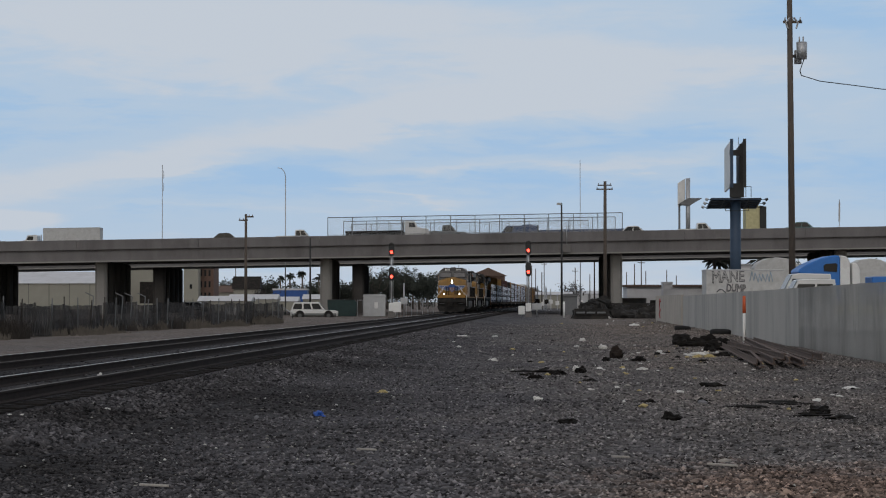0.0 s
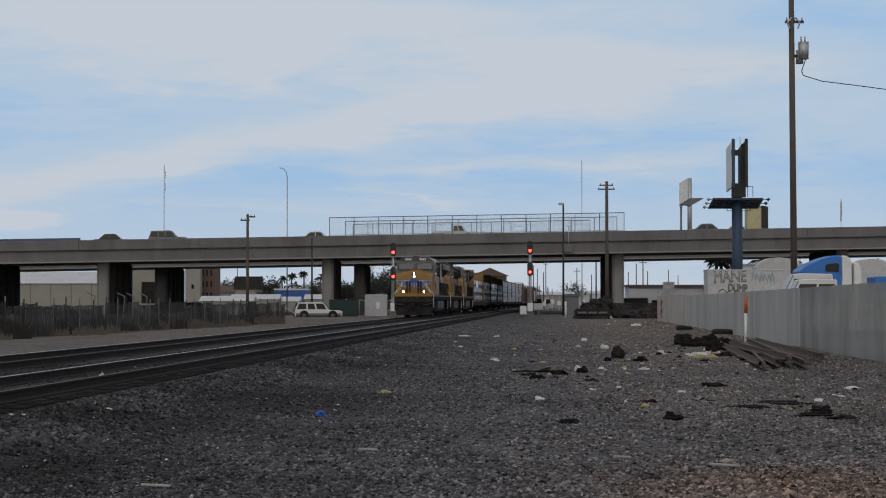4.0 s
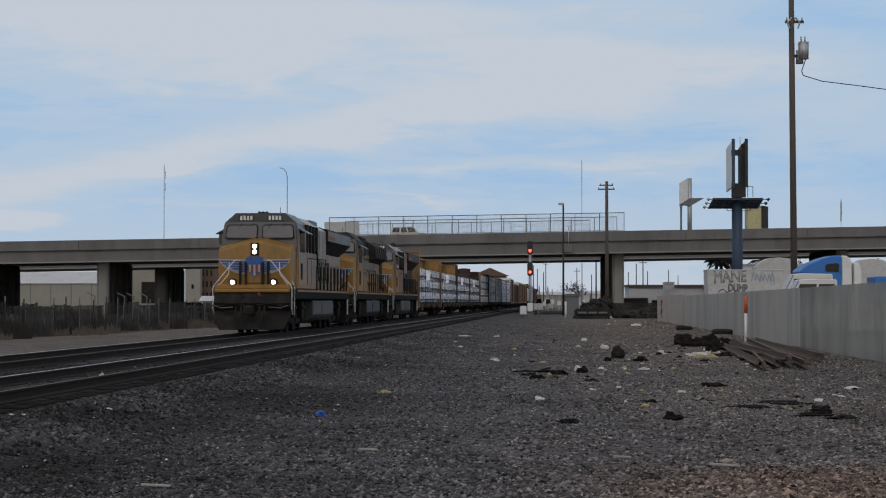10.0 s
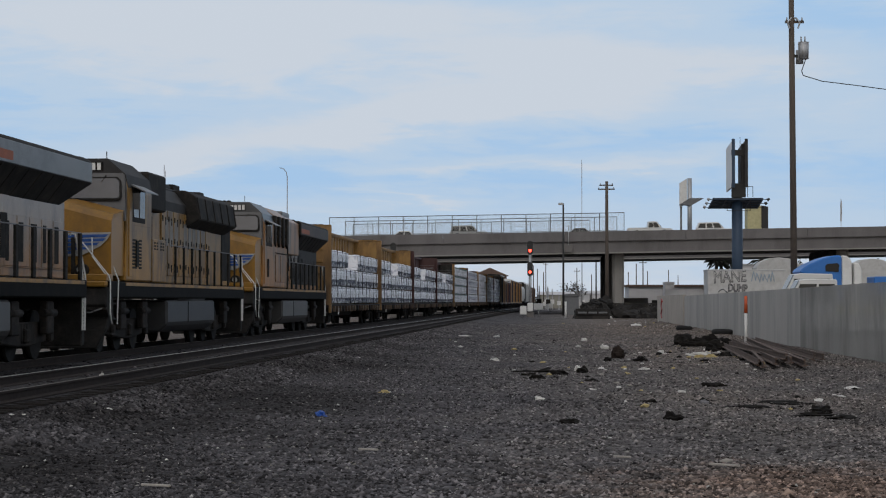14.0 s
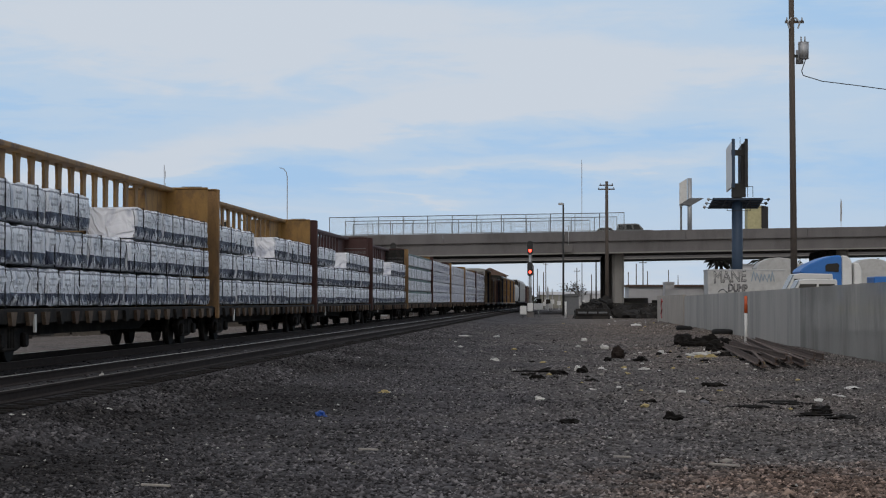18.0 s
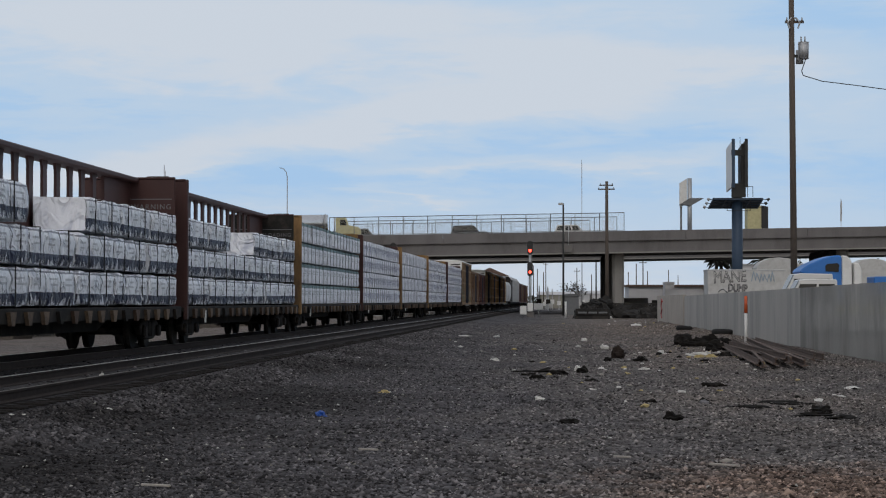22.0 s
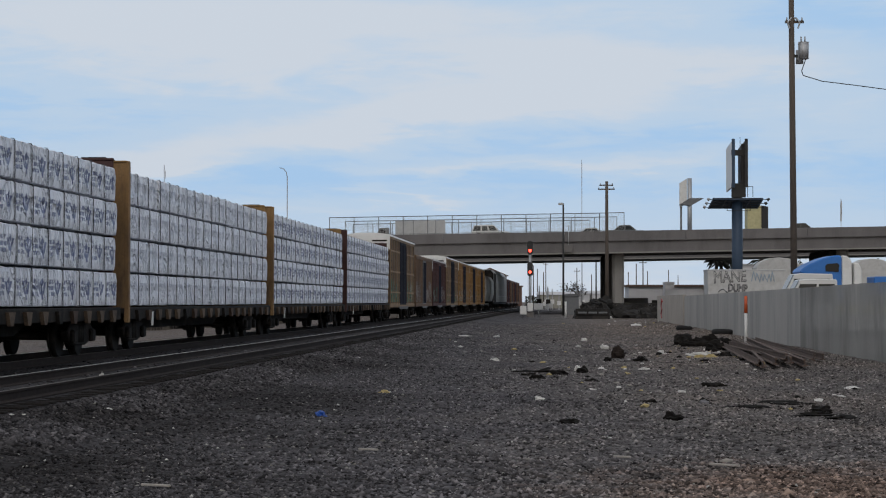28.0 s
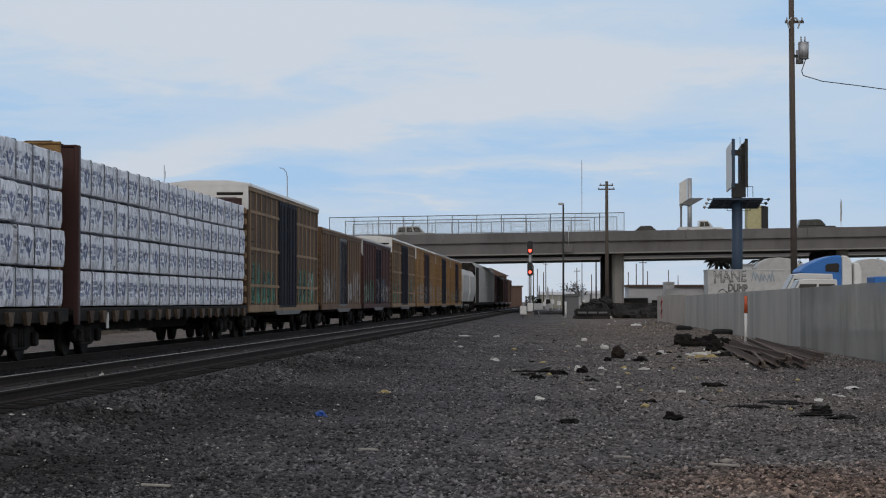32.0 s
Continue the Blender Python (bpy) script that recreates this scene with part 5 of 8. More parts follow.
def boxcar(name, label, paint, door, L, H, end_paint, ribs, seed):
    o = thing(name, label, "boxcar", "box cars")
    top = H
    z0 = 1.02
    part("body", box(B(), -1.42, 1.42, 0.6, L - 0.6, z0, top - 0.18, 0.02), BROWNP if paint is TAN_P else paint, o)
    bm = prism(B(), [(-1.5, top - 0.2), (1.5, top - 0.2), (1.46, top - 0.1), (0.6, top), (-0.6, top), (-1.46, top - 0.1)], 0.5, L - 0.5)
    part("roof", bm, end_paint, o)
    for k in range(14):
        y = 1.2 + k * (L - 2.4) / 13
        part("roof_rib", prism(B(), [(-1.45, top - 0.07), (1.45, top - 0.07), (0.6, top + 0.04), (-0.6, top + 0.04)], y - 0.05, y + 0.05), end_paint, o)
    for y0, y1 in ((0.5, 0.6), (L - 0.6, L - 0.5)):
        bm = B()
        nb = 9
        for k in range(nb):
            z = z0 + 0.15 + k * (top - z0 - 0.9) / nb
            box(bm, -1.36, 1.36, y0 - 0.03, y1, z, z + (top - z0 - 0.9) / nb * 0.55, 0.03)
        e = part("end_panel", bm, paint, o)
        part("text_bar", box(B(), 0.35, 1.25, y0 - 0.006, y0 - 0.002, top - 0.50, top - 0.40), GRIME, e)
        part("end_header", box(B(), -1.42, 1.42, y0 + 0.0, y1, top - 0.98, top - 0.18), end_paint, e)
    dy = L / 2
    dw = 1.6 if ribs else 2.4
    for sx in (-1, 1):
        part("side_sill", box(B(), *sorted((sx * 1.38, sx * 1.46)), 0.6, L - 0.6, 0.86, 1.1, 0.015), paint, o)
        part("door_sill", prism(B(), [(dy - dw - 1.4, 0.9), (dy - dw - 0.6, 0.74), (dy + dw + 0.6, 0.74), (dy + dw + 1.4, 0.9)], *sorted((sx * 1.44, sx * 1.5)), "x"), GREYDOOR, o)
        part("top_rail", box(B(), *sorted((sx * 1.42, sx * 1.47)), 0.6, L - 0.6, top - 0.34, top - 0.2, 0.01), paint, o)
        for k in range(ribs or 16):
            n = ribs or 16
            y = 0.85 + k * (L - 1.7) / (n - 1)
            if abs(y - dy) < dw + 0.1:
                continue
            part("side_post", box(B(), *sorted((sx * 1.42, sx * 1.46)), y - 0.06, y + 0.06, 1.05, top - 0.3, 0.01), paint, o)
        if not ribs:
            for z in (1.78, 3.04, 4.3):
                part("side_rail", box(B(), *sorted((sx * 1.42, sx * 1.455)), 0.85, dy - dw, z - 0.05, z + 0.05), paint, o)
                part("side_rail", box(B(), *sorted((sx * 1.42, sx * 1.455)), dy + dw, L - 0.85, z - 0.05, z + 0.05), paint, o)
        for ya, yb in ((dy - dw, dy - 0.02), (dy + 0.02, dy + dw)):
            d = part("door", box(B(), *sorted((sx * 1.42, sx * 1.465)), ya, yb, 1.0, top - 0.35, 0.012), door, o, "sliding plug door")
            for k in range(3):
                y = ya + 0.3 + k * (yb - ya - 0.6) / 2
                part("lock_rod", rod(B(), (sx * 1.485, y, 1.1), (sx * 1.485, y, top - 0.5), 0.022, n=6), DOORROD, d)
            for z in (1.9, 3.1, 4.0):
                part("door_rib", box(B(), *sorted((sx * 1.46, sx * 1.475)), ya + 0.06, yb - 0.06, z - 0.04, z + 0.04), door, d)
        if sx > 0:
            rnd = random.Random(seed)
            fills = (TEALSPRAY, WHITESPRAY, BLUESPRAY, WHITESPRAY)
            for q, (ya, yb) in enumerate(((1.0, dy - dw - 0.1), (dy - dw + 0.1, dy + dw - 0.1), (dy + dw + 0.15, L - 1.0))):
                xs = 1.468 if q == 1 else 1.424
                if q == 1 and seed % 3:
                    continue
                yy = ya + rnd.uniform(0.0, 0.5)
                while yy < yb - 1.2:
                    w = min(rnd.uniform(1.8, 3.6), yb - yy)
                    h = rnd.uniform(1.1, 1.9)
                    part("sprayed_patch", tag_patch(rnd, xs, yy, w, 1.16, h), TEALSPRAY if q == 0 and seed % 4 == 1 else fills[(seed + q + (h > 1.2)) % 4], o, "faded sprayed patch")
                    part("sprayed_tag", tag_line(rnd, xs + 0.006, yy + 0.1, w - 0.2, 1.24, h * 0.8), rnd.choice((CHALK, SCRIPT, CHALK)), o, "looping sprayed tag")
                    yy += w + rnd.uniform(0.2, 1.0)
        for y in (0.7, L - 1.15):
            bm = B()
            for k in range(7):
                box(bm, *sorted((sx * 1.5, sx * 1.53)), y, y + 0.42, 1.15 + k * 0.42, 1.18 + k * 0.42)
            part("ladder", bm, GRIME, o)
    part("underframe", box(B(), -0.5, 0.5, 0.2, L - 0.2, 0.7, 1.0), DARK, o)
    for y in (2.6, L - 2.6):
        truck(o, y, (-0.9, 0.9), 0.95)
    bm = B()
    for y in (0, L):
        box(bm, -0.12, 0.12, y - 0.4, y + 0.9, 0.72, 0.95, 0.04)
    part("coupler", bm, DARK, o)
    return o


TAN_P = mat("weathered_tan_paint", (0.30, 0.20, 0.112), 0.7, var=0.25, scale=1.2, stain=(0.09, 0.055, 0.035), stain_amt=0.7, stretch=(1, 1, 0.25))
TANGOLD = mat("golden_ochre_paint", (0.30, 0.165, 0.050), 0.7, var=0.25, scale=1.2, stain=(0.12, 0.065, 0.035), stain_amt=0.6, stretch=(1, 1, 0.25))
TAN2 = mat("rusty_orange_brown_paint", (0.165, 0.098, 0.055), 0.75, var=0.25, scale=1.2, stain=(0.06, 0.035, 0.025), stain_amt=0.75, stretch=(1, 1, 0.25))
OXIDE = mat("oxide_red_paint", (0.078, 0.030, 0.027), 0.75, var=0.25, scale=1.2, stain=(0.04, 0.02, 0.018), stain_amt=0.6, stretch=(1, 1, 0.25))
NAVYDOOR = mat("dark_blue_door_paint", (0.016, 0.018, 0.029), 0.7, var=0.3, spec=0.1, stain=(0.05, 0.04, 0.03), stain_amt=0.5, stretch=(1, 1, 0.3))
# post tan darkened to paint recess shade between the posts, plus rust streaks
BROWNP = mat("rusty_recess_shade_panel", (0.105, 0.066, 0.04), 0.8, var=0.3, scale=1.4, stain=(0.045, 0.03, 0.022), stain_amt=0.8, stretch=(1, 1, 0.2))


def worn_spray(name, colour, cover):
    """Old spray paint, flaked and patchy, so that the wall shows between."""
    m = mat(name, colour, 0.75, var=0.35, scale=3)
    N, L = m.node_tree.nodes, m.node_tree.links
    tc = N.new("ShaderNodeTexCoord")
    n = N.new("ShaderNodeTexNoise")
    n.inputs["Scale"].default_value = 2.2
    n.inputs["Detail"].default_value = 6
    n.inputs["Roughness"].default_value = 0.65
    L.new(tc.outputs["Object"], n.inputs[0])
    r = N.new("ShaderNodeMapRange")
    r.inputs[1].default_value, r.inputs[2].default_value = 0.40, 0.60
    r.inputs[3].default_value, r.inputs[4].default_value = cover * 0.5, cover
    L.new(n.outputs[0], r.inputs[0])
    L.new(r.outputs[0], N["Principled BSDF"].inputs["Alpha"])
    return m


TEALSPRAY = worn_spray("teal_spray_paint", (0.07, 0.23, 0.165), 1.0)
WHITESPRAY = worn_spray("chalky_spray_paint", (0.36, 0.35, 0.34), 0.85)
BLUESPRAY = worn_spray("pale_blue_spray_fill", (0.13, 0.26, 0.36), 0.85)
DOORROD = mat("worn_blue_grey_rod", (0.034, 0.037, 0.052), 0.7, var=0.3, spec=0.1)
CHALK = mat("white_spray_line", (0.42, 0.42, 0.42), 0.7, var=0.25)
SCRIPT = mat("black_marker_spray", (0.03, 0.03, 0.035), 0.7)
GREYDOOR = mat("grey_door_paint", (0.15, 0.15, 0.15), 0.6, var=0.25, stain=(0.09, 0.07, 0.055), stain_amt=0.6, stretch=(1, 1, 0.3))
PALE = mat("pale_grey_car_paint", (0.42, 0.42, 0.42), 0.6, var=0.15, stain=(0.22, 0.20, 0.18), stain_amt=0.6, stretch=(1, 1, 0.3))

MOVES = []      # (thing, seconds at which its front passes the eye)


def ride(ob, t_pass):
    MOVES.append((ob, t_pass))


ride(locomotive("locomotive", "yellow and grey diesel locomotive with lit headlights", SIDE, False, True, fascia=FASCIA), 15.845)
ride(locomotive("locomotive", "yellow diesel locomotive with black flared radiators", YELSIDE, True, False, 21.6), 17.53)
ride(locomotive("locomotive", "yellow and grey diesel locomotive, third of three", SIDE3, False, False, fascia=SOOTFASCIA), 19.17)
LOADS = [("yellow centre-beam flat car with stacked lumber", CBYEL, "navy", 3), ("yellow centre-beam flat car with stacked lumber", CBYEL, "navy", 3),
         ("oxide red centre-beam flat car with stacked lumber", CBRED, "navy", 3), ("oxide red centre-beam flat car with stacked lumber", CBRED, "navy", 3),
         ("yellow centre-beam flat car, fully loaded", CBYEL, "green", 4), ("dark red centre-beam flat car, fully loaded", CBRED, "blue", 4),
         ("yellow centre-beam flat car, fully loaded", CBYEL, "plain", 4), ("yellow centre-beam flat car, fully loaded", CBYEL, "blue", 4), ("dark red centre-beam flat car, fully loaded", CBRED, "blue", 4)]
for i, (lab, paint, kd, tiers) in enumerate(LOADS):
    c, ld = centre_beam_car("centre_beam_car", lab, paint, kd, tiers, i + 3, {2: "WARNING", 3: "LOADING"}.get(i, ""), DARK if i == 3 else None)
    ride(c, 20.86 + i * 1.81)
    ride(ld, 20.86 + i * 1.81)
for t, L, H, p, d, e, ribs in ((37.11, 20.4, 5.32, TAN_P, NAVYDOOR, WHITE, 0), (38.61, 18.1, 4.56, TAN2, GREYDOOR, TAN2, 17), (39.94, 17.4, 4.62, OXIDE, OXIDE, PALE, 17),
                               (41.22, 19.8, 5.18, TAN_P, NAVYDOOR, WHITE, 0), (42.67, 21.4, 5.18, TANGOLD, OXIDE, WHITE, 0), (44.23, 20.6, 5.18, TANGOLD, NAVYDOOR, PALE, 0), (45.74, 18.8, 5.18, TANGOLD, OXIDE, PALE, 0),
                               (53.5, 20.5, 5.0, OXIDE, OXIDE, OXIDE, 17), (55.05, 20.5, 5.0, TAN2, GREYDOOR, TAN2, 17), (56.6, 20.5, 5.0, OXIDE, OXIDE, OXIDE, 17), (58.15, 20.5, 5.0, TAN2, OXIDE, OXIDE, 17)):
    ride(boxcar("boxcar", "weathered %s boxcar with ribbed sides" % {TAN_P: "tan yellow", TANGOLD: "golden yellow", TAN2: "rusty brown", OXIDE: "oxide red"}[p], p, d, L, H, e, ribs, int(t)), t)

# ---- boundary fence, poles, signals ----
SCREEN = mat("grey_green_screen_fence", (0.43, 0.415, 0.385), 0.8, var=0.14, scale=0.6, stain=(0.21, 0.207, 0.198), stain_amt=0.65, per=0.02, stretch=(1, 0.9, 0.22))


def see_through():
    """Thinner screen cloth of the nearer panels: some light passes the weave."""
    m = mat("thin_screen_cloth", (0.39, 0.375, 0.35), 0.8, var=0.2, scale=0.5, stain=(0.17, 0.167, 0.16), stain_amt=0.75, per=0.02, stretch=(1, 0.9, 0.35))
    m.node_tree.nodes["Principled BSDF"].inputs["Alpha"].default_value = 0.70
    return m


SCREEN2 = see_through()
BLOCK = mat("pale_block_wall", (0.46, 0.42, 0.37), 0.9, var=0.12, scale=0.8, stain=(0.30, 0.28, 0.24), per=0.1)
WOOD = mat("weathered_pole_wood", (0.10, 0.082, 0.068), 0.9, var=0.3, scale=3, stretch=(1, 1, 0.15), stain=(0.05, 0.04, 0.035))
BLACKP = mat("black_pole_paint", (0.03, 0.03, 0.03), 0.7)
RUBBER = mat("old_tyre_rubber", (0.013, 0.013, 0.013), 0.85, var=0.3)
ORANGE = mat("faded_orange_plastic", (0.55, 0.10, 0.03), 0.5, var=0.15)


def wall_x(y):
    return 8.8 + 0.0533 * y


def build_boundary():
    f = thing("wall_boundary", "grey screened boundary fence along the yard", "fence", kind="structure")
    y = 14.0
    n = 0
    while y < 139:
        ln = 2.9
        a, b = Vector((wall_x(y), y, 0)), Vector((wall_x(y + ln), y + ln, 0))
        top = 1.86 - 0.0019 * y
        me = prism(B(), [(a.x, a.y), (b.x, b.y - 0.004), (b.x + 0.012, b.y - 0.004), (a.x + 0.012, a.y)], -0.7, top + random.uniform(-0.006, 0.006), "z")
        part("panel", me, SCREEN2 if y < 74 else SCREEN, f)
        part("post", rod(B(), (a.x + 0.06, a.y, -0.6), (a.x + 0.06, a.y, top - 0.01), 0.035, n=6), FENCE, f)
        y += ln
    w = thing("wall_block", "pale concrete block wall with a red scrawl", "wall", kind="structure")
    while y < 174:
        ln = 5.9
        a, b = Vector((wall_x(y) - 0.1, y, 0)), Vector((wall_x(y + ln) - 0.1, y + ln, 0))
        part("panel", prism(B(), [(a.x, a.y), (b.x, b.y - 0.03), (b.x + 0.2, b.y - 0.03), (a.x + 0.2, a.y)], -0.7, 1.68, "z"), BLOCK, w)
        y += ln
    bm = B()
    pts = [(168, 1.2), (169.2, 1.4), (170, 0.8), (168.6, 0.55), (170.2, 0.2), (169, -0.1)]
    for p, q in zip(pts, pts[1:]):
        rod(bm, (wall_x(p[0]) - 0.12, p[0], p[1]), (wall_x(q[0]) - 0.12, q[0], q[1]), 0.06, n=4)
    part("scrawl", bm, RED, w)


build_boundary()


def pole(name, label, x, y, top, r, arms=(), material=WOOD, lean=0.0, base=-0.6):
    o = thing(name, label, "pole", m=pose(x, y, 0))
    part("shaft", rod(B(), (0, 0, base), (lean, 0, top), r, r * 0.72, n=10), material, o)
    for z, h0, h1 in arms:
        part("crossarm", box(B(), h0, h1, -0.08, 0.02, z - 0.07, z + 0.07, 0.01), material, o)
        for k in range(3):
            xx = h0 + 0.1 + k * (h1 - h0 - 0.2) / 2
            part("insulator", rod(B(), (xx, -0.03, z + 0.07), (xx, -0.03, z + 0.24), 0.05, 0.03, n=8), STEEL, o)
    return o


p = pole("utility_pole", "tall weathered wooden utility pole with a transformer", 18.49, 110, 19.5, 0.19, ((15.97, -0.45, 0.55),), lean=-0.12)
bm = rod(B(), (0.52, -0.05, 14.00), (0.52, -0.05, 14.90), 0.27, 0.29, n=16)
tr = part("transformer", bm, STEEL, p, "grey cylindrical transformer")
for dx in (-0.12, 0.08):
    part("bushing", rod(B(), (0.52 + dx, -0.05, 14.90), (0.52 + dx, -0.05, 15.19), 0.04, n=8), STEEL, tr)
part("bracket", box(B(), 0.05, 0.3, -0.06, 0.04, 14.09, 14.24), BLACKP, tr)
part("lower_can", rod(B(), (0.34, 0.1, 13.77), (0.34, 0.1, 14.48), 0.2, n=12), STEEL, p)
bm = B()
pipe(bm, [(0.7, -0.05, 14.18), (0.42, -0.05, 13.38), (0.5, -0.05, 13.14), (1.5, 0, 12.84), (3.4, 0.5, 12.67), (5.0, 1.0, 12.52), (9.0, 2.0, 12.64), (14.0, 3.0, 12.93)], 0.025, 5)
part("service_cable", bm, BLACKP, p)
bm = B()
for sx in (-1, 1):
    pipe(bm, [(sx * 0.1, -0.1, 16.20), (sx * 0.32, -0.1, 15.91), (sx * 0.22, -0.1, 15.61)], 0.05, 6)
part("cutout", bm, STEEL, p)
pole("utility_pole", "wooden utility pole with a crossarm by the overpass", 17.64, 225, 14.14, 0.22, ((13.72, -0.8, 0.7), (13.29, -0.95, 0.85)))
pole("utility_pole", "wooden utility pole with a short crossarm", -19.17, 205, 9.78, 0.17, ((9.17, -0.7, 0.2), (9.51, -0.1, 0.75)))
o = pole("lamp_post", "dark lamp post with a small lamp head", 13.59, 236, 12.28, 0.13, material=BLACKP)
part("lamp_head", box(B(), -0.55, 0.0, -0.15, 0.15, 12.09, 12.35, 0.03), STEEL, o)
pole("slim_pole", "slim dark steel pole", -14.92, 238, 8.45, 0.12, material=BLACKP)
o = pole("street_lamp", "tall street lamp with a curved arm on the overpass", -21.33, 286, 18.27, 0.09, material=STEEL, base=-0.6)
part("arm", pipe(B(), [(0, 0, 18.27), (-0.15, 0, 18.89), (-0.5, 0, 19.35), (-1.05, 0, 19.51)], 0.06), STEEL, o)
o = pole("radio_mast", "thin lattice radio mast", -56.08, 420, 28.61, 0.10, material=STEEL)
for z in (24.07, 26.56):
    part("antenna", rod(B(), (0.25, 0, z - 0.7), (0.25, 0, z + 0.9), 0.05, n=6), STEEL, o)
pole("antenna_pole", "thin grey steel antenna pole", 21.94, 330, 23.55, 0.07, material=STEEL)
o = pole("flag_pole", "slim pole with a narrow banner", 57.16, 300, 15.93, 0.06, material=STEEL, base=0)
part("banner", prism(B(), [(-0.12, 12.68), (0.12, 12.68), (0.15, 15.28), (0.0, 15.93), (-0.1, 15.11)], -0.04, 0.0), STEEL, o)
# distant poles seen under the overpass
for x, z, y, arm in ((-56.78, 10.1, 520, 0), (-55.51, 9.82, 520, 0), (-51.16, 9.54, 520, 0), (20.76, 9.42, 480, 0), (22.57, 8.95, 500, 0), (25.58, 11.23, 520, 1), (20.69, 7.18, 430, 0), (30.75, 8.9, 480, 1), (33.41, 7.22, 470, 0), (24.17, 7.94, 330, 0), (39.75, 8.92, 430, 0), (38.27, 9.36, 400, 1), (45.98, 7.98, 470, 0), (51.76, 8.39, 480, 0), (53.97, 7.09, 480, 0), (41.66, 7.73, 470, 0)):
    pole("utility_pole", "distant dark utility pole", x, y, z, 0.13, ((z - 0.8, -0.7, 0.7),) if arm else ())


def signal(x, y, heads, base, label):
    o = thing("railway_signal", label, "railway signal", "railway signals", pose(x, y, 0))
    part("mast", rod(B(), (0, 0, base), (0, 0, heads[0] + 0.5), 0.085, n=10), STEEL, o)
    part("footing", box(B(), -0.35, 0.35, -0.35, 0.35, base - 0.4, base + 0.25, 0.05), CONCRETE_D, o)
    for z in heads:
        prof = [(0.30 * math.cos(a) * 1.0, z + 0.30 * math.sin(a) + (0.42 if math.sin(a) > 0 else -0.42)) for a in [k * math.pi / 8 for k in range(16)]]
        h = part("signal_head", prism(B(), prof, -0.30, -0.26), BLACKP, o, "black oval signal backboard")
        part("lamp_case", box(B(), -0.18, 0.18, -0.26, 0.1, z - 0.5, z + 0.5, 0.04), BLACKP, h)
        part("lens", rod(B(), (0, -0.33, z - 0.28), (0, -0.30, z - 0.28), 0.15, n=14), REDLAMP, h, "lit red lens")
        bm = B()
        for k in range(7):
            a0, a1 = math.pi * k / 7, math.pi * (k + 1) / 7
            v = [bm.verts.new((0.2 * math.cos(a), yy, z - 0.28 + 0.2 * math.sin(a))) for a, yy in ((a0, -0.30), (a1, -0.30), (a1, -0.62), (a0, -0.62))]
            bm.faces.new(v)
        part("hood", bm, BLACKP, h)
    bm = B()
    for sx in (-0.17, 0.17):
        rod(bm, (sx, 0.25, base), (sx, 0.25, heads[0]), 0.02, n=5)
    for k in range(16):
        z = base + 0.4 + k * 0.34
        rod(bm, (-0.17, 0.25, z), (0.17, 0.25, z), 0.015, n=4)
    part("ladder", bm, STEEL, o)
    part("bungalow_box", box(B(), -0.28, 0.28, -0.5, -0.15, base + 0.3, base + 1.15, 0.03), WHITE, o, "white equipment box")
    return o


signal(8.82, 212, (6.64, 4.46), -0.1, "two-headed railway signal showing red over red")
signal(-5.14, 216, (6.56, 4.05), -0.1, "two-headed railway signal showing red over red")
for x, y, w, z0, z1, up, lab, mt in ((7.98, 208, 0.32, -0.1, 0.75, 0.05, 'white metal equipment cabinet by the track', WHITE), (9.77, 214, 0.5, 0.35, 1.0, 0.05, 'grey metal equipment cabinet on a stand', STEEL), (-3.89, 218, 0.36, 0.9, 1.6, 1.5, 'grey equipment box on a post', STEEL), (-4.49, 213, 0.4, 0.1, 1.15, 0.05, 'white equipment cabinet by a signal', WHITE)):
    o = thing("equipment_cabinet", lab, "cabinet", "trackside cabinets", pose(x, y, 0))
    part("case", box(B(), -w, w, -0.25, 0.25, z0, z1, 0.03), mt, o)
    part("stand", rod(B(), (0, 0, -0.45), (0, 0, z1 + up), 0.07, n=8), STEEL, o)
o = thing("marker_post", "white marker post with an orange top", "post", m=pose(11.73, 81, 0))
part("post", rod(B(), (0, 0, -0.6), (0, 0, 0.78), 0.062, n=10), WHITE, o)
part("cap", rod(B(), (0, 0, 0.78), (0, 0, 1.45), 0.07, 0.06, n=10), ORANGE, o)
o = thing("marker_post", "short white marker post", "post", m=pose(12.02, 205, 0))
part("post", rod(B(), (0, 0, -0.6), (0, 0, 1.19), 0.1, n=10), WHITE, o)

# ---- billboards ----
BILLBLUE = mat("dark_blue_steel_paint", (0.035, 0.06, 0.10), 0.5, 0.2, var=0.2, scale=1)


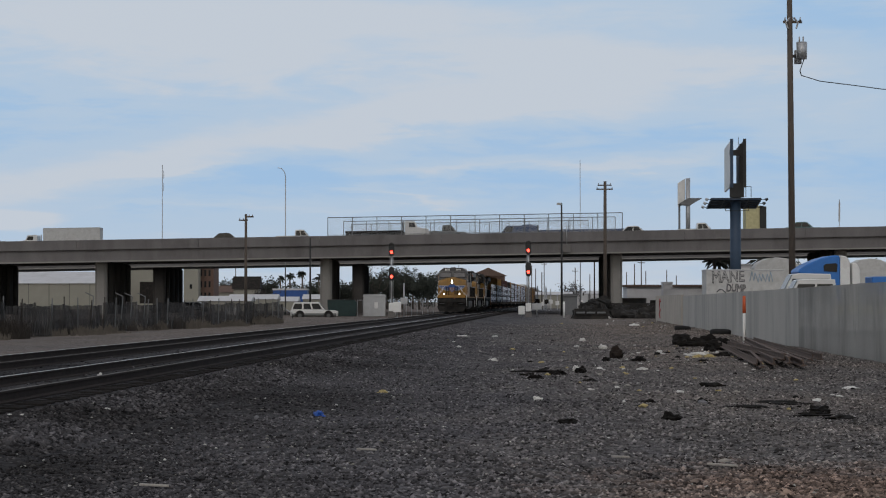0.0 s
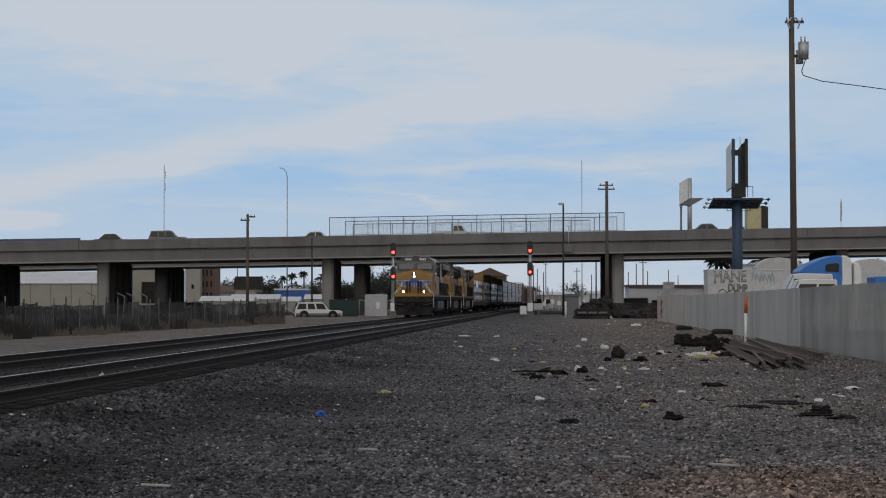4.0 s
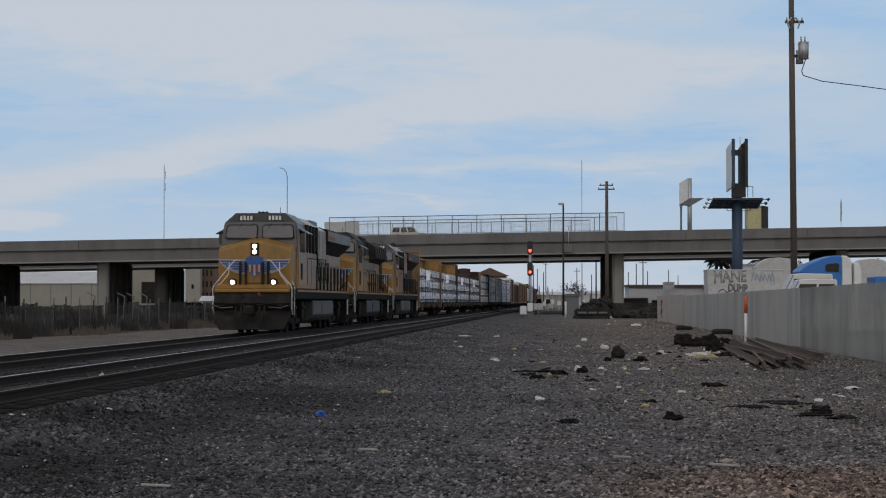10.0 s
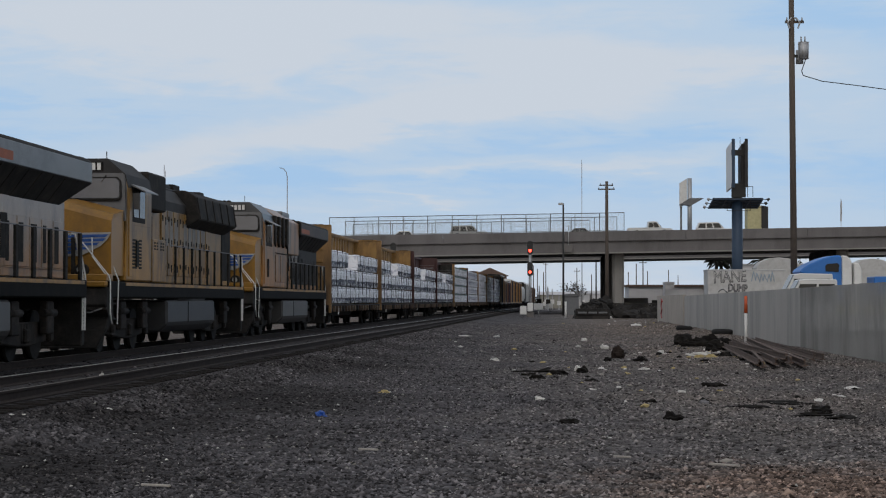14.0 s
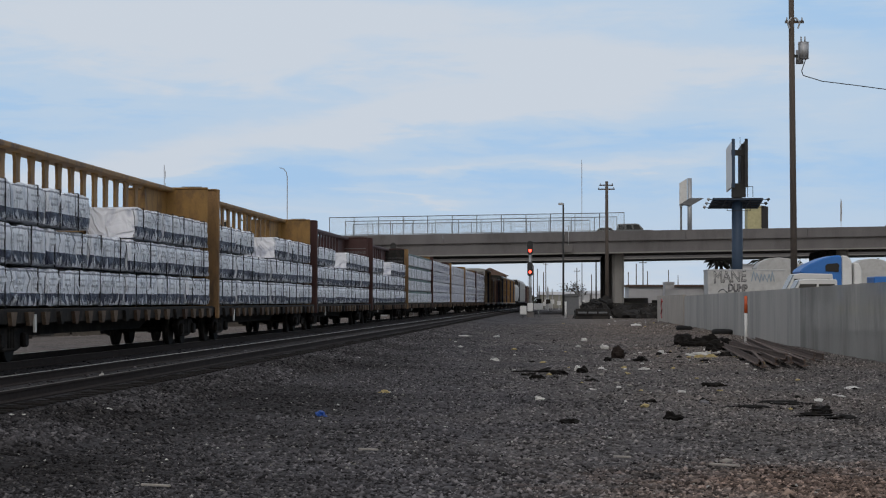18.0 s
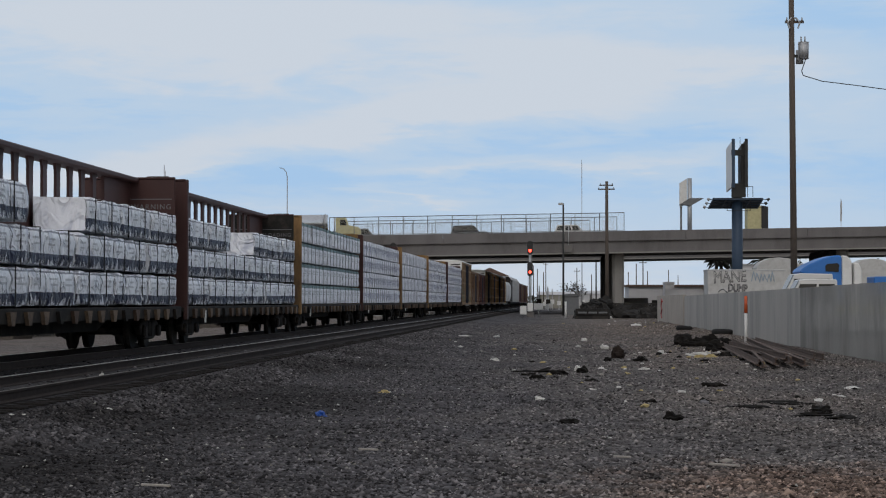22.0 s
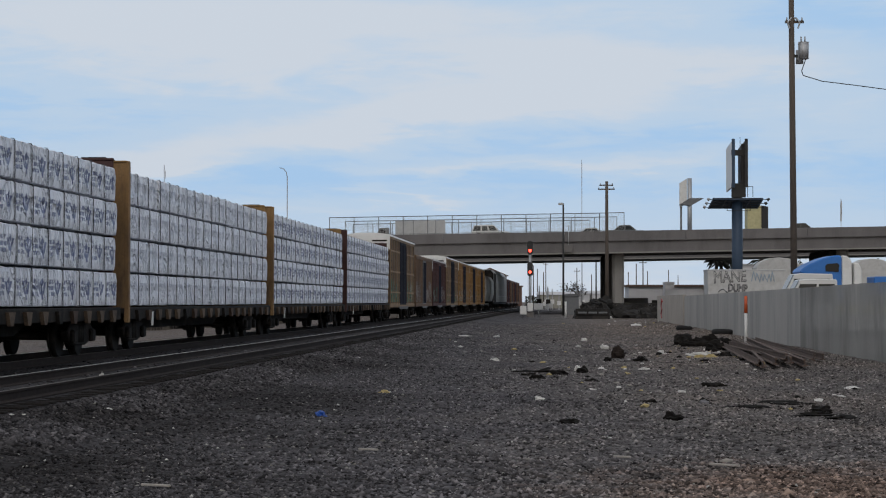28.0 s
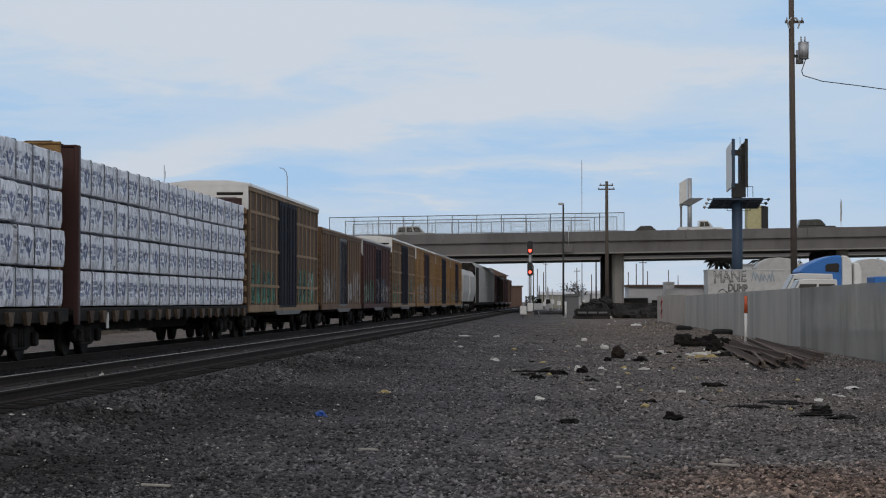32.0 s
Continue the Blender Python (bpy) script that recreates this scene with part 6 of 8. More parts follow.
def billboard():
    o = thing("billboard", "dark blue monopole billboard seen edge on", "billboard", m=pose(28.16, 200, 0))
    part("pole", rod(B(), (0, 0, -0.6), (0, 0, 11.41), 0.52, n=20), BILLBLUE, o)
    def lean(bm):
        for v in bm.verts:
            v.co.z -= 0.2 * (v.co.y + 1.2)
        return bm
    cw = part("catwalk", lean(box(B(), -2.45, 2.3, -1.2, 2.5, 11.0, 11.06)), BLACKP, o, "black steel catwalk")
    for k in range(6):
        part("joist", lean(box(B(), -2.5, 2.35, -1.2 + k * 0.7, -1.1 + k * 0.7, 10.9, 11.0)), BILLBLUE, cw)
    for x in (-2.45, -1.2, 1.1, 2.25):
        part("stringer", lean(box(B(), x, x + 0.1, -1.2, 2.5, 10.92, 11.0)), BILLBLUE, cw)
    for x0, x1, mt, nm in ((-0.50, 0.46, WHITE, "pale advertising panel"), (0.74, 1.66, BLACKP, "dark advertising panel")):
        pnl = part("panel", prism(B(), [(x0 - 0.08, -1.0), (x0 + 0.08, -1.0), (x1 + 0.08, 10.5), (x1 - 0.08, 10.5)], 12.22, 16.55, "z"), mt, o, nm)
        part("panel_edge", box(B(), x0 - 0.14, x0 + 0.16, -1.12, -1.0, 12.06, 16.71), BILLBLUE if x0 < 0 else BLACKP, pnl)
    part("back_frame", box(B(), -0.6, 0.75, -0.6, -0.4, 15.14, 15.68), BLACKP, o)
    part("back_frame", box(B(), -0.6, 0.75, -0.6, -0.4, 11.14, 12.49), BLACKP, o)
    part("back_column", box(B(), 0.35, 0.75, -0.5, -0.3, 12.22, 16.28), BLACKP, o)
    bm = B()
    pipe(bm, [(0.85, -1.1, 11.14), (0.85, -1.1, 12.17), (1.35, -1.1, 12.17), (1.35, -1.1, 11.14)], 0.03)
    pipe(bm, [(-1.1, -1.1, 10.39), (-1.1, -1.1, 9.84), (1.1, -1.1, 9.84), (1.1, -1.1, 10.39)], 0.03)
    part("guard_rail", bm, BLACKP, o)
    for sx in (-1, 1):
        for k in range(3):
            y = -0.9 + k * 1.5
            z = 11.0 - 0.2 * (y + 1.2)
            fl = part("floodlight", rod(B(), (sx * 2.75, y, z - 0.06), (sx * 2.98, y, z + 0.05), 0.16, 0.11, n=10), STEEL if sx < 0 else BLACKP, o)
            part("arm", pipe(B(), [(sx * 2.2, y, z), (sx * 2.75, y, z - 0.03)], 0.03, 5), BLACKP, fl)
    part("whip", rod(B(), (0.25, -0.4, 15.47), (0.25, -0.4, 16.93), 0.025, n=5), BLACKP, o)


billboard()
o = thing("roadside_sign", "pale sign on two posts behind the overpass", "sign", m=pose(36.11, 310, 0))
part("post", rod(B(), (-0.78, 0, 8.6), (-0.78, 0, 15.3), 0.16, n=12), FENCE, o)
part("post", rod(B(), (0.5, 0, 8.6), (0.5, 0, 19.45), 0.34, n=14), STEEL, o)
part("panel", prism(B(), [(-0.97, 15.22), (0.14, 15.6), (0.14, 19.45), (-0.97, 18.75)], 0.35, 0.6), WHITE, o, "white advertising panel")
part("catwalk", prism(B(), [(-1.0, 15.58), (0.6, 15.33), (2.6, 16.50), (0.5, 16.50)], -0.6, 0.8), FENCE, o)
SIGNY = mat("pale_yellow_sign", (0.50, 0.46, 0.26), 0.7)
o = thing("roadside_sign", "pale yellow sign with a dark edge behind the overpass", "sign", m=pose(47.42, 315, 0))
part("face", box(B(), -1.5, 0.6, 0, 3, 10.87, 15.64, 0.04), SIGNY, o)
part("edge", prism(B(), [(0.6, 10.87), (1.6, 10.87), (1.6, 15.47), (0.6, 15.64)], -0.1, 3), BLACKP, o)
part("post", box(B(), -0.3, 0.3, 1, 2, 8.6, 11.04), STEEL, o)

# ---- parked vehicles and things behind the fence ----
TRAILERW = mat("dirty_white_trailer", (0.50, 0.50, 0.49), 0.6, var=0.12, stain=(0.33, 0.32, 0.30), stain_amt=0.5)
CABBLUE = mat("bright_blue_cab_paint", (0.03, 0.16, 0.48), 0.45, var=0.12, coat=0.1)
SCRAWL = mat("dark_spray_paint", (0.10, 0.10, 0.11), 0.8)
SCRAWLB = mat("pale_blue_spray_paint", (0.30, 0.38, 0.46), 0.8)


def wheels(o, spots, r, w=0.25):
    for x, y in spots:
        t = part("wheel", rod(B(), (x, y - w / 2, r), (x, y + w / 2, r), r, n=14), RUBBER, o)
        part("rim", rod(B(), (x, y - w / 2 - 0.01, r), (x, y + w / 2 + 0.01, r), r * 0.55, n=12), RIM, t)


def box_trailer(x, y, ln, h, z0, label, material=TRAILERW, rz=0.0, base=-0.45, scrawl=False):
    o = thing("box_trailer", label, "trailer", "parked trailers", pose(x, y, base, 0, 0, rz))
    part("body", box(B(), -ln / 2, ln / 2, -1.25, 1.25, z0, h, 0.05), material, o)
    part("roof_rail", box(B(), -ln / 2 - 0.02, ln / 2 + 0.02, -1.28, 1.28, h - 0.12, h - 0.02), STEEL, o)
    part("chassis", box(B(), -ln / 2 + 0.3, ln / 2 - 0.3, -0.6, 0.6, z0 - 0.3, z0), GRIME, o)
    part("landing_gear", box(B(), ln / 2 - 2, ln / 2 - 1.8, -0.8, 0.8, 0.0, z0 - 0.3), GRIME, o)
    wheels(o, [(-ln / 2 + 1.0, -1.1), (-ln / 2 + 1.0, 1.1), (-ln / 2 + 2.2, -1.1), (-ln / 2 + 2.2, 1.1)], 0.5)
    if scrawl:
        # sprayed outline letters
        for word, x0, z0, size, sx, tilt in (("MANE", -2.45, 3.03, 1.25, 0.72, -3), ("DUMP", -1.4, 2.42, 0.8, 0.66, 3)):
            tx = bpy.data.curves.new("sprayed_word", "FONT")
            tx.body, tx.size, tx.fill_mode, tx.bevel_depth, tx.bevel_resolution, tx.resolution_u = word, size, "NONE", 0.026, 0, 3
            tx.materials.append(SCRAWL)
            t = part("sprayed_word", tx, None, o, "black sprayed outline letters")
            t.matrix_basis = pose(x0, -1.26, z0, 90, tilt, 0)
            t.scale.x = sx
        rnd = random.Random(5)
        for xa, xb, za, zb, n in ((0.35, 0.95, 3.1, 3.8, 4), (0.95, 1.5, 3.15, 3.75, 4), (1.5, 2.1, 3.2, 3.8, 4)):
            pts = [(xa + (xb - xa) * (k + rnd.uniform(-0.3, 0.3)) / n, -1.27, (za, zb)[k % 2] + rnd.uniform(-0.12, 0.12)) for k in range(n + 1)]
            part("sprayed_mark", pipe(B(), pts, 0.03, 4), SCRAWLB, o, "pale blue sprayed mark")
        pts = [(-2.1 + 0.14 * k, -1.27, 2.35 + 0.22 * math.sin(k * 0.7)) for k in range(8)]
        part("sprayed_mark", pipe(B(), pts, 0.035, 4), SCRAWL, o)
    return o


box_trailer(22.54, 156.5, 5.75, 3.60 + 0.45, 1.1, "white box trailer covered in dark sprayed scrawls", scrawl=True)


def semi_cab(x, y):
    o = thing("semi_truck", "bright blue sleeper truck cab with a roof fairing", "truck", m=pose(x, y, -0.45, 0, 0, 0))
    prof = [(-1.62, 3.08), (-1.60, 3.25), (-1.15, 3.54), (-0.5, 3.82), (0.08, 3.97), (0.34, 3.97), (0.45, 3.9), (0.45, 1.0), (-1.45, 1.0), (-1.42, 2.3), (-1.15, 2.98)]
    part("cab", prism(B(), [(a, b) for a, b in prof], -1.2, 1.2, "y", 0.06), CABBLUE, o)
    part("fairing", prism(B(), [(0.45, 1.2), (0.45, 3.97), (0.75, 3.92), (0.93, 3.7), (0.98, 1.2)], -1.22, 1.22, "y", 0.05), WHITE, o, "white side fairing")
    part("deflector", prism(B(), [(1.06, 1.2), (1.06, 3.62), (1.3, 3.58), (1.45, 3.3), (1.5, 1.2)], -1.1, 1.1, "y", 0.05), WHITE, o, "white air deflector")
    part("rear_tank", box(B(), 2.1, 3.0, -0.9, 0.9, 1.0, 2.92, 0.05), CABBLUE, o, "blue rear body panel")
    part("sleeper_window", prism(B(), [(-0.36, 3.18), (0.28, 3.14), (0.31, 3.5), (0.22, 3.58), (-0.28, 3.54), (-0.38, 3.44)], -1.235, -1.2), GLASS, o)
    part("bonnet", prism(B(), [(-3.4, 1.0), (-3.3, 1.9), (-1.46, 2.32), (-1.46, 1.0)], -1.05, 1.05, "y", 0.08), CABBLUE, o)
    part("chassis", box(B(), -3.6, 4.0, -0.5, 0.5, 0.7, 1.0), GRIME, o)
    wheels(o, [(-3.0, -1.0), (-3.0, 1.0), (2.0, -1.0), (2.0, 1.0), (3.3, -1.0), (3.3, 1.0)], 0.52)


semi_cab(19.36, 105)
o = thing("guard_rail", "yellow steel guard rail behind the screen fence", "guard rail", m=pose(17.6, 86, -0.45))
part("beam", box(B(), -1.5, 1.9, -0.06, 0.06, 1.18, 1.48, 0.03), SIGNY, o)
for x in (-1.2, 0.2, 1.6):
    part("post", box(B(), x - 0.06, x + 0.06, 0.06, 0.18, 0.0, 1.45, 0.01), STEEL, o)


def rounded_trailer(x, y, ln, top, label, material):
    o = thing("tank_trailer", label, "trailer", "parked trailers", pose(x, y, -0.45))
    prof = [(-ln / 2, 1.2), (-ln / 2, top - 1.0), (-ln / 2 * 0.85, top - 0.55), (-ln / 2 * 0.45, top - 0.12), (0, top), (ln / 2 * 0.45, top - 0.12), (ln / 2 * 0.85, top - 0.55), (ln / 2, top - 1.0), (ln / 2, 1.2)]
    part("body", prism(B(), prof, -1.25, 1.25, "y", 0.06), material, o)
    wheels(o, [(-ln / 2 + 1, -1.1), (-ln / 2 + 1, 1.1), (ln / 2 - 1, -1.1), (ln / 2 - 1, 1.1)], 0.5)


rounded_trailer(34.34, 215, 4.6, 5.72 + 0.45, "pale domed trailer parked under the overpass", TRAILERW)
rounded_trailer(40.86, 200, 4.2, 5.30 + 0.45, "pale domed trailer parked under the overpass", TRAILERW)


CARGLASS = mat("tinted_car_glass", (0.02, 0.024, 0.028), 0.08, var=0.1, bump=0, spec=0.45)


def car(label, paint, ln, h, style, group="parked cars", category="car"):
    """A road vehicle, nose to +x, on its wheels; style: sedan, suv, pickup, crew (a pickup with a long cab) or van."""
    o = thing(category, label, category, group)
    b = h * 0.55 if style == "sedan" else h * 0.56
    f = ln / 2
    w = 0.9
    prof = [(-f, 0.35), (-f, b * 0.95), (-f + 0.1, b), (f - 0.25, b * 0.92), (f, b * 0.72), (f, 0.35), (f * 0.4, 0.25), (-f * 0.4, 0.25)]
    part("body", prism(B(), prof, -w, w, "y", 0.05), paint, o)
    top = {"sedan": [(-f * 0.75, b), (-f * 0.42, h - 0.03), (f * 0.02, h), (f * 0.16, h - 0.04), (f * 0.46, b * 0.97)],
           "suv": [(-f * 0.97, b), (-f * 0.86, h - 0.03), (f * 0.05, h), (f * 0.2, h - 0.05), (f * 0.46, b * 0.97)],
           "pickup": [(-f * 0.12, b), (-f * 0.08, h - 0.03), (f * 0.2, h), (f * 0.3, h - 0.05), (f * 0.52, b * 0.97)],
           "crew": [(-f * 0.35, b), (-f * 0.31, h - 0.03), (f * 0.2, h), (f * 0.3, h - 0.05), (f * 0.52, b * 0.97)],
           "van": [(-f * 0.98, b), (-f * 0.96, h - 0.03), (f * 0.5, h), (f * 0.6, h - 0.06), (f * 0.86, b * 0.95)]}[style]
    part("roof", prism(B(), top, -w * 0.86, w * 0.86, "y", 0.04), paint, o)
    # side windows between the pillars
    zb, zt = b + 0.05, b + (h - b) * 0.80

    def at(z, k, m):
        (x0, z0), (x1, z1) = top[k], top[m]
        return x0 + (x1 - x0) * (z - z0) / (z1 - z0)
    r0, r1, f0, f1 = at(zb, 0, 1) + 0.14, at(zt, 0, 1) + 0.14, at(zb, -1, -2) - 0.22, at(zt, -1, -2) - 0.10
    cuts = {"sedan": (0, 0.52, 1), "suv": (0, 0.34, 0.66, 1), "pickup": (0, 1) if ln < 5.5 else (0, 0.48, 1), "crew": (0, 0.48, 1), "van": (0.72, 1)}[style]
    for u, v in zip(cuts, cuts[1:]):
        u, v = u + 0.03 * (u > 0), v - 0.03 * (v < 1)
        for sy in (-1, 1):
            part("window", prism(B(), [(r0 + (f0 - r0) * u, zb), (r0 + (f0 - r0) * v, zb), (r1 + (f1 - r1) * v, zt), (r1 + (f1 - r1) * u, zt)], *sorted((sy * w * 0.8, sy * (w * 0.86 + 0.012)))), CARGLASS, o)
    part("sill_trim", box(B(), -f * 0.95, f * 0.95, -w - 0.01, w + 0.01, 0.26, 0.42, 0.02), GRIME, o)
    a, c = top[-2], top[-1]
    part("windscreen", prism(B(), [(a[0] + 0.02, a[1] - 0.03), (c[0] + 0.02, c[1] + 0.03), (c[0] + 0.035, c[1] + 0.04), (a[0] + 0.035, a[1] - 0.02)], -w * 0.74, w * 0.74, "y"), GLASS, o)
    if style in ("pickup", "crew"):
        part("bed_rail", box(B(), -f + 0.1, top[0][0] - 0.05, -w, w, b - 0.02, b + 0.04), paint, o)
    wheels(o, [(-f * 0.6, -0.8), (-f * 0.6, 0.8), (f * 0.62, -0.8), (f * 0.62, 0.8)], 0.34 if style == "sedan" else 0.39, 0.22)
    for sy in (-0.65, 0.65):
        part("headlight", box(B(), f - 0.06, f + 0.01, sy - 0.17, sy + 0.17, b * 0.68, b * 0.84), WHITE, o)
        part("tail_light", box(B(), -f - 0.01, -f + 0.05, sy - 0.12, sy + 0.12, b * 0.65, b * 0.9), RED, o)
    return o


PAINTS = {"white": mat("white_car_paint", (0.62, 0.62, 0.61), 0.35, var=0.05, coat=0.5, bump=0), "dark": mat("dark_car_paint", (0.025, 0.027, 0.03), 0.3, var=0.1, coat=0.6, bump=0), "grey": mat("grey_car_paint", (0.13, 0.14, 0.145), 0.3, 0.3, var=0.08, coat=0.6, bump=0),
          "silver": mat("silver_car_paint", (0.36, 0.37, 0.37), 0.3, 0.4, var=0.06, coat=0.6, bump=0), "blue": mat("dark_blue_car_paint", (0.03, 0.06, 0.14), 0.3, var=0.1, coat=0.6, bump=0), "teal": mat("teal_car_paint", (0.06, 0.13, 0.13), 0.3, var=0.1, coat=0.6, bump=0)}
c = car("white sport utility vehicle with dark lower trim, rolling slowly", PAINTS["white"], 5.1, 1.85, "suv")
c.matrix_basis = pose(-13.83, 228, -0.72)
ROLLING = c
part("lower_trim", box(B(), -2.45, 2.45, -0.904, 0.904, 0.26, 0.64, 0.01), PAINTS["grey"], c, "dark lower body trim")
for x in (-1.53, 1.58):
    part("wheel_arch", rod(B(), (x, -0.906, 0.45), (x, 0.906, 0.45), 0.50, n=18), GRIME, c)
part("bumper", box(B(), -2.62, -2.5, -0.85, 0.85, 0.4, 0.72, 0.03), GRIME, c)
part("roof_rack", box(B(), -1.9, 0.2, -0.7, 0.7, 1.86, 1.9), GRIME, c)
c = car("tall white work truck parked behind the fence", PAINTS["white"], 5.6, 2.72, "crew", category="pickup")
c.matrix_basis = pose(17.27, 97, -0.45, 0, 0, 180)
c = car("taller white work truck parked before the blue cab", PAINTS["white"], 6.0, 3.03, "crew", category="pickup")
c.matrix_basis = pose(17.75, 101, -0.45, 0, 0, 180)
c = car("white pickup truck parked behind the fence", PAINTS["white"], 5.4, 2.0, "pickup")
c.matrix_basis = pose(18.80, 92, -0.45)
DUMP = mat("dark_green_bin_paint", (0.008, 0.028, 0.027), 0.5, var=0.25)
o = thing("dumpster", "dark green steel dumpster", "dumpster", m=pose(-11.07, 234, -0.5))
part("bin", prism(B(), [(-1.55, 0.05), (1.55, 0.05), (1.65, 1.55), (1.4, 1.85), (-1.65, 1.85)], -0.9, 0.9, "y", 0.04), DUMP, o)
part("lid", box(B(), -1.6, 1.4, -0.92, 0.92, 1.85, 1.92, 0.02), BLACKP, o)
o = thing("utility_cabinet", "pale metal utility cabinet with a sloping cap", "cabinet", m=pose(-7.59, 238, -0.5))
part("case", box(B(), -1.25, 1.25, -0.8, 0.8, 0.0, 2.25, 0.03), STEEL, o)
part("cap", prism(B(), [(-1.32, 2.25), (1.32, 2.25), (1.2, 2.5), (-1.2, 2.5)], -0.9, 0.9), STEEL, o)
part("notice", box(B(), 0.0, 0.4, -0.83, -0.81, 0.9, 1.6), WHITE, o)
o = thing("chain_link_fence", "short grey chain-link fence by the cabinets", "fence", m=pose(0, 240, -0.5))
for k in range(15):
    part("post", rod(B(), (-9.60 + k * 0.62, 0, 0), (-9.60 + k * 0.62, 0, 1.9), 0.03, n=5), STEEL, o)
part("rail", rod(B(), (-9.60, 0, 1.85), (-9.60 + 8.7, 0, 1.85), 0.03, n=5), STEEL, o)

# junk heap at the end of the yard
JUNK = mat("charred_junk", (0.02, 0.019, 0.018), 0.9, var=0.5, scale=2, stain=(0.07, 0.06, 0.05))


def tyre(x, y, z, rx, ry, r=0.34, label="old black rubber tyre lying on the gravel"):
    bm = B()
    n, k = 20, 8
    g = []
    for i in range(n):
        a = 2 * math.pi * i / n
        g.append([bm.verts.new(((r + 0.13 * math.cos(b)) * math.cos(a), (r + 0.13 * math.cos(b)) * math.sin(a), 0.12 * math.sin(b))) for b in [2 * math.pi * q / k for q in range(k)]])
    for i in range(n):
        for q in range(k):
            f = bm.faces.new((g[i][q], g[(i + 1) % n][q], g[(i + 1) % n][(q + 1) % k], g[i][(q + 1) % k]))
            f.smooth = True
    return solid("tyre", bm, RUBBER, label, "tyre", "discarded tyres", m=pose(x, y, z, rx, ry, 20))


def lump(name, x, y, z, sx, sy, sz, material, label, category, seed, group=""):
    """A crumpled, irregular piece of debris."""
    bm = B()
    bmesh.ops.create_icosphere(bm, subdivisions=3, radius=1)
    for v in bm.verts:
        d = 1 + 0.7 * noise.noise(v.co * 1.6 + Vector((seed * 3.1, 0, 0))) + 0.35 * noise.noise(v.co * 4.5 + Vector((seed * 1.7, 5, 0)))
        v.co = Vector((v.co.x * sx * d, v.co.y * sy * d, max(-0.3, v.co.z) * sz * d))
    return solid(name, bm, material, label, category, group, m=pose(x, y, z, 0, 0, seed * 47 % 360))


for k, (x, z, y, sx, sz) in enumerate(((13.56, -0.35, 196, 1.3, 0.9), (14.77, -0.35, 198, 1.2, 1.1), (14.04, 0.44, 199, 1.0, 0.7), (15.35, 0.81, 200, 0.6, 0.6), (16.54, -0.35, 200, 1.5, 0.8), (17.98, -0.35, 198, 1.7, 0.7), (19.39, -0.35, 196, 1.2, 0.9))):
    lump("junk_mound", x, y, z, sx, 1.0, sz * 1.25, JUNK, "heap of charred black junk", "debris", k + 3, "junk heap")
o = thing("junk_barrier", "low dark barrier of stacked scrap timber", "barrier", m=pose(18.25, 201, -0.45))
for k in range(8):
    part("timber", box(B(), -2.6 + random.uniform(-0.3, 0.2), 2.7 + random.uniform(-0.4, 0.1), -0.5 + 0.02 * k, 0.4, 0.0 + k * 0.19, 0.17 + k * 0.19, 0.02), JUNK, o)
o = thing("cart", "dark flat cart half buried in junk", "cart", m=pose(13.70, 192, -0.45))
for k in range(3):
    part("side_panel", box(B(), -1.35 + k * 0.95, -0.55 + k * 0.95, -0.6, -0.55, 0.55, 0.72, 0.02), FENCE, o)
part("bed", box(B(), -1.5, 1.5, -0.55, 0.6, 0.4, 1.0, 0.04), JUNK, o)
part("axle_beam", box(B(), -1.6, 1.6, -0.45, 0.5, 0.0, 0.4, 0.05), JUNK, o)
tyre(14.20, 195.5, 1.14, 18, 10, 0.4, "old black tyre on a junk heap")
tyre(15.04, 196.5, 1.25, 12, 25, 0.36, "old black tyre on a junk heap")
o = thing("shed", "small dark grey shed with a low roof", "shed", m=pose(14.96, 245, -0.5))
part("wall", box(B(), -0.9, 0.9, -0.8, 0.8, 0, 2.3, 0.02), FENCE, o)
part("roof", prism(B(), [(-1.0, 2.3), (1.0, 2.3), (0.7, 2.6), (-0.6, 2.6)], -0.95, 0.95), FENCE, o)

# ---- left side: old fence with dry weeds, buildings, trees ----
MESHG = mat("dusty_mesh_fence", (0.046, 0.042, 0.040), 0.9, var=0.5, scale=1.1, stain=(0.10, 0.092, 0.086), stain_amt=0.7, per=0.5, stretch=(1, 1.3, 0.35))


def torn_weave(m):
    """Old screen cloth on wire: worn thin in tall streaks."""
    N, L = m.node_tree.nodes, m.node_tree.links
    tc = N.new("ShaderNodeTexCoord")
    mp = N.new("ShaderNodeMapping")
    mp.inputs["Scale"].default_value = (1, 1.1, 0.45)
    n = N.new("ShaderNodeTexNoise")
    n.inputs["Scale"].default_value = 1.0
    n.inputs["Detail"].default_value = 7
    n.inputs["Roughness"].default_value = 0.65
    L.new(tc.outputs["Object"], mp.inputs[0])
    L.new(mp.outputs[0], n.inputs[0])
    r = N.new("ShaderNodeMapRange")
    r.inputs[1].default_value, r.inputs[2].default_value = 0.36, 0.62
    r.inputs[3].default_value, r.inputs[4].default_value = 0.28, 0.88
    L.new(n.outputs[0], r.inputs[0])
    L.new(r.outputs[0], N["Principled BSDF"].inputs["Alpha"])


torn_weave(MESHG)
DRY = mat("dry_weed", (0.12, 0.106, 0.09), 0.95, var=0.4, scale=2)
BRUSH = mat("dark_brush", (0.042, 0.037, 0.033), 0.95, var=0.4, scale=2)
LEAF = mat("dusty_leaf", (0.034, 0.040, 0.031), 0.8, var=0.4, scale=1.5)
BARK = mat("grey_bark", (0.10, 0.085, 0.07), 0.9, var=0.3)
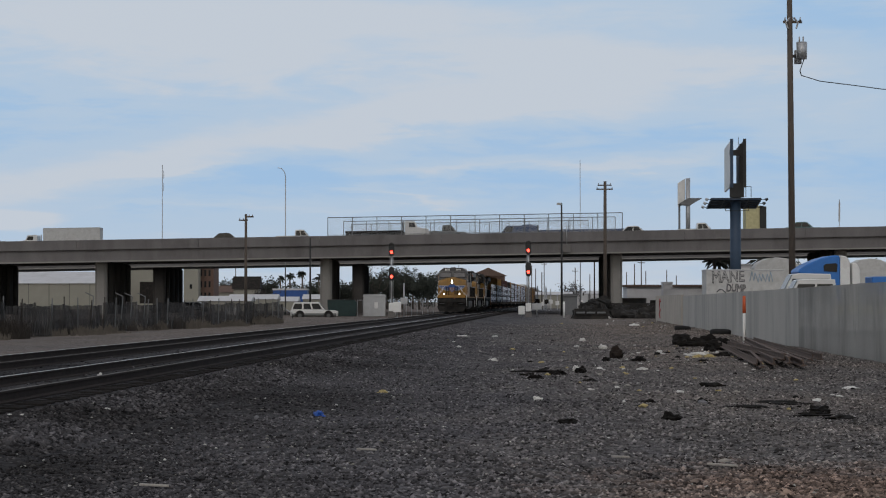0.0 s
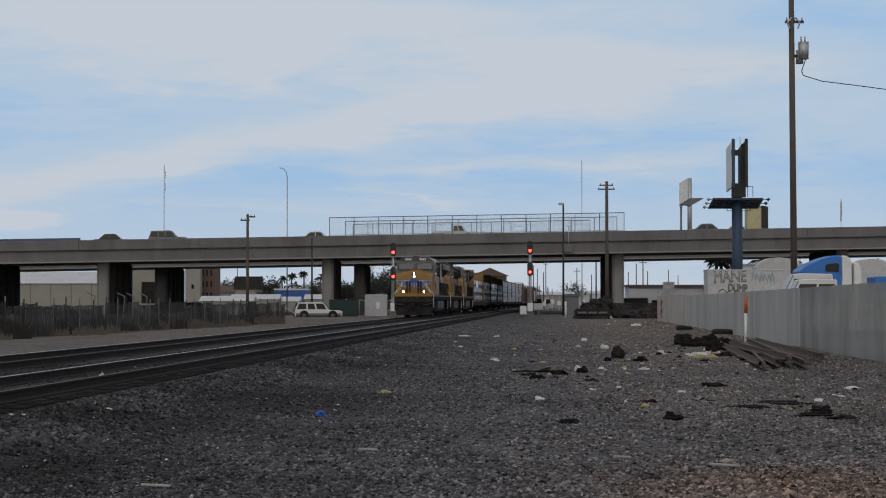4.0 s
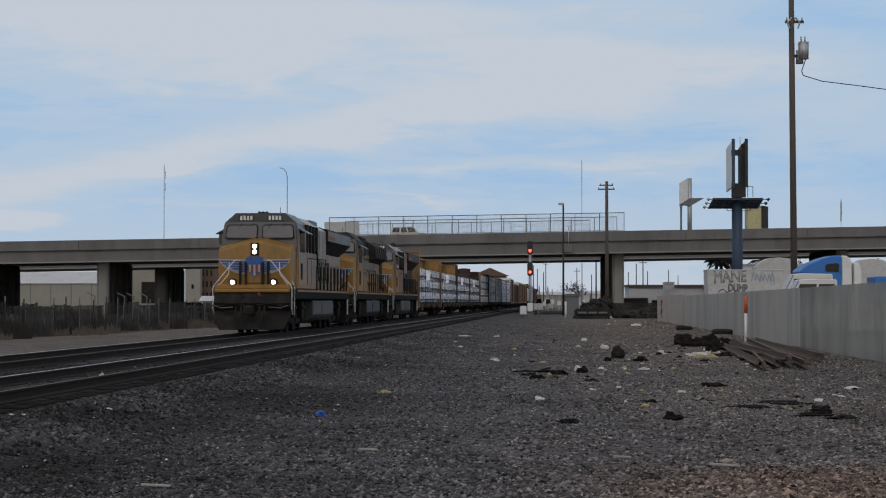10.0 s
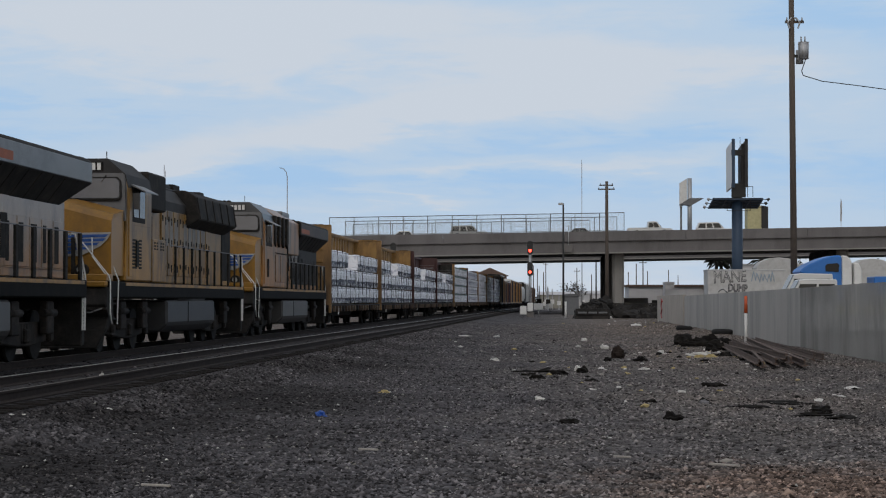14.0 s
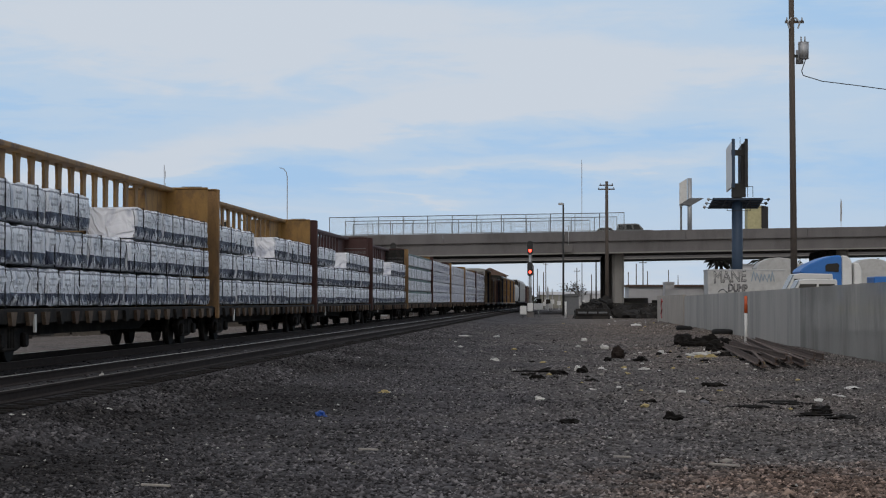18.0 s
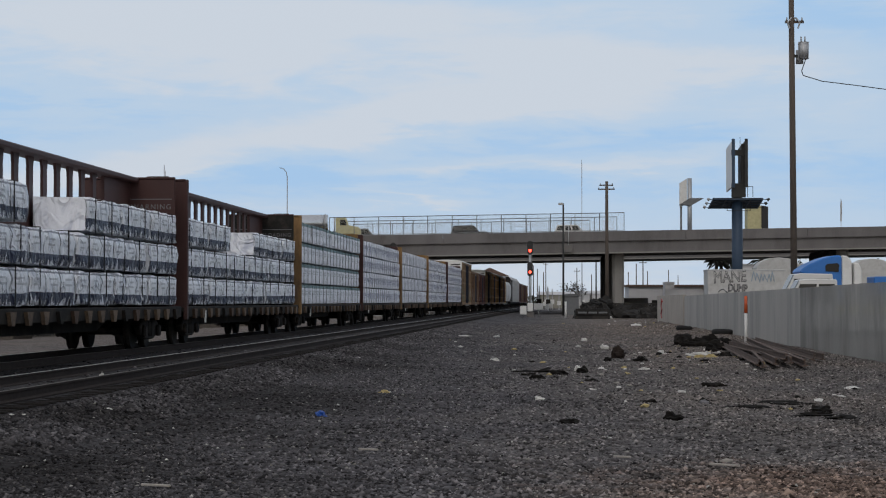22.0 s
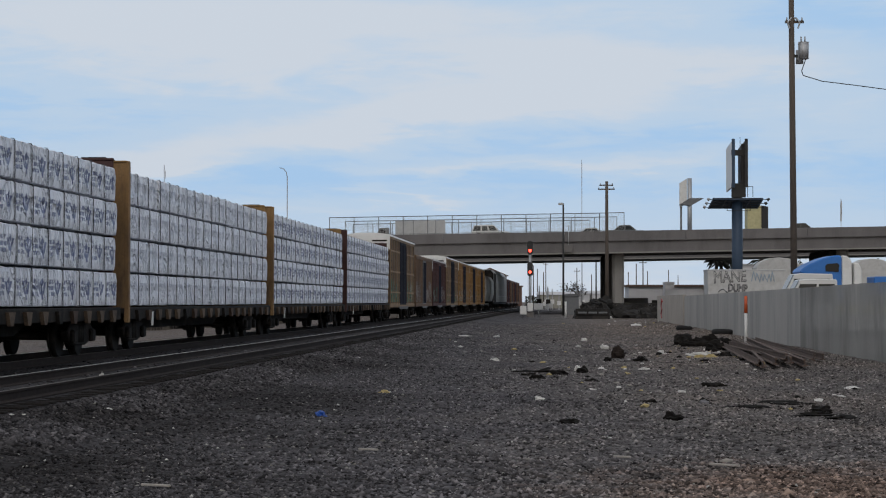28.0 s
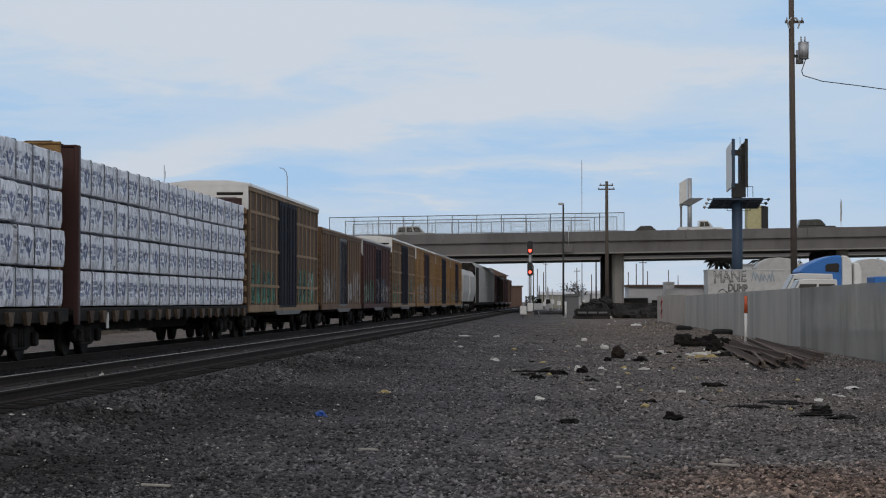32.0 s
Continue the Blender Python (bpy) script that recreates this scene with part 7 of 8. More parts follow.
MASONRY = mat("beige_wall_render", (0.30, 0.29, 0.245), 0.9, var=0.1, scale=0.4, stain=(0.26, 0.25, 0.21))
ROOFW = mat("pale_sheet_roof", (0.55, 0.55, 0.56), 0.6, var=0.1, scale=0.4, stain=(0.40, 0.39, 0.38), stretch=(1, 1, 0.3))
BRICKR = mat("red_brown_brick", (0.14, 0.088, 0.068), 0.9, var=0.2)
ROOFB = mat("brown_shingle_roof", (0.125, 0.085, 0.068), 0.9, var=0.2)
SEAM = mat("wall_seam", (0.15, 0.15, 0.13), 0.9)


def blades(name, label, spots, material, h, n, lean=0.25, width=0.03, kind="stuff", category="weeds"):
    """Tufts of thin upright stems, many in one mesh."""
    rnd = random.Random(len(spots) * 7 + n)
    vs, fs = [], []
    for x, y, r, hh in spots:
        z0 = -0.55
        for _ in range(n):
            a, d = rnd.uniform(0, 6.28), r * math.sqrt(rnd.random())
            px, py = x + d * math.cos(a), y + d * math.sin(a)
            hz = h * hh * rnd.uniform(0.35, 1.0) * (1 - 0.5 * d / max(r, 0.01))
            bx, by = rnd.uniform(-lean, lean) * hz, rnd.uniform(-lean, lean) * hz
            w = width * rnd.uniform(0.6, 1.6)
            k = len(vs)
            vs += [(px - w, py, z0), (px + w, py, z0), (px + bx * 0.5 + w * 0.7, py + by * 0.5, z0 + hz * 0.6), (px + bx * 0.5 - w * 0.7, py + by * 0.5, z0 + hz * 0.6), (px + bx * 1.4, py + by, z0 + hz)]
            fs += [(k, k + 1, k + 2, k + 3), (k + 3, k + 2, k + 4)]
    me = bpy.data.meshes.new(name)
    me.from_pydata(vs, [], fs)
    me.materials.append(material)
    return tagged(new(name, me), label, category, kind=kind)


def left_fence_x(y):
    return -20.7 + (y - 97) * 0.113


def build_left_fence():
    f = thing("fence_left", "old dusty wire mesh fence with leaning posts", "fence", kind="structure")
    rnd = random.Random(4)
    y = 84.0
    while y < 166:
        ln = 2.4
        x = left_fence_x(y)
        t = rnd.uniform(-0.12, 0.12)
        part("post", rod(B(), (x, y, -0.7), (x + t, y, 1.28 + rnd.uniform(-0.1, 0.25)), 0.035, n=6), FENCE if rnd.random() < 0.5 else BRUSH, f)
        bm = B()
        m = 8
        sag = 1.14 + rnd.uniform(-0.12, 0.08)
        rows = []
        for k in range(m + 1):
            yy = y + k * (ln - 0.02) / m
            xx = left_fence_x(yy) + rnd.uniform(-0.025, 0.025)
            h = sag + rnd.uniform(-0.03, 0.03) - 0.05 * math.sin(math.pi * k / m)
            rows.append([bm.verts.new((xx + dx, yy, zz)) for dx, zz in ((0, -0.6), (0, h), (-0.012, h), (-0.012, -0.6))])
        for a, b in zip(rows, rows[1:]):
            for i in range(4):
                bm.faces.new((a[i], a[(i + 1) % 4], b[(i + 1) % 4], b[i]))
        bmesh.ops.recalc_face_normals(bm, faces=bm.faces[:])
        part("panel", bm, MESHG, f)
        y += ln
    # barbed-wire arms
    for px, yy in ((5, 96), (178, 113), (228, 119), (240, 121), (260, 124)):
        x = left_fence_x(yy)
        part("fence_arm", pipe(B(), [(x, yy, 0.2), (x + 0.1, yy, 1.5), (x - 0.35, yy, 1.72)], 0.03, 5), FENCE, f)


build_left_fence()
o = thing("iron_gate", "dark iron bar gate standing at the fence", "gate", m=pose(-20.2, 100.5, -0.5))
for k in range(17):
    part("bar", rod(B(), (-0.3 + k * 0.11, -0.3 + k * 0.02, 0), (-0.3 + k * 0.11, -0.3 + k * 0.02, 1.5), 0.022, n=5), BLACKP, o)
for z in (0.15, 1.4):
    part("rail", rod(B(), (-0.3, -0.3, z), (1.5, 0.05, z), 0.03, n=5), BLACKP, o)
spots = []
rnd = random.Random(9)
for k in range(50):
    y = rnd.uniform(92, 168)
    spots.append((left_fence_x(y) + rnd.uniform(-0.4, 1.0), y, rnd.uniform(0.5, 1.2), rnd.uniform(0.3, 1.0)))
blades("dry_weeds", "dry brown weeds along the old fence", spots, DRY, 1.05, 90)
blades("brush", "dark leafless brush behind the fence", [(left_fence_x(y) - rnd.uniform(0.5, 3), y, rnd.uniform(0.8, 1.6), rnd.uniform(0.6, 1.1)) for y in [90 + 1.0 * k for k in range(76)]], BRUSH, 1.5, 80, width=0.035)
blades("shrub", "tangled dark shrub by the fence end", [(-19.9, 96.5, 0.9, 1.0), (-20.4, 97.5, 0.7, 0.8)], BRUSH, 1.6, 500, 0.5, 0.02, category="shrub")
blades("shrub", "pale dry bush against the fence", [(-14.23, 158, 1.5, 0.9), (-13.47, 162, 1.2, 0.8)], DRY, 1.35, 700, 0.6, 0.02, category="shrub")
blades("shrub", "dark bush against the fence", [(-15.89, 148, 0.9, 0.9), (-15.36, 150, 0.8, 0.7)], BRUSH, 1.2, 500, 0.6, 0.02, category="shrub")
o = thing("fence_notice", "small pale notice board on the fence", "sign", m=pose(-15.42, 155, 0))
part("board", box(B(), -0.5, 0.5, -0.05, 0.0, 0.25, 0.75), TRAILERW, o)
part("stake", rod(B(), (0, 0.02, -0.6), (0, 0.02, 0.8), 0.03, n=5), WOOD, o)
o = thing("leaning_pipe", "pale pipe leaning against a dark bin", "pipe", m=pose(0, 0, 0))
part("pipe", rod(B(), (-16.12, 205, 0.97), (-14.52, 205.5, -0.02), 0.06, n=6), STEEL, o)
part("stay", rod(B(), (-14.63, 205.5, -0.02), (-14.63, 205.5, -0.6), 0.04, n=5), BLACKP, o)


def building(label, x, y, w, d, h, wall, roof, roof_h=0.0, eave=0.3, windows=(), seams=0, group="", name="building"):
    """Plain block with an optional ridge or mono roof, windows given as (x, z, width, height)."""
    o = thing(name, label, "building", group, pose(x, y, -0.5))
    part("wall", box(B(), -w / 2, w / 2, 0, d, 0, h), wall, o)
    if roof_h:
        part("roof", prism(B(), [(-eave, h), (d / 2, h + roof_h), (d + eave, h)], -w / 2 - eave, w / 2 + eave, "x"), roof, o)
    else:
        part("roof", box(B(), -w / 2 - eave, w / 2 + eave, -eave, d + eave, h, h + 0.35), roof, o)
    for k in range(seams):
        xx = -w / 2 + (k + 0.5) * w / seams
        part("seam", box(B(), xx - 0.07, xx + 0.07, -0.06, 0.0, 0, h), SEAM, o)
    for wx, wz, ww, wh in windows:
        wd = part("window", box(B(), wx - ww / 2, wx + ww / 2, -0.05, 0.03, wz, wz + wh), BLACKP, o)
        part("pane", box(B(), wx - ww / 2 + 0.08, wx + ww / 2 - 0.08, -0.07, -0.05, wz + 0.08, wz + wh - 0.08), GLASS, wd)
    return o


building("long pale green warehouse with a white sheet roof", -78.78, 420, 20.5, 30, 4.77 + 0.5, MASONRY, ROOFW, 2.6, 0.3, seams=5, name="warehouse")
building("warehouse annexe with a white sheet roof", -99.21, 421, 18, 30, 4.77 + 0.5, MASONRY, ROOFW, 2.6, 0.3, seams=4, name="warehouse")
building("beige block with a flat roof", -62.91, 440, 6.5, 10, 8.03 + 0.5, MASONRY, ROOFW)
building("pale grey rendered block with a flat roof", -50.29, 420, 3.0, 10, 8.63 + 0.5, MASONRY, MASONRY, windows=((0.0, 4.2, 0.5, 0.9),))
building("red brown brick block with rows of windows", -47.90, 424, 3.4, 10, 9.16 + 0.5, BRICKR, BRICKR, windows=[(-0.8 + 0.85 * i, 2.2 + 2.3 * j, 0.45, 1.3) for i in range(3) for j in range(3)])
o = thing("dark_trailer", "dark box trailer parked beside a building", "trailer", m=pose(-53.61, 380, -0.5))
part("body", box(B(), -1.2, 1.25, 0, 6, 1.3, 4.74 + 0.5, 0.05), GRIME, o)
wheels(o, [(-0.6, 0.6), (0.6, 0.6)], 0.5)
for x, w, h, y, lab in ((-37.36, 9.0, 1.73, 360, 'low shed with a white sheet roof'), (-33.58, 8.5, 2.05, 372, 'low shed with a pale sheet roof'), (-29.41, 5.0, 1.68, 390, 'low shed with a white sheet roof'), (-23.91, 4.5, 2.11, 395, 'low white painted sheet shed')):
    building(lab, x, y, w, 8, h, MASONRY, ROOFW, 0.9, 0.2, group="low sheds", name="shed")
building("house with a dark gabled roof", -43.95, 470, 5.5, 7, 3.92 + 0.5, MASONRY, GRIME, 2.9, 0.4, name="house")
building("long house with a pale roof", -50.46, 480, 11, 7, 3.20 + 0.5, MASONRY, ROOFB, 1.6, 0.4, name="house")
building("blue sided store with a pale roof", -31.15, 430, 7.0, 6, 3.46 + 0.5, BLUE, ROOFW, 0.0, 0.1, name="store")
h = building("house with a brown hipped roof", 0, 0, 10.0, 8.6, 7.67 + 0.5, BRICKR, ROOFB, 2.1, 0.6, name="house")
h.matrix_basis = pose(11.97 + 4.3, 540, -0.5, 0, 0, 90)
building("brick store with a flat roof", 18.16, 560, 6.0, 10, 5.03 + 0.5, BRICKR, BRICKR, name="store")
building("long low beige building with a flat brown roof", 36.92, 345, 12.5, 8, 3.58 + 0.5, ROOFW, ROOFB, 0.0, 0.4, windows=((-2.0, 1.0, 1.0, 0.9), (-0.4, 1.0, 0.7, 0.9), (3.0, 0.9, 1.4, 1.0), (4.8, 0.9, 1.2, 1.0)), name="office")
building("pale stair block beside a low building", 36.63, 338, 1.5, 3, 3.99 + 0.5, ROOFW, ROOFW, 0, 0.05, name="annexe")
building("pale industrial block behind the overpass", 73.91, 430, 26, 12, 8.57 + 0.5, ROOFW, STEEL, name="warehouse")
building("low pale store beyond the tracks", 25.53, 470, 8, 8, 2.65 + 0.5, MASONRY, ROOFW, 0.7, 0.2, name="store")
building("low pale store beyond the tracks", 34.51, 480, 9, 8, 2.94 + 0.5, ROOFW, ROOFW, 0.7, 0.2, name="store")
o = thing("storage_tank", "round grey concrete storage tank", "tank", m=pose(28.80, 320, -0.5))
part("shell", rod(B(), (0, 0, 0), (0, 0, 2.2), 2.6, n=24), CONCRETE_D, o)
for x, y, c in ((-38.53, 330, 'white'), (-18.0, 300, 'white'), (-19.45, 305, 'silver'), (34.95, 300, 'white'), (38.59, 300, 'dark')):
    v = car("%s car parked in the distance" % c, PAINTS[c], 4.6, 1.6, "suv")
    v.matrix_basis = pose(x, y, -0.47)


def tree(x, y, h, r, seed, label, leafy=1.0, name="tree", dark=False):
    """Tapered trunk, forking limbs and a crown of many small uneven clumps."""
    rnd = random.Random(seed)
    o = thing(name, label, "tree", "background trees", pose(x, y, -0.6))
    part("trunk", rod(B(), (0, 0, 0), (0.1, 0, h * 0.45), h * 0.03, h * 0.018, n=8), BARK, o)
    bm = B()
    tips = []
    for k in range(16):
        a, e = rnd.uniform(0, 6.28), rnd.uniform(0.5, 1.3)
        p = Vector((0.1, 0, h * rnd.uniform(0.25, 0.5)))
        for s in range(4):
            q = p + Vector((math.cos(a) * math.cos(e), math.sin(a) * math.cos(e), math.sin(e))) * h * rnd.uniform(0.09, 0.17)
            q.x = max(-r, min(r, q.x))
            rod(bm, p, q, h * 0.011 * (1 - s * 0.2), h * 0.009 * (1 - s * 0.2), n=4)
            p = q
            tips.append(q)
            a += rnd.uniform(-0.7, 0.7)
            e += rnd.uniform(-0.3, 0.3)
    part("limbs", bm, BARK, o)
    vs, fs = [], []
    for t in tips:
        for _ in range(int(46 * leafy)):
            c = t + Vector((rnd.gauss(0, r * 0.2), rnd.gauss(0, r * 0.2), rnd.gauss(0, r * 0.17)))
            s = rnd.uniform(0.09, 0.27) * (r / 3.0)
            u = Vector((rnd.uniform(-1, 1), rnd.uniform(-1, 1), rnd.uniform(-1, 1))).normalized() * s
            w = u.orthogonal().normalized() * s * rnd.uniform(0.4, 1)
            i = len(vs)
            vs += [c - u, c + w, c + u, c - w]
            fs.append((i, i + 1, i + 2, i + 3))
    me = bpy.data.meshes.new("crown")
    me.from_pydata(vs, [], fs)
    me.materials.append(LEAF if leafy > 0.4 else BRUSH)
    part("crown", me, None, o)
    return o


def palm(x, y, h, seed, label="fan palm with a slim trunk", spread=1.5):
    rnd = random.Random(seed)
    o = thing("palm_tree", label, "palm tree", "palm trees", pose(x, y, -0.6))
    part("trunk", rod(B(), (0, 0, 0), (rnd.uniform(-0.2, 0.2), 0, h), 0.22, 0.16, n=8), BARK, o)
    bm = B()
    for k in range(34):
        a, e = rnd.uniform(0, 6.28), rnd.uniform(-0.9, 1.2)
        ln = spread * rnd.uniform(0.7, 1.0)
        d = Vector((math.cos(a) * math.cos(e), math.sin(a) * math.cos(e), math.sin(e)))
        p = Vector((0, 0, h))
        q = p + d * ln * 0.55
        t = q + Vector((d.x, d.y, d.z - 0.7)) * ln * 0.5
        side = d.cross(Vector((0, 0, 1))).normalized() * 0.12 * spread
        v = [bm.verts.new(c) for c in (p, q - side, t, q + side)]
        bm.faces.new((v[0], v[1], v[2])), bm.faces.new((v[0], v[2], v[3]))
    part("fronds", bm, LEAF, o)
    return o


for x, h, y, sd in ((-34.64, 7.56, 480, 1), (-31.38, 7.95, 470, 2), (-38.38, 7.12, 500, 3), (-29.19, 7.66, 500, 4), (-9.84, 7.61, 520, 5)):
    palm(x, y, h, sd)
for x, h, y, sd in ((42.99, 8.27, 330, 6), (44.46, 8.24, 333, 7), (45.95, 8.21, 336, 8), (53.07, 8.76, 350, 9)):
    palm(x, y, h, sd, "stout palm behind the overpass", 2.2)
for x, h, y, r, sd, lf in ((-13.48, 9.17, 430, 2.6, 11, 0.5), (-11.42, 8.63, 440, 2.6, 12, 1.8), (-16.05, 7.08, 450, 3.0, 13, 0.9), (-7.9, 8.71, 430, 1.6, 14, 2.2), (-6.06, 8.39, 440, 1.7, 15, 2.2), (-4.53, 7.31, 430, 2.0, 16, 2.0), (-2.92, 7.81, 450, 2.4, 17, 1.8), (-9.82, 7.69, 460, 2.6, 18, 2.0), (-42.72, 6.77, 520, 4.0, 19, 0.9), (-48.75, 6.67, 540, 4.0, 20, 0.7), (-54.58, 6.67, 540, 4.0, 21, 0.9), (-32.18, 6.49, 520, 3.0, 22, 0.9), (-23.63, 6.3, 470, 3.0, 23, 1.0), (-20.83, 6.04, 470, 2.5, 24, 1.0), (-18.68, 5.48, 480, 2.0, 25, 0.9), (-31.74, 4.01, 380, 2.2, 26, 0.3), (-33.07, 3.8, 380, 1.8, 27, 0.3), (29.58, 6.13, 480, 3.0, 28, 0.3), (69.92, 9.91, 420, 4.0, 29, 0.9), (80.65, 9.31, 400, 4.0, 30, 0.9)):
    tree(x, y, h, r, sd, "dusty dark green tree in the distance" if lf > 0.6 else "bare twiggy tree in the distance", lf)


def far_woods():
    """A low, uneven belt of distant scrub and tree tops, as many small leaf clumps."""
    rnd = random.Random(31)
    vs, fs = [], []
    for y, xa, xb, hm in ((600, -73.62, 2.59, 7.5), (640, 25.25, 82.34, 3.6), (520, 58.46, 114.68, 4.5)):
        n = int((xb - xa) * 90)
        for _ in range(n):
            x = xa + (xb - xa) * rnd.random()
            top = hm * (0.65 + 0.6 * noise.noise(Vector((x * 0.13, y, 0))) + 0.25 * noise.noise(Vector((x * 0.6, y, 4))))
            c = Vector((x, y + rnd.uniform(-4, 4), -0.5 + max(0.3, top) * rnd.random() ** 0.7))
            s = rnd.uniform(0.15, 0.4)
            u = Vector((rnd.uniform(-1, 1), rnd.uniform(-1, 1), rnd.uniform(-1, 1))).normalized() * s
            w = u.orthogonal().normalized() * s * rnd.uniform(0.5, 1)
            i = len(vs)
            vs += [c - u, c + w, c + u, c - w]
            fs.append((i, i + 1, i + 2, i + 3))
    me = bpy.data.meshes.new("far_woods")
    me.from_pydata(vs, [], fs)
    me.materials.append(LEAF)
    tagged(new("far_woods", me), "low belt of dusty distant trees", "trees", kind="stuff")


far_woods()
# trackside clutter far along the line
rnd = random.Random(21)
for k in range(16):
    y = rnd.uniform(300, 470)
    x = y * TAN + rnd.uniform(-5.5, 3.5)
    h = rnd.uniform(1.5, 4.5)
    o = thing("trackside_post", "pale trackside post in the distance", "post", "trackside posts", pose(x, y, -0.45))
    part("shaft", rod(B(), (0, 0, 0), (0, 0, h), 0.09, n=6), STEEL, o)
    part("box", box(B(), -0.35, 0.35, -0.2, 0.2, h * 0.3, h * 0.3 + 0.8, 0.03), WHITE if k % 3 else GRIME, o)

# ---- rest of the train ----


def hopper(label, L=18.0):
    o = thing("covered_hopper", label, "freight car", "covered hoppers")
    part("body", prism(B(), [(-1.2, 4.5), (-1.55, 3.9), (-1.58, 2.2), (-1.3, 1.2), (1.3, 1.2), (1.58, 2.2), (1.55, 3.9), (1.2, 4.5)], 1.6, L - 1.6, bev=0.05), TRAILERW, o)
    for y0 in (0.9, L - 1.5):
        part("end_frame", box(B(), -1.4, 1.4, y0, y0 + 0.6, 0.95, 1.2), GRIME, o)
        for x in (-1.2, 1.2):
            part("end_post", rod(B(), (x, y0 + 0.3, 1.1), (x, y0 + 0.3, 4.0), 0.07), TRAILERW, o)
    part("running_board", box(B(), -0.4, 0.4, 1.4, L - 1.4, 4.5, 4.62), STEEL, o)
    part("sill", box(B(), -0.4, 0.4, 0.2, L - 0.2, 0.75, 1.1), DARK, o)
    for k in range(3):
        y = 2.2 + k * (L - 6.4) / 2
        part("hopper_chute", prism(B(), [(y, 1.4), (y + 2.0, 1.4), (y + 1.3, 0.5), (y + 0.7, 0.5)], -0.9, 0.9, "x"), TRAILERW, o)
    for y in (2.4, L - 2.4):
        truck(o, y, (-0.9, 0.9), 0.95)
    return o


def autorack(label):
    o = thing("autorack", label, "freight car", "auto rack cars")
    L = 28.0
    part("body", prism(B(), [(-1.5, 1.1), (1.5, 1.1), (1.5, 5.1), (1.1, 5.65), (-1.1, 5.65), (-1.5, 5.1)], 0.8, L - 0.8), PALE, o)
    for y0, y1 in ((0.72, 0.8), (L - 0.8, L - 0.72)):
        part("end_door", prism(B(), [(-1.44, 1.15), (1.44, 1.15), (1.44, 5.05), (1.05, 5.55), (-1.05, 5.55), (-1.44, 5.05)], y0, y1), GRIME, o, "dark end doors")
    for k in range(11):
        y = 1.0 + k * (L - 2) / 10
        part("side_post", box(B(), 1.5, 1.56, y - 0.08, y + 0.08, 1.1, 5.1), STEEL, o)
    for k in range(3):
        part("side_rail", box(B(), 1.5, 1.53, 0.9, L - 0.9, 1.9 + k * 1.05, 2.0 + k * 1.05), STEEL, o)
    part("underframe", box(B(), -1.4, 1.4, 0.6, L - 0.6, 0.8, 1.1), DARK, o)
    for y in (3.2, L - 3.2):
        truck(o, y, (-0.9, 0.9), 0.95, 0.42)
    return o


ride(hopper("pale grey covered hopper car", 14.0), 47.12)
ride(hopper("pale grey covered hopper car", 14.0), 48.14)
o = autorack("pale grey auto rack car with dark end doors")
part("dark_side_panel", box(B(), 1.5, 1.565, 0.85, 7.0, 1.12, 5.08), GRIME, o, "blackened side panels")
ride(o, 49.18)
ride(autorack("pale grey auto rack car with dark end doors"), 51.27)

# ---- road traffic on the overpass: (seconds, place, metres a second, lane, style, paint) ----
TRAFFIC = []


def road(x, lane_y):
    slope = SLOPE if abs(x) < 150 else 0
    return x, lane_y, 9.53 - 0.61 + rise(x), slope


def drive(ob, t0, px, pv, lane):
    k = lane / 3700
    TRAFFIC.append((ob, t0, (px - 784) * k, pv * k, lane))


LONG = {"sedan": (4.6, 1.45), "suv": (4.8, 1.75), "pickup": (5.6, 1.85), "van": (5.2, 2.1)}
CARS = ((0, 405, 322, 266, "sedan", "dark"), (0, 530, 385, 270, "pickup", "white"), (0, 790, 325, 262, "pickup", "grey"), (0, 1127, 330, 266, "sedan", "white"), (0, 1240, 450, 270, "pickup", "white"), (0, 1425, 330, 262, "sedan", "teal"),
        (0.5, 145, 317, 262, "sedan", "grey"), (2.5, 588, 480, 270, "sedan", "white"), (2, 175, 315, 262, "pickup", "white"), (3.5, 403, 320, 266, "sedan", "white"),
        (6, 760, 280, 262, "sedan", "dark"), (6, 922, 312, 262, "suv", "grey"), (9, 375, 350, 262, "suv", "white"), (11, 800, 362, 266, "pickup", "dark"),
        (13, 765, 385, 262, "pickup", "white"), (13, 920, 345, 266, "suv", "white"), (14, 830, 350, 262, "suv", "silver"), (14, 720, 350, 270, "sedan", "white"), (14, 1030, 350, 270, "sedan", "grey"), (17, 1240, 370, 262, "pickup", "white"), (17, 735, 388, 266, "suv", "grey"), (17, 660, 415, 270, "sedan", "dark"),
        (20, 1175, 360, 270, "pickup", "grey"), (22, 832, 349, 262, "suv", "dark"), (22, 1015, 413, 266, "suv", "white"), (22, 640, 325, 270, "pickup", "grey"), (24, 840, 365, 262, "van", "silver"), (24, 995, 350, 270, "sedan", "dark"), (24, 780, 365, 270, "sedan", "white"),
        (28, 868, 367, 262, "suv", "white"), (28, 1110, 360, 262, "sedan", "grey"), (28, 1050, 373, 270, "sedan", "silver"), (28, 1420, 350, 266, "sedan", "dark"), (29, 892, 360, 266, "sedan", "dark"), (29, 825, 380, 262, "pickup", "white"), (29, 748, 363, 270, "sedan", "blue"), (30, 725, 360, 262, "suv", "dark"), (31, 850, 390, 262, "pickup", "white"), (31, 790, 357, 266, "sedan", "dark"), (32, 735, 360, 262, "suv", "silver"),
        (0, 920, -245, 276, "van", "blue"))
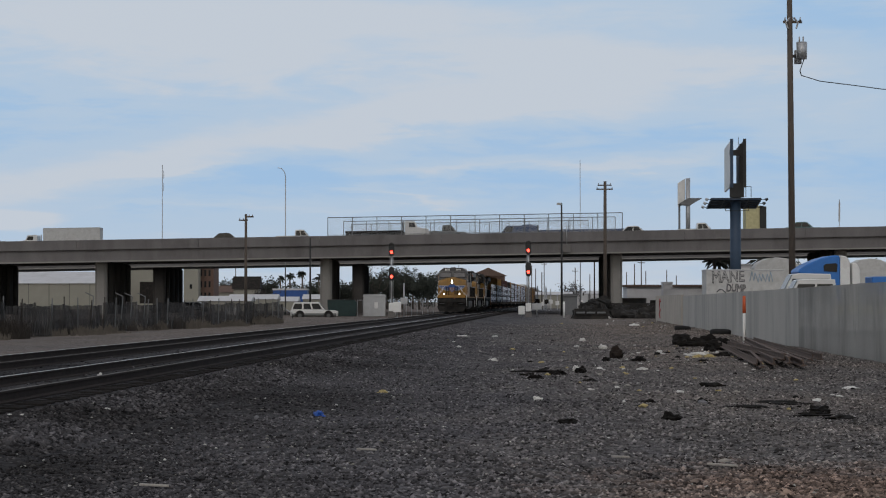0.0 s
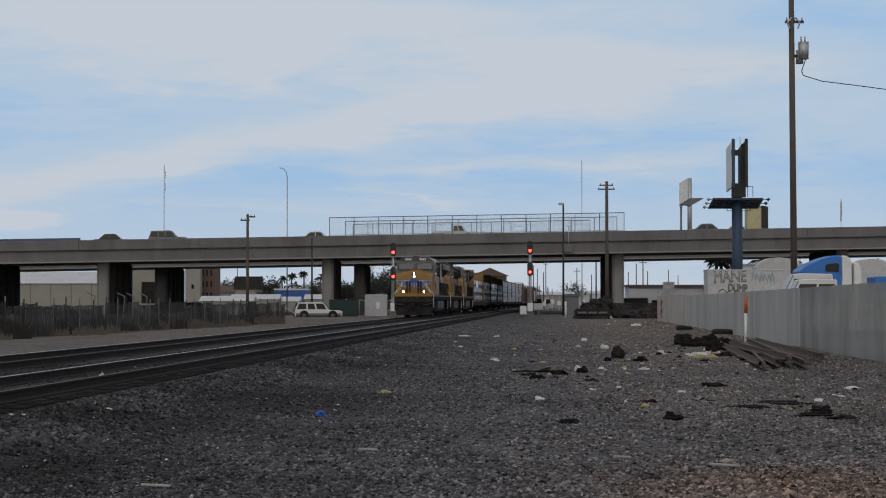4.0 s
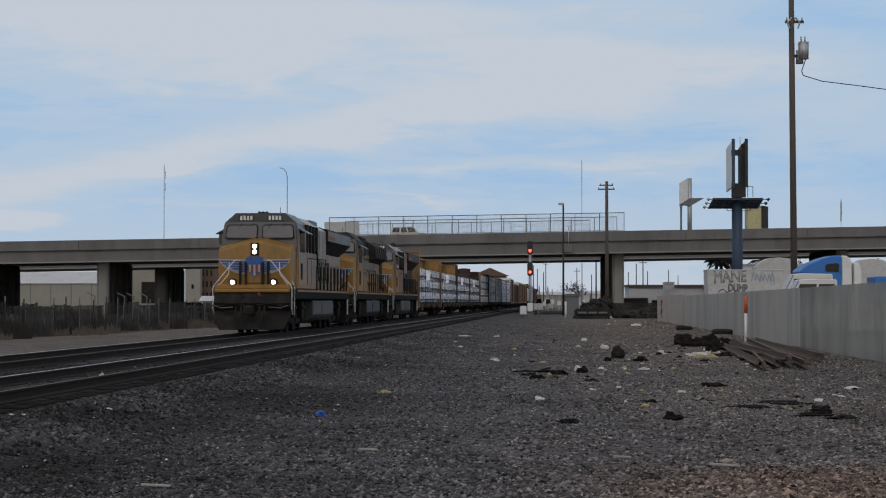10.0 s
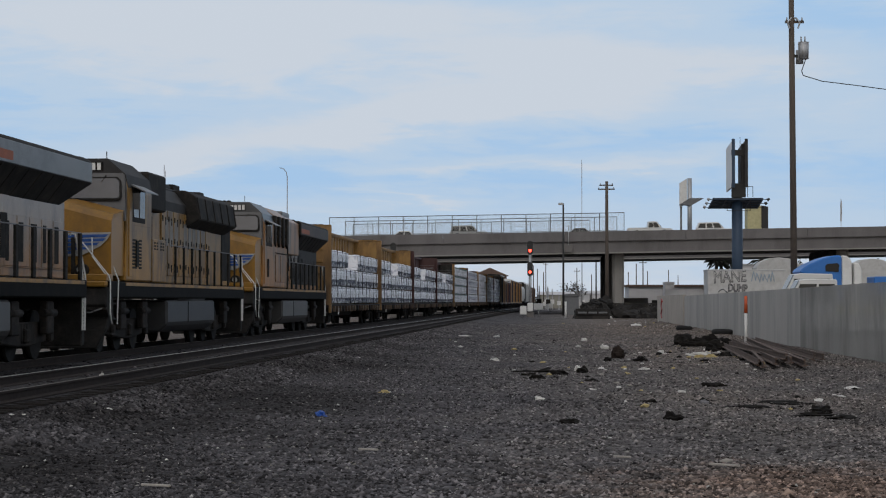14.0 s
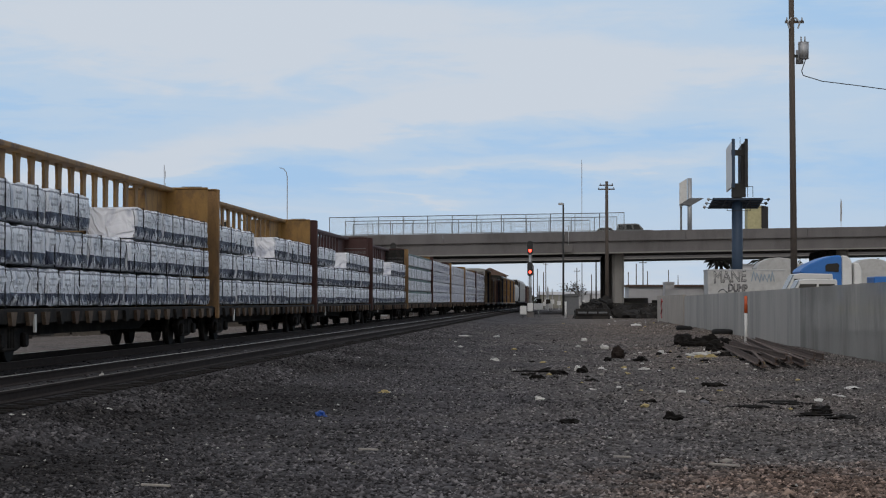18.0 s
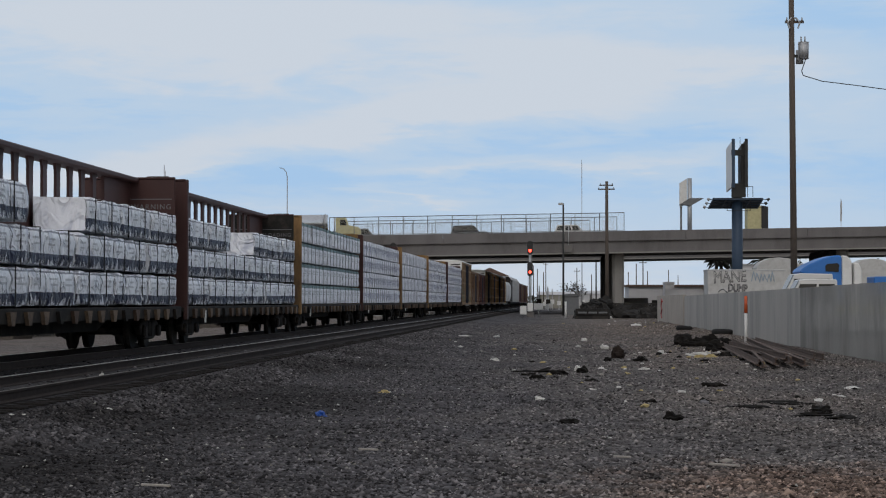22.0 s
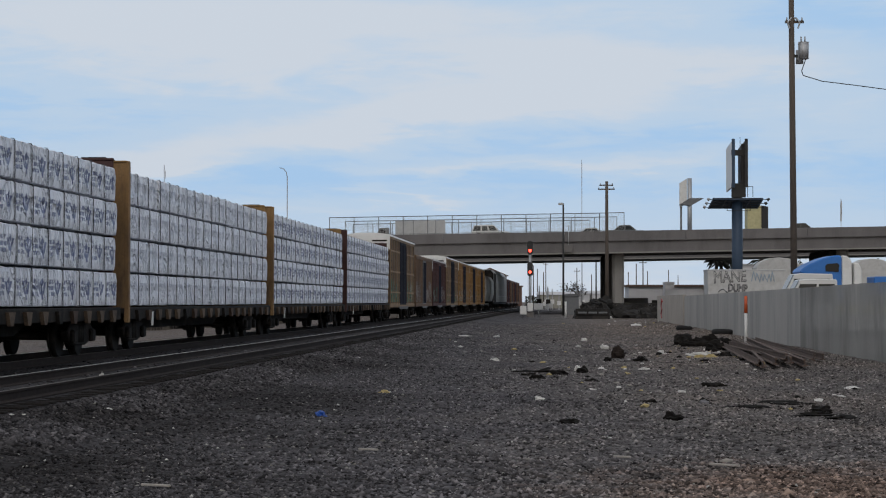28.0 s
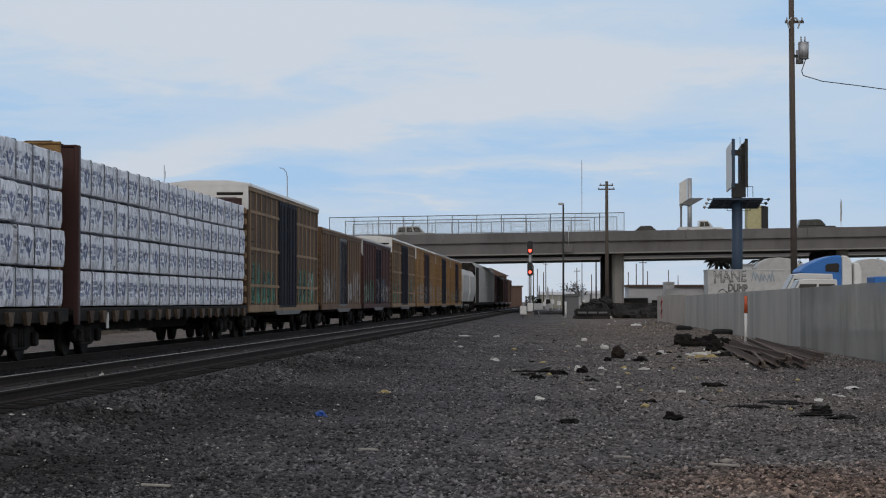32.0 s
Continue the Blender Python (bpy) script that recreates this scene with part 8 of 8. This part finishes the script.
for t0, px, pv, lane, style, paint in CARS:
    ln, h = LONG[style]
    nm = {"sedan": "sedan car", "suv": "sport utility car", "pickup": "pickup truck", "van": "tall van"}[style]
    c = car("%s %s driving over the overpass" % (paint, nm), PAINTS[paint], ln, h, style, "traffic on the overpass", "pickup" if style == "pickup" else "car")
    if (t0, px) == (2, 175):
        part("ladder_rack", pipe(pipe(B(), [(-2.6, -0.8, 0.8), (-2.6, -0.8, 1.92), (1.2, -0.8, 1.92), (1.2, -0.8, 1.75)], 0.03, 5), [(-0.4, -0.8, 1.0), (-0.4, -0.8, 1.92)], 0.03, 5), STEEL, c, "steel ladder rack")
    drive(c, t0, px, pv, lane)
CONTAINER = mat("faded_red_container", (0.150, 0.046, 0.042), 0.65, var=0.2, scale=0.8, stain=(0.09, 0.042, 0.038), stretch=(1, 1, 0.3))


def road_truck(label, kind, cab_paint, ln, kz=1.0):
    """Truck, nose to +x; its load behind the cab ends at x = 0."""
    o = thing("truck", label, "truck", "traffic on the overpass")
    cx = 1.0 if kind != "flatbed" else 0.4
    part("cab", prism(B(), [(cx, 0.6), (cx, 2.9 * kz), (cx + 0.15, 3.0 * kz), (cx + 1.3, 2.95 * kz), (cx + 1.6, 2.0 * kz), (cx + 2.9, 1.75 * kz), (cx + 3.1, 1.4 * kz), (cx + 3.1, 0.6)], -1.15, 1.15, "y", 0.06), cab_paint, o)
    part("window", prism(B(), [(cx + 0.55, 2.0 * kz), (cx + 1.4, 2.0 * kz), (cx + 1.22, 2.7 * kz), (cx + 0.55, 2.7 * kz)], -1.165, 1.165), GLASS, o)
    part("exhaust_pipe", rod(B(), (cx - 0.15, -0.9, 1.0), (cx - 0.15, -0.9, 3.1 * kz), 0.08), STEEL, o)
    part("chassis", box(B(), -ln, cx + 2.5, -0.5, 0.5, 0.75, 1.05), GRIME, o)
    if kind == "container":
        c = part("container", box(B(), -ln, 0, -1.22, 1.22, 1.15, 4.05, 0.03), CONTAINER, o, "faded red corrugated container")
        for k in range(int(ln / 0.28)):
            part("corrugation", prism(B(), [(-0.15 - k * 0.28, 1.3), (-0.27 - k * 0.28, 1.3), (-0.27 - k * 0.28, 3.9), (-0.15 - k * 0.28, 3.9)], -1.25, -1.22), CONTAINER, c)
        bm = B()
        for z in (3.4, 2.9, 2.4):
            box(bm, -ln + 0.35, -ln + 0.75, -1.262, -1.252, z - 0.17, z + 0.17)
        part("mark_bars", bm, WHITE, c)
    elif kind == "tank":
        c = part("tank", rod(B(), (-ln, 0, 2.35), (0, 0, 2.35), 1.1, n=20), mat("polished_tank_steel", (0.62, 0.63, 0.64), 0.22, 0.9, var=0.06), o, "polished steel tank")
        for k in range(5):
            part("band", rod(B(), (-ln + 0.3 + k * (ln - 0.7) / 4, 0, 2.35), (-ln + 0.42 + k * (ln - 0.7) / 4, 0, 2.35), 1.13, n=20), STEEL, c)
    elif kind == "box":
        part("cargo_box", box(B(), -ln, 0.2, -1.22, 1.22, 0.95, 2.95, 0.04), TRAILERW, o, "white cargo box")
        part("cargo_rail", box(B(), -ln - 0.02, 0.22, -1.24, 1.24, 2.86, 2.93), STEEL, o)
    else:
        part("bed", box(B(), -ln, 0.2, -1.2, 1.2, 1.05, 1.25, 0.02), cab_paint if kind == "blueflat" else GRIME, o)
        part("headboard", box(B(), 0.1, 0.2, -1.2, 1.2, 1.25, 2.3, 0.02), GRIME, o)
        if kind == "blueflat":
            part("side_board", box(B(), -ln, 0.0, -1.22, -1.18, 1.2, 1.7, 0.01), cab_paint, o)
    wheels(o, [(cx + 2.2, -1.0), (cx + 2.2, 1.0), (-ln + 0.9, -1.0), (-ln + 0.9, 1.0), (-ln + 2.2, -1.0), (-ln + 2.2, 1.0)], 0.5)
    return o


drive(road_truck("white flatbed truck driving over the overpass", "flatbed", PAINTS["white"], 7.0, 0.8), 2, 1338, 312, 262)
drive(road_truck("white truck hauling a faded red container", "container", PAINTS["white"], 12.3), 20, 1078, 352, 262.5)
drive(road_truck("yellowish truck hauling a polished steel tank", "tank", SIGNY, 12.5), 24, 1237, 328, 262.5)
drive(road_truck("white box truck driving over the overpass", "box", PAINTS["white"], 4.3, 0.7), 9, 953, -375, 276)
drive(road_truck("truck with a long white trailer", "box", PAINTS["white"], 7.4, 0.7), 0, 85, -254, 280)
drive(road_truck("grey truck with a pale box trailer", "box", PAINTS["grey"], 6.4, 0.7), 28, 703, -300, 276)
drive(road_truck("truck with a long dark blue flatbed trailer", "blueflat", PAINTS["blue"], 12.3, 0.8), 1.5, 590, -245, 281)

# ---- loose things on the gravel ----
LITW = mat("crumpled_white_litter", (0.62, 0.61, 0.58), 0.7, var=0.2, scale=6)
LITY = mat("yellowed_paper", (0.45, 0.36, 0.16), 0.8, var=0.2, scale=6)
LITB = mat("bright_blue_plastic", (0.02, 0.10, 0.45), 0.4, var=0.2)
CHAR = mat("dark_rotten_scrap", (0.012, 0.011, 0.010), 0.95, var=0.5, scale=6, stain=(0.035, 0.03, 0.025), spec=0.1)
OLDROOT = mat("matted_brown_scrap", (0.026, 0.02, 0.017), 0.95, var=0.5, scale=8, spec=0.1)
PLANK = mat("bleached_plank", (0.33, 0.31, 0.28), 0.9, var=0.25, scale=5, stretch=(0.2, 1, 1))


def gz(x, y):
    return ground_z(x, y)


SCRAPRUST = mat("brown_scrap_rust", (0.115, 0.082, 0.066), 0.9, 0.0, var=0.35, scale=4, stain=(0.05, 0.037, 0.03), stain_amt=0.7)
o = thing("scrap_rails", "pile of rusty scrap rails lying on the gravel", "scrap rails")
for k, (x0, y0, x1, y1, z) in enumerate(((10.02, 76.31, 7.71, 51.30, 0.12), (10.83, 78.27, 8.15, 51.30, 0.16), (10.58, 73.55, 7.68, 50.04, 0.10), (11.38, 78.27, 8.47, 50.88, 0.24), (10.64, 70.17, 8.74, 50.45, 0.14), (11.51, 77.28, 9.30, 52.63, 0.28), (10.70, 64.26, 10.08, 55.50, 0.16), (9.38, 68.60, 8.55, 52.18, 0.32))):
    bm = prism(B(), [(x, zz + 0.17) for x, zz in rail_profile()], 0, math.hypot(x1 - x0, y1 - y0))
    r = part("rail", bm, SCRAPRUST, o)
    r.matrix_basis = Matrix.Translation((x0, y0, -0.40 + z * 0.55)) @ pose(0, 0, 0, 0, random.uniform(-25, 25), -math.degrees(math.atan2(x1 - x0, y1 - y0)))
for x, y, rx, ry, z, r in ((13.81, 119.71, 0, 3, 0.10, 0.36), (13.82, 103.47, 3, 0, 0.10, 0.42), ):
    tyre(x, y, gz(x, y) + z, rx, ry, r).scale.z = 1.2
for k, (x, y, sx, sz) in enumerate(((8.95, 78.0, 0.55, 0.30), (9.55, 75.5, 0.60, 0.34), (9.75, 72.0, 0.40, 0.26), (9.2, 71.0, 0.34, 0.2), (10.3, 76.5, 0.38, 0.26))):
    lump("scrap_lump", x, y, gz(x, y) + 0.02, sx, sx * 0.7, sz, CHAR, "charred black heap beside the scrap rails", "debris", k + 90, "dark scrap pieces")
for k, (x, y, s, mt) in enumerate(((7.75, 63.5, 0.22, LITW), (7.95, 62.0, 0.16, LITY), (8.1, 64.2, 0.18, LITW), (7.5, 61.4, 0.14, LITY), (8.35, 63.0, 0.13, LITW))):
    lump("litter", x, y, gz(x, y) + 0.02, s, s * 0.6, s * 0.45, mt, "crumpled litter heaped beside the scrap rails", "litter", k + 130, "litter on the gravel")
lump("scrap_lump", 4.89, 58.70, -0.28, 0.19, 0.17, 0.22, OLDROOT, "brown matted clump on the gravel", "debris", 71, "dark scrap pieces")
lump("charred_log", 8.68, 72.68, -0.28, 0.48, 0.13, 0.15, CHAR, "short charred log lying across the gravel", "log", 8)
for k, (x, y, sx, sz) in enumerate(((5.40, 57.06, 0.28, 0.2), (4.49, 57.06, 0.2, 0.16), (2.59, 46.60, 0.25, 0.16), (1.95, 43.92, 0.22, 0.13), (3.20, 48.07, 0.2, 0.2), (3.02, 42.69, 0.25, 0.08), (1.89, 46.25, 0.2, 0.07), (5.22, 40.43, 0.25, 0.12), (1.68, 27.88, 0.2, 0.1), (3.16, 28.80, 0.18, 0.14), (4.73, 32.65, 0.45, 0.05), (5.36, 30.22, 0.4, 0.07), (5.63, 29.49, 0.35, 0.08), (8.86, 68.60, 0.3, 0.2), (8.47, 62.94, 0.25, 0.16), (7.11, 57.06, 0.2, 0.08), (5.64, 31.31, 0.3, 0.12), (5.49, 34.11, 0.5, 0.05), (1.90, 48.07, 0.35, 0.05), (2.35, 48.07, 0.3, 0.1), (6.62, 64.26, 0.15, 0.12), (3.37, 34.11, 0.15, 0.08), (5.63, 33.54, 0.4, 0.05), (4.25, 34.11, 0.14, 0.12))):
    lump("scrap_lump", x, y, gz(x, y) + sz * 0.06, sx * 0.85, sx * 0.55, sz * 0.62, CHAR, "dark rotten scrap lying on the gravel", "debris", k + 1, "dark scrap pieces")
for k, (x, y, sx, sz, mt, lab) in enumerate(((-1.06, 37.92, 0.13, 0.04, LITY, "yellowed paper scrap on the gravel"), (-1.75, 29.93, 0.10, 0.06, LITB, "bright blue plastic scrap on the gravel"), (5.55, 71.82, 0.13, 0.11, LITW, "crumpled white bag on the gravel"), (15.49, 196.94, 0.5, 0.22, LITW, "crumpled white sheet on the gravel"), (12.79, 138.75, 0.5, 0.12, LITW, "heap of white litter on the gravel"), (7.68, 62.30, 0.11, 0.07, LITY, "yellow and white litter by the scrap"), (4.23, 33.92, 0.08, 0.05, PALESPRAY, "pale stone on the gravel"), (1.61, 34.89, 0.09, 0.06, LITW, "pale stone on the gravel"), (7.71, 39.39, 0.2, 0.04, LITW, "white scrap on the gravel"), (1.04, 98.47, 0.3, 0.06, LITW, "white paper scrap on the gravel"), (4.81, 50.04, 0.12, 0.05, LITW, "white scrap on the gravel"), (3.14, 48.84, 0.10, 0.10, LITW, "white scrap on dark debris"), (10.17, 61.67, 0.14, 0.12, LITW, "pale stone by the scrap rails"), (-5.90, 36.2, 0.05, 0.16, LITW, "white scrap by the track"), (-5.50, 26.7, 0.028, 0.02, LITW, "white scrap by the track"), (-5.34, 26.7, 0.028, 0.02, LITW, "white scrap by the track"), (-2.59, 29.35, 0.06, 0.03, PALESPRAY, "pale stone on the gravel"), (-4.69, 29.30, 0.055, 0.025, LITW, "white scrap on the gravel"), (6.78, 64.95, 0.12, 0.08, LITW, "white scrap on the gravel"), (2.48, 95.39, 0.2, 0.05, LITW, "white scrap on the gravel"), (1.45, 57.06, 0.1, 0.08, LITW, "pale stone on the gravel"), (5.79, 85.99, 0.12, 0.1, LITW, "pale stone on the gravel"))):
    lump("litter", x, y, gz(x, y) + sz * 0.25, sx, sx * 0.6, sz, mt, lab, "litter", k + 40, "litter on the gravel")
for x, y, ln, rz in ((-2.55, 18.61, 0.26, 4), (-0.82, 22.95, 0.22, 8), (2.76, 20.56, 0.3, -12), (1.87, 21.88, 0.2, 30)):
    solid("plank", box(B(), -ln / 2, ln / 2, -0.03, 0.03, 0, 0.02, 0.004), PLANK, "short bleached piece of wood on the gravel", "plank", "wood scraps", m=pose(x, y, gz(x, y) + 0.025, 0, 3, rz))

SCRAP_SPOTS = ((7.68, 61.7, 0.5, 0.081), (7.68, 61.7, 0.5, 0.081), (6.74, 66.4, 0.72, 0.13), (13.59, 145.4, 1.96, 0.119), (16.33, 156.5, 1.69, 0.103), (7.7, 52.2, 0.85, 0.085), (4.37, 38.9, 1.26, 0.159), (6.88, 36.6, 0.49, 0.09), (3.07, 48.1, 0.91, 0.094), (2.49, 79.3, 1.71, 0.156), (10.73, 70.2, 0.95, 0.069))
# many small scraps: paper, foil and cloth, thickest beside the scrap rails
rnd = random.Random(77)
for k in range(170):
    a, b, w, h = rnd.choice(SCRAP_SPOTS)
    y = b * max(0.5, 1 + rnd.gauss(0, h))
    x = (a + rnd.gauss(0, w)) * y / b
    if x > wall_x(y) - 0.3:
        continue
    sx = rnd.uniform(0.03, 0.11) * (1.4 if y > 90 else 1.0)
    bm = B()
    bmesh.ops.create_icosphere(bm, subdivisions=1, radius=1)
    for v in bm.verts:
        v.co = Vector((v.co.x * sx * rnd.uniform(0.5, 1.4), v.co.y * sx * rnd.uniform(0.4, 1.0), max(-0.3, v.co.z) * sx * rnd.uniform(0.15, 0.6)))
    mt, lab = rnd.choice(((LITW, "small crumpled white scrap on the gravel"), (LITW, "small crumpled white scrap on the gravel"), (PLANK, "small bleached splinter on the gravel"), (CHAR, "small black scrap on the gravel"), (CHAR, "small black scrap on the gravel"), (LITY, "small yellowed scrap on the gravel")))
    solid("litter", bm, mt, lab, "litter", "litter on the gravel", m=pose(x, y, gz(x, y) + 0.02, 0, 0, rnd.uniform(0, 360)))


def scatter(name, label, n, area, smin, smax, material, seed, flat=0.6, category="gravel"):
    """Many small angular stones or scraps in one mesh."""
    rnd = np.random.RandomState(seed)
    base = np.array([(1, 0, 0), (-1, 0, 0), (0, 1, 0), (0, -1, 0), (0, 0, 1), (0, 0, -1)], float)
    tri = np.array([(0, 2, 4), (2, 1, 4), (1, 3, 4), (3, 0, 4), (2, 0, 5), (1, 2, 5), (3, 1, 5), (0, 3, 5)])
    xs, ys = area(rnd, n)
    n = len(xs)
    size = smin + (smax - smin) * rnd.rand(n) ** 2.2
    out = np.empty((n, 6, 3))
    for i in range(n):
        p = (base * (0.75 + 0.5 * rnd.rand(6, 1)) + 0.5 * (rnd.rand(6, 3) - 0.5)) * size[i] * (0.7 + 0.7 * rnd.rand(1, 3))
        a = rnd.rand() * 6.283
        c, s = math.cos(a), math.sin(a)
        out[i, :, 0] = c * p[:, 0] - s * p[:, 1] + xs[i]
        out[i, :, 1] = s * p[:, 0] + c * p[:, 1] + ys[i]
        out[i, :, 2] = p[:, 2] * flat + ground_z(xs[i], ys[i]) + size[i] * 0.15
    me = bpy.data.meshes.new(name)
    fs = (tri[None] + 6 * np.arange(n)[:, None, None]).reshape(-1, 3)
    me.vertices.add(n * 6)
    me.vertices.foreach_set("co", out.ravel())
    me.loops.add(fs.size)
    me.loops.foreach_set("vertex_index", fs.ravel())
    me.polygons.add(len(fs))
    me.polygons.foreach_set("loop_start", np.arange(0, fs.size, 3))
    me.update(calc_edges=True)
    me.materials.append(material)
    return tagged(new(name, me), label, category, kind="stuff")


def yard(y0, y1, power=1.6):
    def area(rnd, n):
        y = y0 + (y1 - y0) * rnd.rand(n) ** power
        lo, hi = np.maximum(-0.225 * y - 0.4, y * TAN - 7.2), np.minimum(0.225 * y + 0.4, 8.6 + 0.0533 * y)
        return lo + (hi - lo) * rnd.rand(n), y
    return area


def island_mat(name, lo, mid, hi, rough=0.9, soil=False):
    m = bpy.data.materials.new(name)
    m.use_nodes = True
    N, L = m.node_tree.nodes, m.node_tree.links
    g = N.new("ShaderNodeNewGeometry")
    r = N.new("ShaderNodeValToRGB")
    e = r.color_ramp.elements
    e[0].color, e[1].color = (*lo, 1), (*hi, 1)
    k = e.new(0.8)
    k.color = (*mid, 1)
    L.new(g.outputs["Random Per Island"], r.inputs[0])
    tc = N.new("ShaderNodeTexCoord")
    n = N.new("ShaderNodeTexNoise")
    n.inputs["Scale"].default_value = 60
    L.new(tc.outputs["Object"], n.inputs[0])
    mr = N.new("ShaderNodeMapRange")
    mr.inputs[3].default_value, mr.inputs[4].default_value = 0.7, 1.3
    L.new(n.outputs[0], mr.inputs[0])
    mx = N.new("ShaderNodeMix")
    mx.data_type, mx.blend_type = "RGBA", "MULTIPLY"
    mx.inputs["Factor"].default_value = 1
    if soil:
        big = N.new("ShaderNodeTexNoise")
        big.inputs["Scale"].default_value = 0.16
        big.inputs["Detail"].default_value = 7
        big.inputs["Roughness"].default_value = 0.65
        L.new(tc.outputs["Object"], big.inputs[0])
        m2 = N.new("ShaderNodeMix")
        m2.data_type, m2.blend_type = "RGBA", "MULTIPLY"
        m2.inputs["Factor"].default_value = 1
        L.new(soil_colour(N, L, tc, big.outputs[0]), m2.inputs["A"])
        L.new(r.outputs[0], m2.inputs["B"])
        L.new(m2.outputs["Result"], mx.inputs["A"])
    else:
        L.new(r.outputs[0], mx.inputs["A"])
    L.new(mr.outputs[0], mx.inputs["B"])
    b = N["Principled BSDF"]
    L.new(mx.outputs["Result"], b.inputs["Base Color"])
    b.inputs["Roughness"].default_value = rough
    b.inputs["Specular IOR Level"].default_value = 0.1
    return m


STONE2 = island_mat("larger_grey_stone", (0.4, 0.4, 0.4), (1.2, 1.2, 1.2), (2.6, 2.6, 2.5), soil=True)
STONE = island_mat("loose_grey_stone", (0.15, 0.15, 0.15), (1.75, 1.73, 1.73), (3.2, 3.15, 3.1), soil=True)
SPECK = island_mat("pale_speck", (0.16, 0.15, 0.13), (0.40, 0.39, 0.36), (0.70, 0.69, 0.66))
scatter("gravel", "loose dark grey stones on the yard", 190000, yard(15.5, 150, 1.9), 0.010, 0.033, STONE, 3)
scatter("coarse_gravel", "larger loose stones on the yard", 5000, yard(15.5, 120, 1.6), 0.022, 0.05, STONE2, 13)
scatter("pale_litter", "pale specks of litter and stone on the gravel", 6500, yard(16, 150, 1.4), 0.006, 0.03, SPECK, 5, 0.5, "litter")


def shoulder(rnd, n):
    y = 22 + 110 * rnd.rand(n) ** 1.7
    off = np.where(rnd.rand(n) < 0.85, 5.6 + 1.6 * rnd.rand(n), 7.9 + 6.5 * rnd.rand(n))
    return y * TAN - off, y


scatter("ballast", "dark ballast stones along the tracks", 26000, shoulder, 0.018, 0.05, STONE, 8)


def motions():
    for ob, t in MOVES:
        walk(ob, [(0, on_track(SPEED * t, MAIN)), (16, on_track(SPEED * (t - 16), MAIN)), (32, on_track(SPEED * (t - 32), MAIN))])
    walk(ROLLING, [(0, pose(-13.83, 228, -0.72)), (3, pose(-13.62, 228, -0.72)), (8, pose(-13.38, 228, -0.72)), (32, pose(-13.38, 228, -0.72))])
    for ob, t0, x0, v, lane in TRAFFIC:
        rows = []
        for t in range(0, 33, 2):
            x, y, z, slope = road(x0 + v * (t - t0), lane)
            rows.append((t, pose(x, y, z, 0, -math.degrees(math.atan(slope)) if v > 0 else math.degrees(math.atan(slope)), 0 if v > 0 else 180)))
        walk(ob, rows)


motions()
